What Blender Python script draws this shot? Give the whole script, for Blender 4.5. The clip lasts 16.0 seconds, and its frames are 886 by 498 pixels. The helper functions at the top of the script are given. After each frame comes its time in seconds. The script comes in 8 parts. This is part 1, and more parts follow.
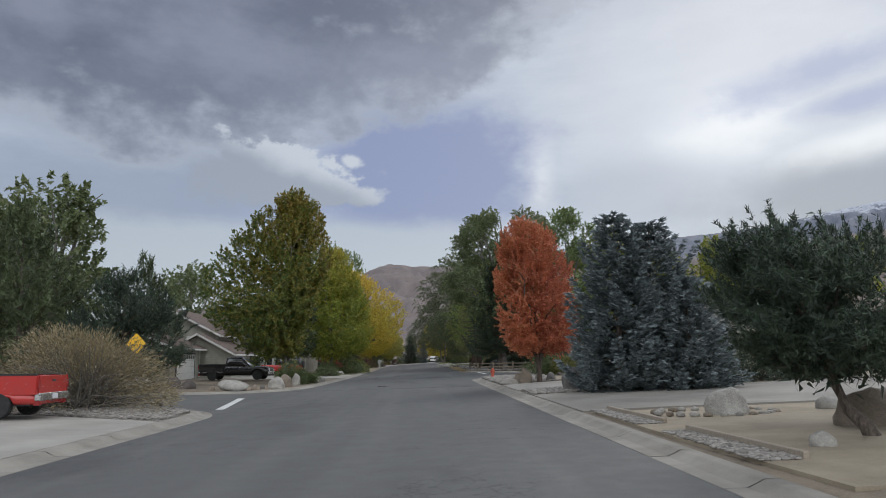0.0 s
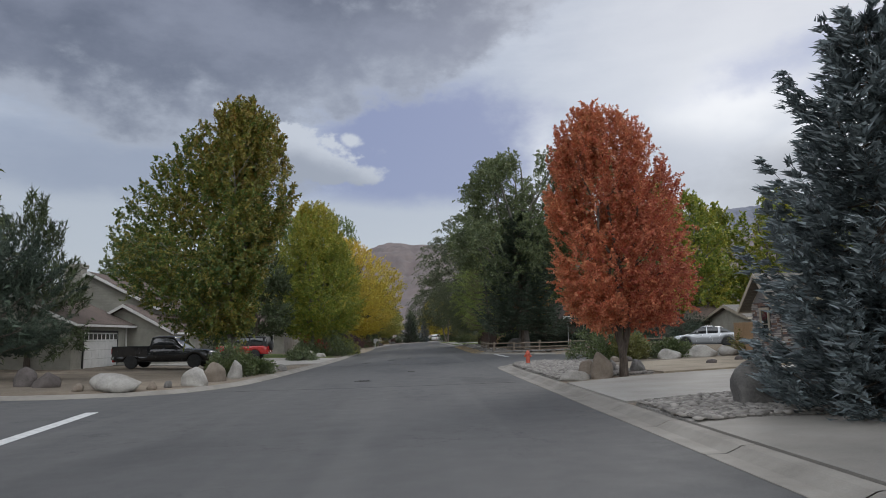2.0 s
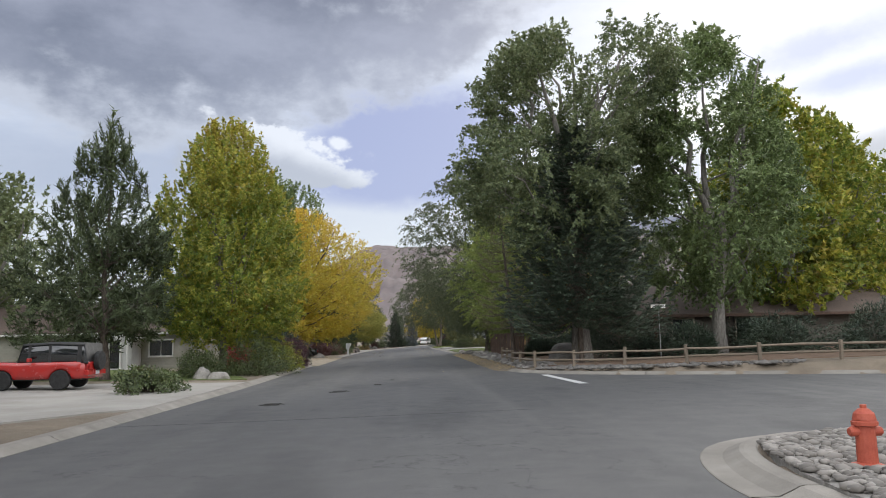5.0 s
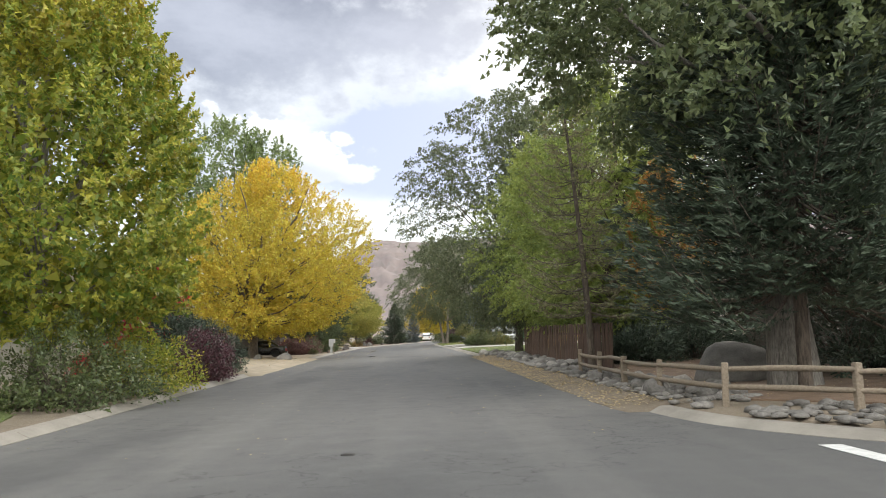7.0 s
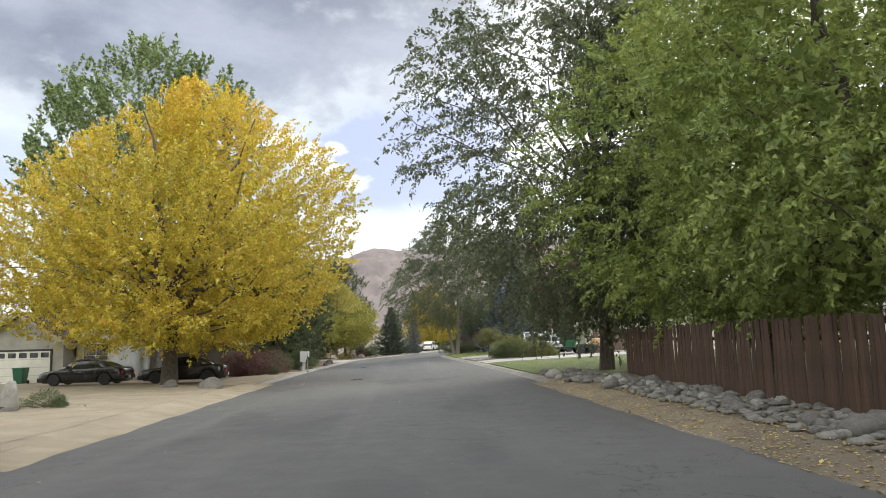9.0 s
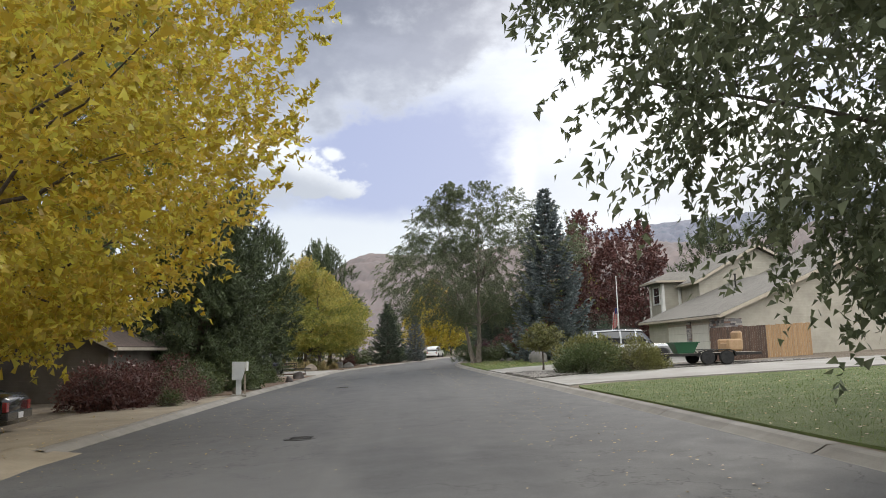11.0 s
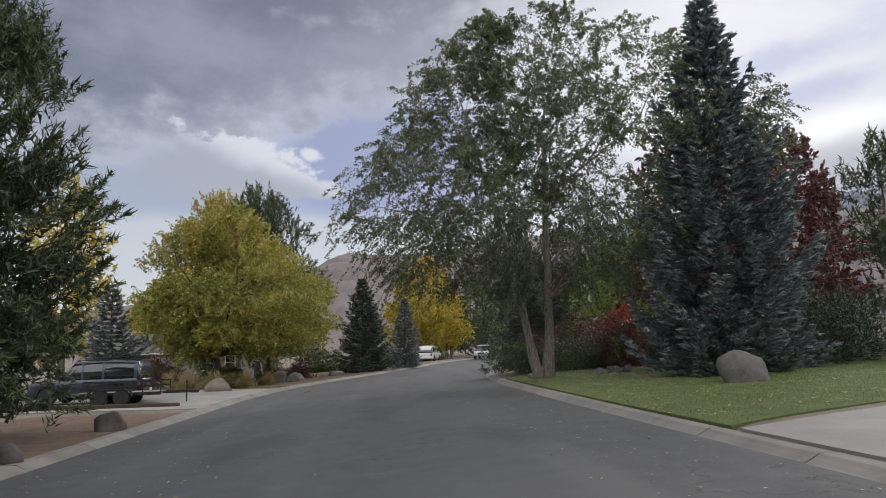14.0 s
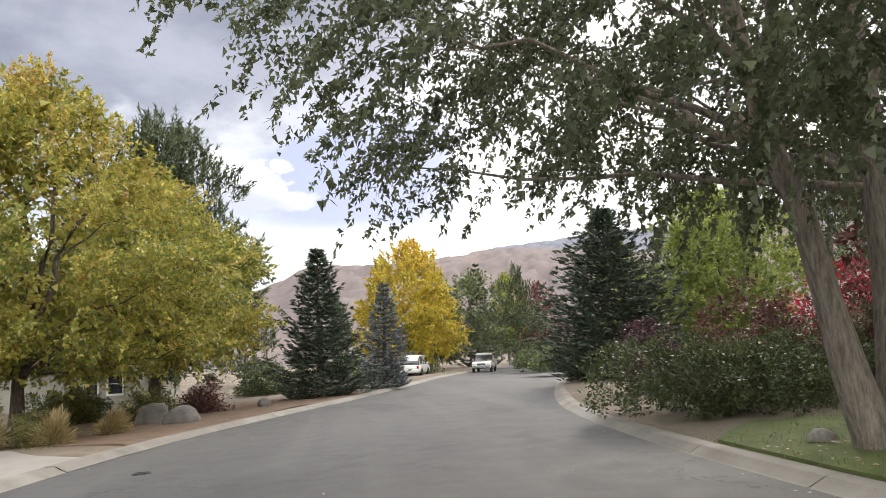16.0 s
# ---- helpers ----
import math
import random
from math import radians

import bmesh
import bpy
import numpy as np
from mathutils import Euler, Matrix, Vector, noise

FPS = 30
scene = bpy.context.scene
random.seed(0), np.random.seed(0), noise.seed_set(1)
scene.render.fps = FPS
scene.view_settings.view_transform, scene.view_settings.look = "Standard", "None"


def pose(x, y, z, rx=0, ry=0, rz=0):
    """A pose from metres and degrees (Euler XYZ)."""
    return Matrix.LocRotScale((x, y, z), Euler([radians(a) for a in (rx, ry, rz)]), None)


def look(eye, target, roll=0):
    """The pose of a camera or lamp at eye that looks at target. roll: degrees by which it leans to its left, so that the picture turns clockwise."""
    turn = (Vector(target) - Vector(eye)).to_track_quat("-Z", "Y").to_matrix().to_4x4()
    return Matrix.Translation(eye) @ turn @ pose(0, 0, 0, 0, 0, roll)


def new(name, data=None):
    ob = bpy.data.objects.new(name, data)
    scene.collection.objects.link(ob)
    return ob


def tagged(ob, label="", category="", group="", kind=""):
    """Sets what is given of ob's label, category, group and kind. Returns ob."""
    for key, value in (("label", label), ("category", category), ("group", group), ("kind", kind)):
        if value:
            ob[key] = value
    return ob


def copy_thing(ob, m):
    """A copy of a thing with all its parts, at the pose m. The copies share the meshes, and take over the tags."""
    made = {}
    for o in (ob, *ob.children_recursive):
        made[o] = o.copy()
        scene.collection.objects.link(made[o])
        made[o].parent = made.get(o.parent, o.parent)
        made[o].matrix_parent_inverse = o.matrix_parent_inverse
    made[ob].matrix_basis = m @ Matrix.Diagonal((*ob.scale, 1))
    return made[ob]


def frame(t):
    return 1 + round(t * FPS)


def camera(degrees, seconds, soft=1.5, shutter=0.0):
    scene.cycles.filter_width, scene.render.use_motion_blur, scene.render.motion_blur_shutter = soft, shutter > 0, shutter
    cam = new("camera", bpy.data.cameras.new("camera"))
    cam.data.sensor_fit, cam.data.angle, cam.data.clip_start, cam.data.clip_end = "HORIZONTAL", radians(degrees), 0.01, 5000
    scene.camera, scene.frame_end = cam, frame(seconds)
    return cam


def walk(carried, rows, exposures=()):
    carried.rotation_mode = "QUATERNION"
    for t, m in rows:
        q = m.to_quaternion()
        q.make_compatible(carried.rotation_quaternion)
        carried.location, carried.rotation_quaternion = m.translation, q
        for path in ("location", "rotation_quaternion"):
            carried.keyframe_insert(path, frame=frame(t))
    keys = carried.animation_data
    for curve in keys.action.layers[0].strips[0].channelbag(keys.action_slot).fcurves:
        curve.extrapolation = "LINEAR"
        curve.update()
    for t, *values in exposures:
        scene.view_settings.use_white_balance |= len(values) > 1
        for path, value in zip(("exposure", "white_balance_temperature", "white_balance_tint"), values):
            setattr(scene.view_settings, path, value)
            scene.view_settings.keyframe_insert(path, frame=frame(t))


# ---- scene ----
cam = camera(62.8, 16.0, soft=0.9)
# seconds, eye, then turn to the left, upward tilt and lean in degrees
PATH = [
    (0.0, 0.000, 0.000, 1.799, -1.963, 8.478, -0.684),
    (0.5, 0.056, 4.234, 1.805, -1.849, 8.083, -0.686),
    (1.0, 0.027, 8.454, 1.785, -1.922, 7.644, -0.777),
    (1.5, -0.014, 12.771, 1.771, -1.893, 7.148, -0.828),
    (2.0, -0.070, 17.326, 1.786, -1.942, 6.802, -0.905),
    (2.5, -0.094, 21.905, 1.722, -1.952, 6.643, -0.894),
    (3.0, -0.083, 26.465, 1.726, -2.013, 6.376, -0.834),
    (3.5, -0.006, 31.236, 1.696, -2.090, 6.197, -0.929),
    (3.7, 0.039, 33.231, 1.761, -2.130, 5.972, -0.943),
    (5.8, 0.503, 55.646, 1.810, -3.157, 7.542, -1.284),
    (6.0, 0.530, 57.889, 1.799, -3.059, 7.419, -1.243),
    (6.5, 0.551, 63.472, 1.719, -2.941, 7.090, -0.977),
    (7.0, 0.509, 69.086, 1.727, -2.719, 6.720, -0.811),
    (7.5, 0.405, 74.781, 1.719, -2.611, 6.737, -1.020),
    (8.0, 0.242, 80.485, 1.734, -2.668, 7.012, -1.391),
    (8.5, 0.085, 86.184, 1.759, -2.881, 7.289, -1.512),
    (9.0, -0.092, 92.031, 1.772, -3.131, 7.381, -1.545),
    (9.5, -0.232, 98.010, 1.797, -3.266, 7.555, -1.564),
    (9.7, -0.279, 100.433, 1.781, -3.221, 7.678, -1.503),
    (11.8, -0.630, 125.073, 1.742, -3.615, 7.842, -1.714),
    (12.0, -0.663, 127.395, 1.737, -3.702, 7.857, -1.728),
    (12.5, -0.747, 133.125, 1.756, -3.958, 7.867, -1.726),
    (13.0, -0.823, 138.766, 1.745, -4.313, 7.818, -1.879),
    (13.5, -0.838, 144.373, 1.739, -4.577, 7.830, -1.881),
    (14.0, -0.894, 149.899, 1.755, -5.052, 7.831, -1.820),
    (14.5, -0.921, 155.490, 1.765, -5.556, 7.971, -1.818),
    (15.0, -0.889, 161.208, 1.732, -6.057, 8.142, -1.871),
    (15.5, -0.794, 166.730, 1.710, -6.515, 8.338, -2.019),
    (16.0, -0.625, 172.361, 1.721, -7.344, 8.613, -2.556),
]


def eye_pose(x, y, z, turn, tilt, lean):
    a, b = radians(turn), radians(tilt)
    ahead = Vector((-math.sin(a) * math.cos(b), math.cos(a) * math.cos(b), math.sin(b)))
    return look((x, y, z), Vector((x, y, z)) + ahead, lean)


# the clip's camera opens up under the trees and closes under the open sky
EXPOSURES = [(0.0, -0.45, 6150, 9), (1.5, -0.5, 6150, 10), (2.5, -0.42, 6200, 11), (3.5, -0.25, 6300, 12), (6.0, 0.5, 6450, 9), (6.5, 0.7, 6700, 8), (7.0, 0.82, 6800, 8), (8.0, 0.86, 6800, 8), (8.5, 0.7, 6600, 7), (9.0, 0.7, 6650, 7),
             (9.7, 0.75, 6750, 8), (11.8, -0.1, 6500, 10), (12.0, -0.18, 6500, 10), (12.5, -0.45, 6200, 10), (13.0, -0.48, 6200, 10), (14.0, -0.2, 6400, 12), (14.5, 0.05, 6650, 12), (15.0, 0.35, 6700, 12), (15.5, 0.65, 6800, 12), (16.0, 0.75, 6850, 12)]
walk(cam, [(t, eye_pose(*row)) for t, *row in PATH], EXPOSURES)

# ---- daylight: thick cloud with a veiled sun ahead to the right ----
SUN_TURN, SUN_HEIGHT = 28.0, 33.0
world = bpy.data.worlds.new("sky")
scene.world = world
world.use_nodes = True
wt = world.node_tree
wt.nodes.clear()


def wnode(kind, **values):
    n = wt.nodes.new(kind)
    for key, value in values.items():
        n.inputs[key].default_value = value
    return n


def wmath(op, a, b=0.0, clamp=False):
    n = wt.nodes.new("ShaderNodeMath")
    n.operation, n.use_clamp = op, clamp
    for i, v in enumerate((a, b)):
        if isinstance(v, (int, float)):
            n.inputs[i].default_value = v
        else:
            wt.links.new(v, n.inputs[i])
    return n.outputs[0]


def wramp(value, low, high):
    n = wt.nodes.new("ShaderNodeMapRange")
    n.interpolation_type = "SMOOTHSTEP"
    n.inputs["From Min"].default_value, n.inputs["From Max"].default_value = low, high
    wt.links.new(value, n.inputs["Value"])
    return n.outputs[0]


def wmix(fac, a, b):
    n = wt.nodes.new("ShaderNodeMix")
    n.data_type = "RGBA"
    for i, v in ((0, fac), (6, a), (7, b)):
        if isinstance(v, (int, float)):
            n.inputs[i].default_value = v
        elif isinstance(v, tuple):
            n.inputs[i].default_value = (*v, 1)
        else:
            wt.links.new(v, n.inputs[i])
    return n.outputs[2]


coord = wt.nodes.new("ShaderNodeTexCoord").outputs["Generated"]


def wnoise(scale, detail, offset, rough=0.55, squash=(1, 1, 1)):
    mp = wt.nodes.new("ShaderNodeMapping")
    mp.inputs["Location"].default_value, mp.inputs["Scale"].default_value = offset, squash
    wt.links.new(coord, mp.inputs["Vector"])
    n = wnode("ShaderNodeTexNoise", Scale=scale, Detail=detail, Roughness=rough)
    wt.links.new(mp.outputs[0], n.inputs["Vector"])
    return n.outputs["Fac"]


def wtoward(turn, height):
    """How near the sky's direction is to one named by its turn to the right of the street and its height, in radians."""
    a, b = radians(turn), radians(height)
    n = wt.nodes.new("ShaderNodeVectorMath")
    n.operation = "DOT_PRODUCT"
    wt.links.new(coord, n.inputs[0])
    n.inputs[1].default_value = (math.sin(a) * math.cos(b), math.cos(a) * math.cos(b), math.sin(b))
    return wmath("ARCCOSINE", n.outputs["Value"])


nishita = wt.nodes.new("ShaderNodeTexSky")
nishita.sky_type, nishita.sun_disc = "NISHITA", False
nishita.sun_elevation, nishita.sun_rotation = radians(SUN_HEIGHT), radians(SUN_TURN)
billow = wnoise(3.4, 8, (0.3, 0.1, 0.7), 0.56, (1, 1, 2.2))
fine = wnoise(11.0, 8, (1.3, 0.4, 0.2), 0.6, (1, 1, 1.7))
puff = wnoise(26.0, 6, (2.3, 0.9, 1.2), 0.55, (1, 1, 1.3))
wide = wnoise(1.4, 4, (4.1, 2.2, 0.9), 0.5, (1, 1, 2.0))
wisp = wnoise(5.0, 8, (0.8, 3.4, 0.5), 0.6, (1, 1, 4.0))
axes = wt.nodes.new("ShaderNodeSeparateXYZ")
wt.links.new(coord, axes.inputs[0])
sx, sy, sz = axes.outputs
# turn to the right of the street and height above the horizon, in degrees
turn_deg = wmath("MULTIPLY", wmath("ARCTAN2", sx, sy), 57.2958)
rise_deg = wmath("MULTIPLY", wmath("ARCSINE", sz), 57.2958)
ragged = wmath("SUBTRACT", wmath("ADD", wmath("ADD", wmath("MULTIPLY", billow, 1.1), wmath("MULTIPLY", fine, 0.7)), wmath("MULTIPLY", puff, 0.35)), 1.08)


def wblob(turn, rise, wide_deg, high_deg, soft, rough, slope=0.0):
    """An oval stretch of sky with an uneven edge."""
    across = wmath("SUBTRACT", turn_deg, turn)
    u = wmath("DIVIDE", across, wide_deg)
    v = wmath("DIVIDE", wmath("SUBTRACT", wmath("SUBTRACT", rise_deg, rise), wmath("MULTIPLY", across, slope)), high_deg)
    r = wmath("SQRT", wmath("ADD", wmath("MULTIPLY", u, u), wmath("MULTIPLY", v, v)))
    return wramp(wmath("ADD", r, wmath("MULTIPLY", ragged, rough)), 1 + soft, 1 - soft)


def wcloud(turn, rise, wide_deg, high_deg, soft, slope=0.0):
    """A small heaped cloud with a knobbly edge."""
    across = wmath("SUBTRACT", turn_deg, turn)
    u = wmath("DIVIDE", across, wide_deg)
    v = wmath("DIVIDE", wmath("SUBTRACT", wmath("SUBTRACT", rise_deg, rise), wmath("MULTIPLY", across, slope)), high_deg)
    r = wmath("SQRT", wmath("ADD", wmath("MULTIPLY", u, u), wmath("MULTIPLY", v, v)))
    knobs = wmath("ADD", wmath("MULTIPLY", wmath("SUBTRACT", puff, 0.5), 2.2), wmath("MULTIPLY", wmath("SUBTRACT", fine, 0.5), 1.6))
    return wramp(wmath("ADD", r, knobs), 1 + soft, 1 - soft)


def wbest(*values):
    best = values[0]
    for v in values[1:]:
        best = wmath("MAXIMUM", best, v)
    return best


ahead = wramp(sy, 0.05, 0.35)
# thin pale cloud, brighter towards the hidden sun and where the sun shines on it behind the eye
thin = wmath("ADD", wmath("MULTIPLY", wisp, 0.6), wmath("MULTIPLY", billow, 0.4))
pale = wmix(wramp(thin, 0.36, 0.66), (0.55, 0.605, 0.71), (0.80, 0.84, 0.91))
near_sun = wmath("MAXIMUM", wblob(25, 16.5, 17, 9.0, 0.7, 0.9), wblob(33, 15, 8, 4, 0.6, 0.8))
lit = wmix(wmath("MULTIPLY", near_sun, 0.75), pale, (0.90, 0.925, 0.955))
glare = wmix(wbest(wblob(24.5, 17, 4.2, 2.2, 0.8, 1.6, 0.1), wblob(33, 14.0, 5, 1.1, 0.8, 0.8, 0.15), wblob(9.8, 13.2, 1.1, 3.0, 0.9, 2.6)), lit, (1.2, 1.2, 1.18))
bright = wmix(wramp(sy, 0.2, -0.4), glare, (2.4, 2.42, 2.42))
# grey low cloud over the far range, and blue seen through the thin cloud
grey_low = wblob(33, 10.8, 11, 2.6, 0.55, 0.8, 0.04)
bank = wmix(wmath("MULTIPLY", grey_low, 0.9), bright, (0.40, 0.42, 0.46))
haze = wblob(16, 12, 8, 2.6, 0.6, 0.8)
bank = wmix(wmath("MULTIPLY", haze, 0.5), bank, (0.50, 0.53, 0.60))
streak = wbest(wblob(30.5, 19.4, 6.5, 1.3, 0.8, 2.8, 0.16), wblob(33, 17.2, 3.5, 0.9, 0.8, 2.4, 0.1))
elsewhere = wmath("MULTIPLY", wramp(wmath("ADD", wide, wmath("MULTIPLY", wmath("SUBTRACT", fine, 0.5), 0.25)), 0.62, 0.72), wramp(rise_deg, 30, 40))
bank = wmix(wmath("MAXIMUM", wmath("MULTIPLY", streak, 0.75), wmath("MULTIPLY", elsewhere, 0.5)), bank, (0.42, 0.49, 0.72))
# the blue opening over the street's end, shading to grey-blue towards the left
opening = wmath("MAXIMUM", wblob(0.5, 14.5, 9.6, 5.6, 0.3, 1.1), wmath("MULTIPLY", wblob(-20, 11.5, 13, 3.4, 0.6, 0.7), 0.85))
blue = wmix(wramp(turn_deg, -4, -22), (0.36, 0.40, 0.60), (0.42, 0.46, 0.56))
clear = wmix(wmath("MULTIPLY", opening, ahead), bank, blue)
# the pale bank low over the hills
low = wramp(wmath("ADD", rise_deg, wmath("MULTIPLY", ragged, 2.6)), 11.4, 9.4)
clear = wmix(wmath("MULTIPLY", wmath("MULTIPLY", low, wramp(turn_deg, 16, 8)), 0.9), clear, (0.68, 0.715, 0.76))
# the heavy grey deck that hangs over the left and the top, lighter along its lower edge
line = wmath("MAXIMUM", wmath("ADD", wmath("MULTIPLY", turn_deg, 0.33), 19.5), wmath("ADD", 12.6, wmath("MULTIPLY", wmath("SUBTRACT", -20, turn_deg), 0.16)))
over = wmath("ADD", wmath("SUBTRACT", rise_deg, line), wmath("MULTIPLY", ragged, 9.0))
folds = wmath("ADD", wmath("MULTIPLY", billow, 0.7), wmath("MULTIPLY", fine, 0.3))
dark_deck = wmix(wramp(folds, 0.36, 0.64), (0.18, 0.19, 0.235), (0.35, 0.365, 0.43))
deck_col = wmix(wramp(wmath("ADD", over, wmath("MULTIPLY", ragged, 9.0)), -0.6, 6.0), (0.55, 0.575, 0.635), dark_deck)
deck = wmath("MULTIPLY", wmath("MULTIPLY", wramp(over, -0.7, 1.6), wramp(sz, 0.80, 0.55)), wramp(sy, -0.1, 0.3))
cloud = wmix(deck, clear, deck_col)
# the sunlit head of cloud at the opening's edge, with small scraps beside it
head = wbest(wcloud(-9.6, 14.4, 5.4, 1.9, 0.16, -0.34), wcloud(-4.7, 12.6, 1.7, 0.8, 0.25), wcloud(-5.2, 15.3, 0.8, 0.5, 0.35), wcloud(-12, 13.4, 5.0, 2.0, 0.5))
head_col = wmix(wramp(wmath("ADD", wmath("ADD", rise_deg, wmath("MULTIPLY", turn_deg, 0.36)), wmath("MULTIPLY", ragged, 3.0)), 9.8, 12.4), (0.46, 0.48, 0.53), (0.82, 0.84, 0.87))
skyview = wmix(wmath("MULTIPLY", head, ahead), cloud, head_col)
back = wt.nodes.new("ShaderNodeBackground")
wt.links.new(skyview, back.inputs["Color"])
back.inputs["Strength"].default_value = 0.84
faint = wt.nodes.new("ShaderNodeBackground")
wt.links.new(nishita.outputs[0], faint.inputs["Color"])
faint.inputs["Strength"].default_value = 0.02
both = wt.nodes.new("ShaderNodeAddShader")
wt.links.new(back.outputs[0], both.inputs[0])
wt.links.new(faint.outputs[0], both.inputs[1])
wt.links.new(both.outputs[0], wt.nodes.new("ShaderNodeOutputWorld").inputs["Surface"])

sun = new("sun", bpy.data.lights.new("sun", "SUN"))
sun.data.energy, sun.data.angle, sun.data.color = 1.2, radians(22), (1.0, 0.95, 0.88)
a, b = radians(SUN_TURN), radians(SUN_HEIGHT)
sun.matrix_world = look((math.sin(a) * math.cos(b) * 50, math.cos(a) * math.cos(b) * 50, math.sin(b) * 50), (0, 0, 0))


# ---- the lie of the land ----
def ease(v, a, b):
    return np.clip((v - a) / (b - a), 0, 1)


def road_z(x, y):
    """The street's surface: it leans up towards its right side."""
    return (np.clip(x, -8.75, 6.25) + 0.62) * np.tan(np.radians(np.interp(y, (25, 94, 163), (1.12, 0.99, 2.18))))


LEFT = [(-7.38, -50), (-7.19, 12.5), (-7, 24.4), (-7.25, 26.5), (-8.25, 28.8), (-10.25, 30.5), (-13.12, 31.2), (-75, 33.8)]
LEFT_ON = [(-75, 45), (-16.88, 42.8), (-13.12, 42), (-10.25, 42.9), (-8.25, 44.5), (-7.19, 47), (-6.88, 50), (-6.62, 57.5), (-6.38, 70), (-6.31, 81.2), (-6.69, 97.5), (-7.19, 120),
           (-7.5, 140), (-7.5, 155), (-7.12, 166.2), (-6.88, 180), (-6.5, 186.2), (-5.75, 191.2), (-4.5, 196.2), (-2.5, 201.9), (0.62, 210), (4.75, 224.6), (11.88, 248.8), (25, 293.8), (47.5, 375)]
RIGHT = [(4, -50), (3.88, 25), (3.81, 53.8), (4.12, 56.6), (5.12, 58.4), (7, 59), (11.25, 58.2), (17.5, 56.5), (75, 37.5)]
RIGHT_ON = [(75, 55), (15, 75.2), (9.5, 77.5), (7.12, 79), (5.75, 80.8), (5.12, 83), (5, 87.5), (5, 121.2), (4.75, 140), (4.25, 155), (3.94, 166.2), (3.9, 180), (4.06, 185),
            (4.5, 190), (5.38, 195), (7.25, 201.9), (12.5, 219.5), (20.62, 246.2), (35, 293.8), (57.5, 375)]
STREET = np.array(LEFT + LEFT_ON + RIGHT_ON[::-1] + RIGHT[::-1])


def off_street(x, y):
    """Metres from the street's edge; less than nothing on the street."""
    x, y = np.asarray(x, float), np.asarray(y, float)
    best, inside = np.full(x.shape, 1e9), np.zeros(x.shape, bool)
    for (ax, ay), (bx, by) in zip(STREET, np.roll(STREET, -1, 0)):
        dx, dy = bx - ax, by - ay
        f = np.clip(((x - ax) * dx + (y - ay) * dy) / (dx * dx + dy * dy), 0, 1)
        best = np.minimum(best, np.hypot(x - ax - f * dx, y - ay - f * dy))
        cross = (ay > y) != (by > y)
        with np.errstate(divide="ignore", invalid="ignore"):
            inside ^= cross & (x < ax + (y - ay) * dx / (dy if dy else 1e-9))
    return np.where(inside, -best, best)


def yard_z(x, y):
    """The yards' surface at either side of the street."""
    x, y = np.asarray(x, float), np.asarray(y, float)
    left = np.minimum(np.maximum(-8.1 - x, 0), 75) * np.interp(y, (0, 100, 138, 212), (0.02, 0.014, 0.0, -0.01))
    right = np.minimum(np.maximum(x - 5.6, 0), 75) * 0.028
    return road_z(x, y) + 0.125 + left + right


def on(x, y):
    """Height of the ground at a place off the street."""
    return float(yard_z(x, y))


# ---- mesh tools ----
def mesh_of(name, verts, faces, material, smooth=False, per=4, tone=None):
    """A mesh from arrays: verts n x 3, faces m x per."""
    verts, faces = np.asarray(verts, np.float32), np.asarray(faces, np.int32)
    me = bpy.data.meshes.new(name)
    me.vertices.add(len(verts))
    me.vertices.foreach_set("co", verts.ravel())
    me.loops.add(faces.size)
    me.loops.foreach_set("vertex_index", faces.ravel())
    me.polygons.add(len(faces))
    me.polygons.foreach_set("loop_start", np.arange(0, faces.size, per, dtype=np.int32))
    me.polygons.foreach_set("use_smooth", np.full(len(faces), smooth))
    if tone is not None:
        at = me.attributes.new("tone", "FLOAT", "POINT")
        at.data.foreach_set("value", np.asarray(tone, np.float32))
    me.update(calc_edges=True)
    me.validate()
    if material:
        me.materials.append(material)
    return me


def child(name, me, parent, label="", m=None):
    ob = new(name, me)
    ob.parent = parent
    if m is not None:
        ob.matrix_basis = m
    if label:
        ob["label"] = label
    return ob


def thing(name, m, label, category, group="", kind=""):
    ob = new(name)
    ob.empty_display_size = 0.2
    ob.matrix_basis = m
    return tagged(ob, label, category, group, kind)


def bm_mesh(name, bm, material, smooth=False):
    me = bpy.data.meshes.new(name)
    bmesh.ops.recalc_face_normals(bm, faces=bm.faces)
    bm.to_mesh(me)
    bm.free()
    if smooth:
        me.polygons.foreach_set("use_smooth", np.full(len(me.polygons), True))
    me.materials.append(material)
    return me


def part(name, bm, material, parent, label="", smooth=False, m=None):
    return child(name, bm_mesh(name, bm, material, smooth), parent, label, m)


def box(bm, x0, x1, y0, y1, z0, z1, m=None):
    vs = [bm.verts.new((x, y, z)) for x in (x0, x1) for y in (y0, y1) for z in (z0, z1)]
    if m is not None:
        for v in vs:
            v.co = m @ v.co
    made = []
    for f in ((0, 1, 3, 2), (4, 6, 7, 5), (0, 4, 5, 1), (2, 3, 7, 6), (0, 2, 6, 4), (1, 5, 7, 3)):
        made.append(bm.faces.new([vs[i] for i in f]))
    return made


def boxes(*dims, bevel=0.0):
    bm = bmesh.new()
    for d in dims:
        box(bm, *d)
    if bevel:
        bmesh.ops.bevel(bm, geom=list(bm.edges), offset=bevel, segments=1, affect="EDGES")
    return bm


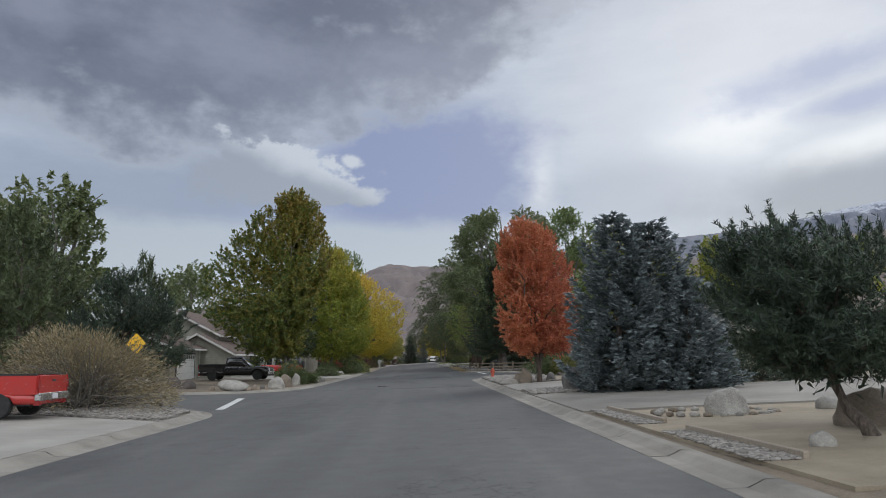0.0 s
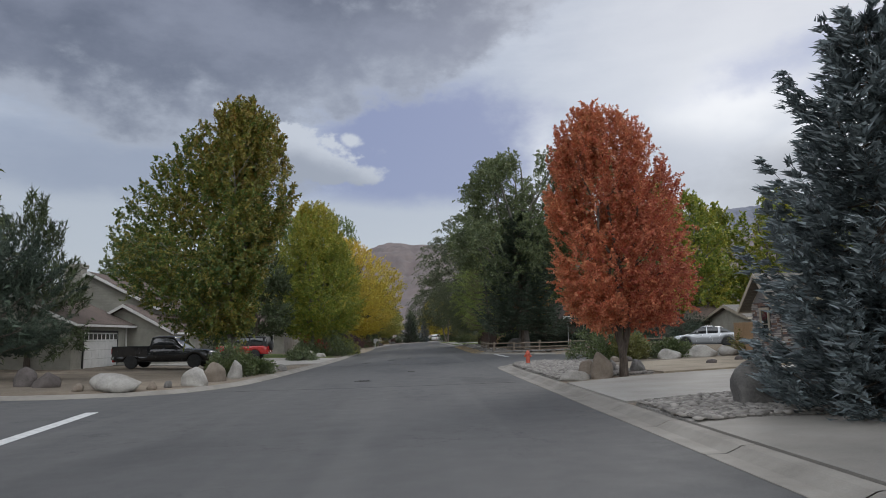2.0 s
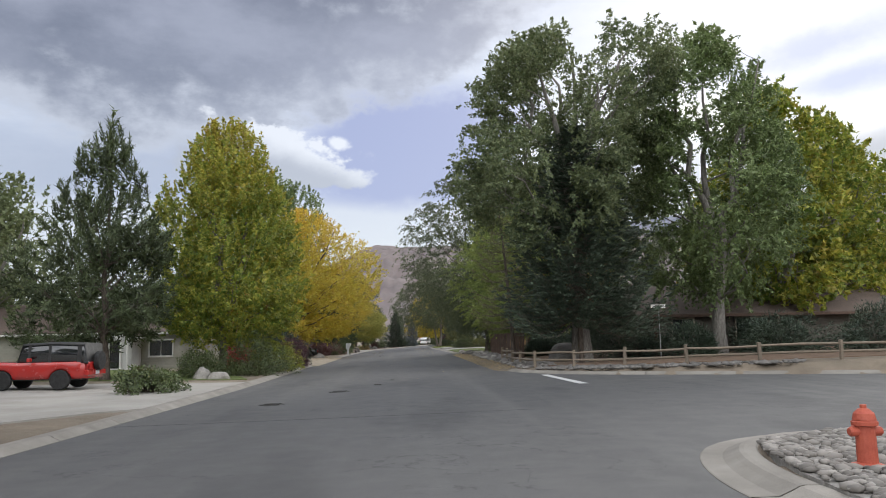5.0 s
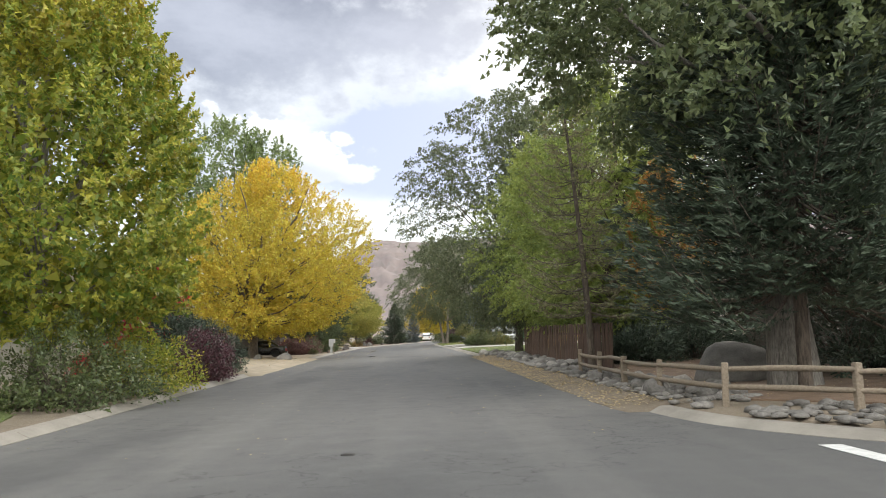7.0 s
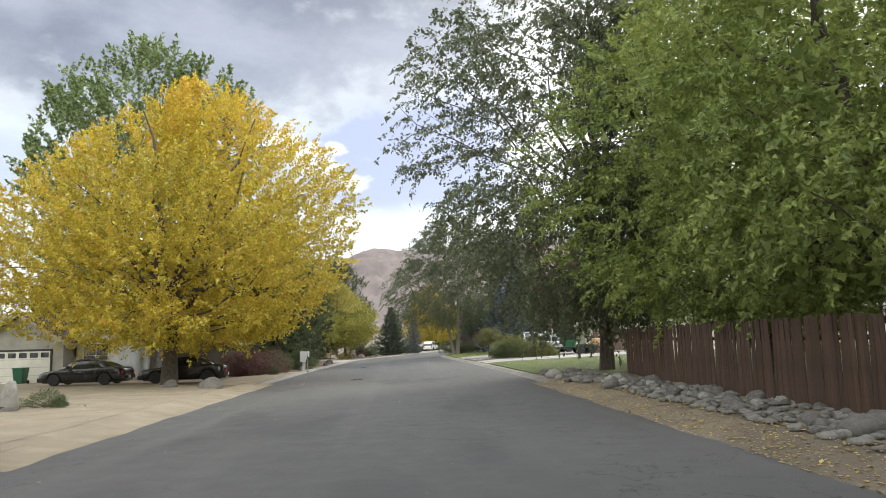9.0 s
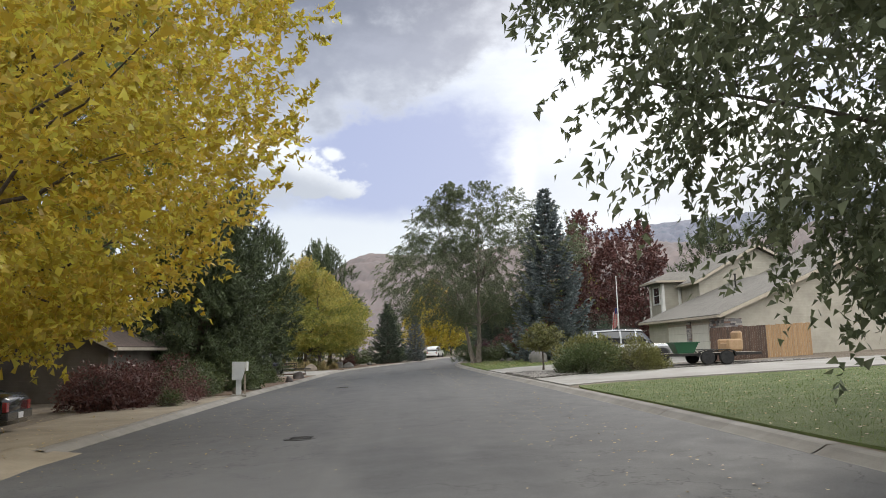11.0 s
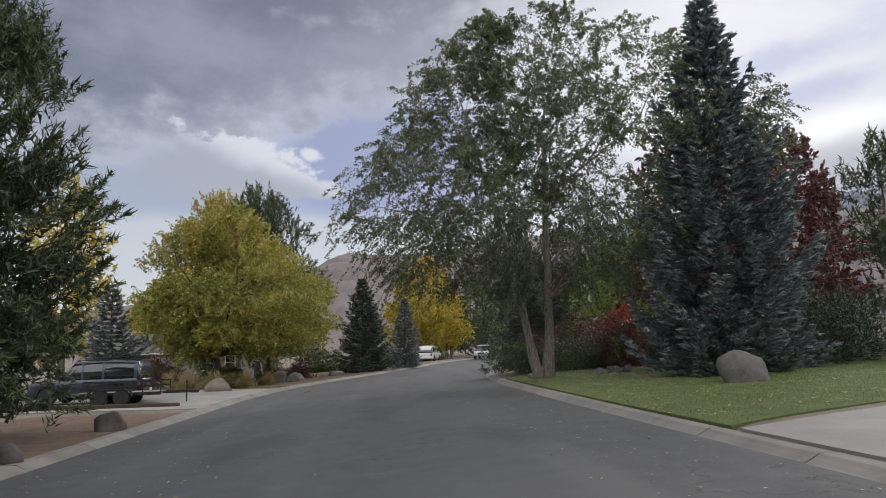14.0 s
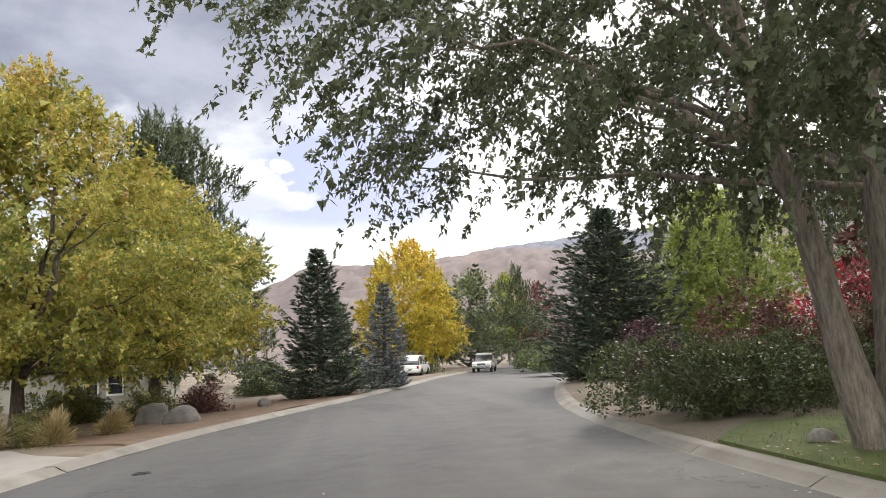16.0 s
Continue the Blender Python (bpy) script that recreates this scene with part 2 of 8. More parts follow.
def prism(outline, x0, x1, bm=None):
    """An outline of (y, z) points carried along x."""
    bm = bm or bmesh.new()
    a = [bm.verts.new((x0, y, z)) for y, z in outline]
    b = [bm.verts.new((x1, y, z)) for y, z in outline]
    bm.faces.new(a)
    bm.faces.new(b[::-1])
    for i in range(len(a)):
        j = (i + 1) % len(a)
        bm.faces.new((a[j], a[i], b[i], b[j]))
    return bm


def turned(profile, sides=16, bm=None, m=None):
    """A profile of (radius, z) points turned about z."""
    bm = bm or bmesh.new()
    rings = []
    for r, z in profile:
        ring = [bm.verts.new((r * math.cos(2 * math.pi * i / sides), r * math.sin(2 * math.pi * i / sides), z)) for i in range(sides)]
        if m is not None:
            for v in ring:
                v.co = m @ v.co
        rings.append(ring)
    for a, b in zip(rings, rings[1:]):
        for i in range(sides):
            j = (i + 1) % sides
            bm.faces.new((a[i], a[j], b[j], b[i]))
    bm.faces.new(rings[0][::-1])
    bm.faces.new(rings[-1])
    return bm


def tube_arrays(paths, sides=5):
    """Tapered tubes: paths of (points n x 3, radii n)."""
    vs, fs, at = [], [], 0
    ang = np.arange(sides) * 2 * np.pi / sides
    for pts, rad in paths:
        pts, rad = np.asarray(pts, float), np.asarray(rad, float)
        n = len(pts)
        d = np.gradient(pts, axis=0)
        d /= np.linalg.norm(d, axis=1)[:, None] + 1e-9
        ref = np.where(np.abs(d[:, 2:3]) > 0.9, (1.0, 0, 0), (0, 0, 1.0))
        u = np.cross(d, ref)
        u /= np.linalg.norm(u, axis=1)[:, None] + 1e-9
        w = np.cross(d, u)
        ring = pts[:, None] + rad[:, None, None] * (np.cos(ang)[None, :, None] * u[:, None] + np.sin(ang)[None, :, None] * w[:, None])
        vs.append(ring.reshape(-1, 3))
        i, j = np.arange(n - 1)[:, None] * sides, np.arange(sides)[None]
        k = (j + 1) % sides
        fs.append((at + np.stack([i + j, i + k, i + sides + k, i + sides + j], -1)).reshape(-1, 4))
        at += n * sides
    return np.concatenate(vs), np.concatenate(fs)


def sweep(points, profile):
    """Cross sections of (across, up) set along ground points n x 3, across to the right of the way: arrays of verts and quads."""
    pts = np.asarray(points, float)
    d = np.gradient(pts[:, :2], axis=0)
    d /= np.linalg.norm(d, axis=1)[:, None] + 1e-9
    r = np.stack([d[:, 1], -d[:, 0], np.zeros(len(d))], 1)
    prof = np.asarray(profile, float)
    v = pts[:, None] + r[:, None] * prof[None, :, 0, None] + np.array([0, 0, 1.0]) * prof[None, :, 1, None]
    n, k = len(pts), len(prof)
    i, j = np.arange(n - 1)[:, None] * k, np.arange(k)[None]
    jn = (j + 1) % k
    f = np.stack([i + j, i + jn, i + k + jn, i + k + j], -1).reshape(-1, 4)
    return v.reshape(-1, 3), f


def along(chain, step):
    """Points at even steps along a rounded chain of (x, y)."""
    p = np.array(chain, float)
    for _ in range(2):
        q = np.empty((2 * len(p), 2))
        q[0::2], q[1::2] = p, p
        q[1:-1:2], q[2::2] = p[:-1] * 0.75 + p[1:] * 0.25, p[:-1] * 0.25 + p[1:] * 0.75
        p = q
    s = np.r_[0, np.cumsum(np.hypot(*np.diff(p, axis=0).T))]
    t = np.arange(0, s[-1], step)
    return np.stack([np.interp(t, s, p[:, 0]), np.interp(t, s, p[:, 1])], 1)


# ---- materials ----
class Paint:
    """Small help to write node materials."""

    def __init__(self, name):
        self.mat = bpy.data.materials.new(name)
        self.mat.use_nodes = True
        self.t = self.mat.node_tree
        self.bsdf = self.t.nodes["Principled BSDF"]
        self.out = self.t.nodes["Material Output"]
        self.where = self.t.nodes.new("ShaderNodeTexCoord").outputs["Object"]

    def link(self, a, b):
        self.t.links.new(a, b)

    def put(self, socket, v):
        if isinstance(v, (int, float)):
            socket.default_value = v
        elif isinstance(v, tuple):
            socket.default_value = (*v, 1) if len(v) == 3 and socket.type == "RGBA" else v
        else:
            self.link(v, socket)

    def noise(self, scale, detail=4, rough=0.55, stretch=(1, 1, 1), kind="ShaderNodeTexNoise", where=None):
        n = self.t.nodes.new(kind)
        n.inputs["Scale"].default_value = scale
        if kind == "ShaderNodeTexNoise":
            n.inputs["Detail"].default_value, n.inputs["Roughness"].default_value = detail, rough
        w = where or self.where
        if stretch != (1, 1, 1):
            mp = self.t.nodes.new("ShaderNodeMapping")
            mp.inputs["Scale"].default_value = stretch
            self.link(w, mp.inputs["Vector"])
            w = mp.outputs[0]
        self.link(w, n.inputs["Vector"])
        return n.outputs["Fac"] if kind == "ShaderNodeTexNoise" else n.outputs["Distance"]

    def ramp(self, v, a, b, lo=0.0, hi=1.0):
        n = self.t.nodes.new("ShaderNodeMapRange")
        for key, val in (("From Min", a), ("From Max", b), ("To Min", lo), ("To Max", hi)):
            n.inputs[key].default_value = val
        self.link(v, n.inputs["Value"])
        return n.outputs[0]

    def math(self, op, a, b=0.0):
        n = self.t.nodes.new("ShaderNodeMath")
        n.operation = op
        self.put(n.inputs[0], a)
        self.put(n.inputs[1], b)
        return n.outputs[0]

    def mix(self, f, a, b, blend="MIX"):
        n = self.t.nodes.new("ShaderNodeMix")
        n.data_type, n.blend_type = "RGBA", blend
        self.put(n.inputs[0], f)
        self.put(n.inputs[6], a)
        self.put(n.inputs[7], b)
        return n.outputs[2]

    def tone(self):
        n = self.t.nodes.new("ShaderNodeAttribute")
        n.attribute_name = "tone"
        return n.outputs["Fac"]

    def island(self):
        return self.t.nodes.new("ShaderNodeNewGeometry").outputs["Random Per Island"]

    def each(self):
        return self.t.nodes.new("ShaderNodeObjectInfo").outputs["Random"]

    def colours(self, v, *stops):
        n = self.t.nodes.new("ShaderNodeValToRGB")
        e = n.color_ramp.elements
        while len(e) < len(stops):
            e.new(0.5)
        for el, (at, c) in zip(e, stops):
            el.position, el.color = at, (*c, 1)
        self.link(v, n.inputs["Fac"])
        return n.outputs["Color"]

    def bump(self, height, strength=0.3, distance=0.02):
        n = self.t.nodes.new("ShaderNodeBump")
        n.inputs["Strength"].default_value, n.inputs["Distance"].default_value = strength, distance
        self.link(height, n.inputs["Height"])
        self.link(n.outputs[0], self.bsdf.inputs["Normal"])

    def set(self, **values):
        names = dict(color="Base Color", rough="Roughness", metal="Metallic", coat="Coat Weight", spec="Specular IOR Level", trans="Transmission Weight", ior="IOR", alpha="Alpha")
        for key, v in values.items():
            self.put(self.bsdf.inputs[names[key]], v)
        return self.mat


def mottled(name, dark, light, scale=4.0, rough=0.8, bump=0.3, bump_scale=40.0, distance=0.01, stretch=(1, 1, 1), metal=0.0, coat=0.0, each=0.0):
    """A plain surface with stains at one scale and grain at a finer one."""
    p = Paint(name)
    big, small = p.noise(scale, 6, 0.6, stretch), p.noise(bump_scale, 5, 0.65, stretch)
    v = p.math("ADD", p.math("MULTIPLY", big, 0.6), p.math("MULTIPLY", small, 0.4))
    c = p.mix(p.ramp(v, 0.32, 0.68), dark, light)
    if each:
        c = p.mix(p.ramp(p.each(), 0, 1, 0, each), c, tuple(0.55 * k for k in dark))
    p.bump(small, bump, distance)
    return p.set(color=c, rough=p.ramp(big, 0.3, 0.7, min(1, rough + 0.08), max(0.02, rough - 0.08)), metal=metal, coat=coat)


def leafy(name, *colours, see=0.35, rough=0.42, spread=0.5):
    """Leaves: colours from tone 0 to 1, uneven from leaf to leaf, and letting light through."""
    p = Paint(name)
    v = p.math("ADD", p.math("MULTIPLY", p.tone(), 1 - spread * 0.4), p.math("MULTIPLY", p.math("SUBTRACT", p.island(), 0.3), spread))
    n = len(colours)
    c = p.colours(v, *[(i / max(1, n - 1), col) for i, col in enumerate(colours)])
    c = p.mix(p.ramp(p.island(), 0, 1, 0, 0.55), c, tuple(0.4 * k for k in colours[0]))
    pale = p.math("FRACT", p.math("MULTIPLY", p.island(), 7.31))
    c = p.mix(p.ramp(pale, 0.5, 1.0, 0, 0.6), c, tuple(min(0.85, 1.5 * k + 0.02) for k in colours[len(colours) // 2]))
    p.set(color=c, rough=rough, spec=0.5)
    tl = p.t.nodes.new("ShaderNodeBsdfTranslucent")
    p.link(c, tl.inputs["Color"])
    mx = p.t.nodes.new("ShaderNodeMixShader")
    mx.inputs[0].default_value = see
    p.link(p.bsdf.outputs[0], mx.inputs[1])
    p.link(tl.outputs[0], mx.inputs[2])
    p.link(mx.outputs[0], p.out.inputs["Surface"])
    return p.mat


def bark(name, dark, light):
    p = Paint(name)
    rib = p.noise(5, 6, 0.7, (3.5, 3.5, 0.7))
    c = p.mix(p.ramp(rib, 0.35, 0.65), dark, light)
    p.bump(rib, 0.9, 0.05)
    return p.set(color=c, rough=0.9)


def glossy(name, colour, rough=0.25, metal=0.0, coat=0.6):
    p = Paint(name)
    v = p.noise(2.5, 5, 0.6)
    return p.set(color=p.mix(p.ramp(v, 0.35, 0.7), colour, tuple(0.85 * k + 0.012 for k in colour)), rough=p.ramp(p.noise(5, 4), 0.3, 0.7, rough * 0.92, rough * 1.12), metal=metal, coat=coat)


BARK_GREY = bark("grey bark", (0.10, 0.09, 0.08), (0.27, 0.25, 0.22))
BARK_BROWN = bark("brown bark", (0.045, 0.035, 0.028), (0.15, 0.12, 0.095))
BARK_ELM = bark("elm bark", (0.12, 0.10, 0.085), (0.34, 0.29, 0.24))
LEAF_MAPLE = leafy("turning maple leaves", (0.069, 0.125, 0.031), (0.125, 0.188, 0.037), (0.300, 0.237, 0.044), (0.375, 0.175, 0.037))
LEAF_LIME = leafy("yellow-green maple leaves", (0.125, 0.205, 0.035), (0.25, 0.32, 0.055), (0.45, 0.41, 0.06), (0.58, 0.37, 0.07), see=0.46)
LEAF_POPLAR = leafy("dull green cottonwood leaves", (0.11, 0.16, 0.055), (0.19, 0.25, 0.09), (0.30, 0.35, 0.14), see=0.35)
LEAF_RED = leafy("orange-red maple leaves", (0.34, 0.075, 0.05), (0.58, 0.17, 0.09), (0.70, 0.27, 0.13), (0.72, 0.38, 0.16), see=0.45)
LEAF_GOLD = leafy("golden ash leaves", (0.36, 0.31, 0.045), (0.60, 0.45, 0.055), (0.82, 0.56, 0.08), (0.85, 0.52, 0.10), see=0.5)
LEAF_COTTON = leafy("grey-green cottonwood leaves", (0.095, 0.13, 0.06), (0.19, 0.225, 0.1), (0.33, 0.355, 0.17), see=0.46)
LEAF_ELM = leafy("grey-green elm leaves", (0.075, 0.095, 0.052), (0.17, 0.195, 0.105), (0.33, 0.355, 0.215), see=0.55)
LEAF_WILLOW = leafy("soft green locust leaves", (0.17, 0.235, 0.07), (0.33, 0.385, 0.105), (0.52, 0.51, 0.13), see=0.54)
LEAF_YELLOWING = leafy("yellowing locust leaves", (0.14, 0.19, 0.05), (0.28, 0.31, 0.065), (0.52, 0.43, 0.09), (0.68, 0.40, 0.13), see=0.48)
LEAF_DARKRED = leafy("dark red leaves", (0.085, 0.034, 0.030), (0.145, 0.058, 0.048), (0.23, 0.10, 0.075), see=0.3)
LEAF_PURPLE = leafy("dark purple barberry leaves", (0.05, 0.016, 0.024), (0.095, 0.027, 0.04), (0.16, 0.05, 0.06), see=0.2)
LEAF_CRIMSON = leafy("crimson leaves", (0.345, 0.017, 0.034), (0.552, 0.034, 0.063), (0.667, 0.092, 0.081), see=0.4)
LEAF_SHRUB = leafy("shrub leaves", (0.050, 0.072, 0.028), (0.099, 0.132, 0.044), (0.209, 0.209, 0.066), see=0.25)
LEAF_TAN = leafy("dry tan twigs and seed heads", (0.17, 0.14, 0.075), (0.32, 0.26, 0.15), (0.42, 0.35, 0.21), see=0.15)
LEAF_OLIVE = leafy("olive leaves", (0.1, 0.11, 0.035), (0.19, 0.185, 0.055), (0.3, 0.26, 0.075), see=0.28)
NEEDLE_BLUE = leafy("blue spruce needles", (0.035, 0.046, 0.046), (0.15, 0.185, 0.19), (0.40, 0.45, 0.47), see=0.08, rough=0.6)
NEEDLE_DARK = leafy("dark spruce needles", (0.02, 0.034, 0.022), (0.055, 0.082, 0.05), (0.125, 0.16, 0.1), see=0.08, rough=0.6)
NEEDLE_PINE = leafy("pine needles", (0.032, 0.045, 0.02), (0.095, 0.125, 0.05), (0.20, 0.235, 0.10), see=0.2, rough=0.6)
NEEDLE_RUSTY = leafy("thin brownish pine needles", (0.13, 0.125, 0.075), (0.25, 0.235, 0.13), (0.38, 0.32, 0.18), see=0.35, rough=0.6)
LEAF_AMBER = leafy("amber and orange leaves", (0.32, 0.19, 0.06), (0.52, 0.28, 0.08), (0.60, 0.38, 0.11), see=0.5)
GRASS_BLADE = leafy("grass blades", (0.085, 0.145, 0.03), (0.15, 0.22, 0.045), (0.28, 0.30, 0.085), see=0.3)
STRAW = leafy("dry straw grass", (0.30, 0.24, 0.11), (0.45, 0.36, 0.18), (0.55, 0.45, 0.26), see=0.3)
FALLEN = leafy("fallen leaves", (0.30, 0.20, 0.07), (0.46, 0.33, 0.12), (0.58, 0.47, 0.24), see=0.1)


def asphalt():
    p = Paint("worn asphalt")
    big, mid, grit = p.noise(0.22, 5, 0.6, (1, 0.25, 1)), p.noise(1.6, 6, 0.65), p.noise(90, 3, 0.7)
    c = p.mix(p.ramp(big, 0.3, 0.7), (0.060, 0.060, 0.061), (0.098, 0.097, 0.095))
    c = p.mix(p.ramp(mid, 0.35, 0.7, 0, 0.55), c, (0.076, 0.075, 0.073))
    c = p.mix(p.ramp(grit, 0.35, 0.75, 0, 0.6), c, (0.15, 0.148, 0.143))
    crack = p.noise(0.16, 3, 0.5, kind="ShaderNodeTexNoise")
    wob = p.math("ABSOLUTE", p.math("SUBTRACT", p.noise(0.33, 7, 0.62), 0.5))
    line = p.ramp(wob, 0.0, 0.005, 1.0, 0.0)
    some = p.ramp(crack, 0.46, 0.54)
    c = p.mix(p.math("MULTIPLY", p.math("MULTIPLY", line, some), 0.85), c, (0.025, 0.025, 0.025))
    # worn wheel tracks and oil along the lanes, and blotchy old sealing
    lane = p.noise(0.5, 4, 0.5, (1.6, 0.04, 1))
    c = p.mix(p.ramp(lane, 0.52, 0.68, 0, 0.55), c, (0.13, 0.128, 0.122))
    c = p.mix(p.ramp(p.noise(0.35, 3, 0.45, (1, 0.35, 1)), 0.56, 0.66, 0, 0.5), c, (0.052, 0.052, 0.053))
    p.bump(grit, 0.35, 0.006)
    return p.set(color=c, rough=p.ramp(mid, 0.3, 0.7, 0.82, 0.66), spec=0.35)


def soil():
    """Bare decomposed granite with tan sand, darker litter and thin dry grass."""
    p = Paint("tan granite soil")
    big, mid, grit = p.noise(0.12, 6, 0.6), p.noise(0.9, 6, 0.65), p.noise(28, 4, 0.75)
    c = p.mix(p.ramp(big, 0.38, 0.62), (0.135, 0.11, 0.08), (0.25, 0.20, 0.145))
    c = p.mix(p.ramp(mid, 0.45, 0.7, 0, 0.8), c, (0.11, 0.085, 0.06))
    c = p.mix(p.ramp(grit, 0.5, 0.75, 0, 0.6), c, (0.36, 0.31, 0.24))
    c = p.mix(p.ramp(p.noise(55, 3, 0.8), 0.6, 0.72, 0, 0.5), c, (0.09, 0.07, 0.05))
    p.bump(grit, 0.7, 0.03)
    return p.set(color=c, rough=0.95)


ASPHALT, SOIL = asphalt(), soil()
CONCRETE = mottled("weathered concrete", (0.165, 0.15, 0.13), (0.33, 0.305, 0.265), 0.9, 0.85, 0.25, 60, 0.004, each=0.25)
SLAB = mottled("driveway concrete", (0.235, 0.22, 0.195), (0.38, 0.36, 0.325), 0.5, 0.85, 0.2, 50, 0.004, each=0.12)
# greyish-tan driveway concrete, darkened so the drive's shadow is in its colour
SLAB_SHADED = mottled("shaded driveway concrete", (0.15, 0.138, 0.12), (0.27, 0.25, 0.22), 0.5, 0.85, 0.3, 50, 0.004)
TAR = mottled("dark joint", (0.05, 0.045, 0.04), (0.09, 0.08, 0.07), 6)
WHITE_LINE = mottled("worn white road paint", (0.42, 0.42, 0.41), (0.72, 0.72, 0.70), 6, 0.7, 0.2, 80)
IRON = mottled("manhole iron", (0.035, 0.034, 0.033), (0.085, 0.08, 0.075), 12, 0.6, 0.4, 90, 0.004, metal=0.6)


def lines(near, far, fine, coarse, reach):
    """Coordinates: fine steps from near to far, growing steps out to the reach on both sides."""
    mid = list(np.arange(near, far + fine / 2, fine))
    up, step = [far], coarse
    while up[-1] < reach[1]:
        up.append(up[-1] + step)
        step *= 1.35
    down, step = [near], coarse
    while down[-1] > reach[0]:
        down.append(down[-1] - step)
        step *= 1.35
    return np.array(down[:0:-1] + mid + up[1:])


def build_ground():
    xs, ys = lines(-30, 33, 0.5, 1.2, (-4000, 4000)), lines(-8, 258, 0.9, 1.4, (-4000, 4000))
    X, Y = np.meshgrid(xs, ys)
    z = yard_z(X, Y)
    d = np.full(X.shape, 99.0)
    near = (np.abs(X) < 110) & (Y > -75) & (Y < 400)
    d[near] = off_street(X[near], Y[near])
    away = np.hypot(X, Y - 110)
    z = np.where(away > 300, z * np.clip(1 - (away - 300) / 300, 0, 1) + 0.0, z)
    lump = np.sin(X * 0.9 + np.sin(Y * 0.55) * 2) * np.sin(Y * 0.8 + np.sin(X * 0.4)) * 0.011
    z = z + np.where((d > 1.2) & (away < 200), lump, 0)
    z = np.where((d >= 0.74) & (d < 1.4) & (away < 300), z - 0.03 * np.clip((1.4 - d) / 0.4, 0, 1), z)
    z = np.where(d < 0.74, road_z(X, Y) + np.where(d < 0.5, -0.16, 0.095), z)
    n, m = X.shape
    i = np.arange(n - 1)[:, None] * m + np.arange(m - 1)[None]
    f = np.stack([i, i + 1, i + m + 1, i + m], -1).reshape(-1, 4)
    me = mesh_of("ground", np.stack([X, Y, z], -1).reshape(-1, 3), f, SOIL, True)
    tagged(new("ground", me), "tan gravelly soil of the yards along the street", "ground", kind="structure")
    # the street itself
    xs, ys = np.arange(-76, 76.1, 0.5), np.arange(-51, 376, 0.5)
    X, Y = np.meshgrid(xs, ys)
    cx, cy = X[:-1, :-1] + 0.25, Y[:-1, :-1] + 0.25
    keep = off_street(cx, cy) < 0.58
    n, m = X.shape
    i = (np.arange(n - 1)[:, None] * m + np.arange(m - 1)[None])[keep]
    f = np.stack([i, i + 1, i + m + 1, i + m], -1)
    used, f = np.unique(f, return_inverse=True)
    v = np.stack([X, Y, road_z(X, Y)], -1).reshape(-1, 3)[used]
    road = new("road", mesh_of("road", v, f.reshape(-1, 4), ASPHALT, True))
    tagged(road, "worn grey asphalt street with faint cracks and patches", "road", kind="structure")
    return road


ROAD = build_ground()

# rolled concrete kerbs with a gutter pan, cast in lengths
KERB_PROFILE = [(-0.02, -0.12), (-0.02, 0.006), (0.0, 0.012), (0.28, 0.016), (0.42, 0.075), (0.50, 0.115), (0.56, 0.125), (0.72, 0.125), (0.74, 0.11), (0.74, -0.12)]


KERB_NARROW = [(0.24, -0.12), (0.24, 0.006), (0.28, 0.018), (0.40, 0.075), (0.47, 0.115), (0.53, 0.125), (0.72, 0.125), (0.74, 0.11), (0.74, -0.12)]


def build_kerb(name, chain, side, side_open=None, shape=KERB_PROFILE):
    top = thing(name, Matrix(), "pale weathered concrete kerb with a gutter, cast in lengths", "kerb", kind="structure")
    pts = along(chain, 0.5)
    pts = pts[(np.abs(pts[:, 0]) < 56) & (pts[:, 1] > -15) & (pts[:, 1] < 325)]
    prof = [(side * a, b) for a, b in (shape if side > 0 else shape[::-1])]
    rng = np.random.default_rng(len(pts))
    for k in range(0, len(pts) - 6, 6):
        run = pts[k:k + 7].copy()
        if side_open and side_open[0] < run[3][1] < side_open[1] and abs(run[3][0]) < 9:
            continue
        run[0] += (run[1] - run[0]) * 0.03
        run[-1] += (run[-2] - run[-1]) * 0.03
        p3 = np.c_[run, road_z(run[:, 0], run[:, 1]) + rng.uniform(-0.004, 0.004)]
        v, f = sweep(p3, prof)
        me = mesh_of("kerb_length", v, f, CONCRETE)
        child("kerb_length", me, top)
    return top


def side_of(chain):
    """Which side of a chain lies off the street."""
    p = along(chain, 1.0)
    k = len(p) // 2
    d = p[k + 1] - p[k]
    r = p[k] + np.array([d[1], -d[0]]) / np.hypot(*d) * 1.0
    return 1 if off_street(r[0], r[1]) > 0 else -1


for name, chain in (("kerb_1", LEFT), ("kerb_2", LEFT_ON), ("kerb_3", RIGHT), ("kerb_4", RIGHT_ON)):
    build_kerb(name, chain, side_of(chain), {"kerb_4": (84.5, 120.5), "kerb_2": (104.5, 131.5)}.get(name), KERB_NARROW if name in ("kerb_2", "kerb_4") else KERB_PROFILE)


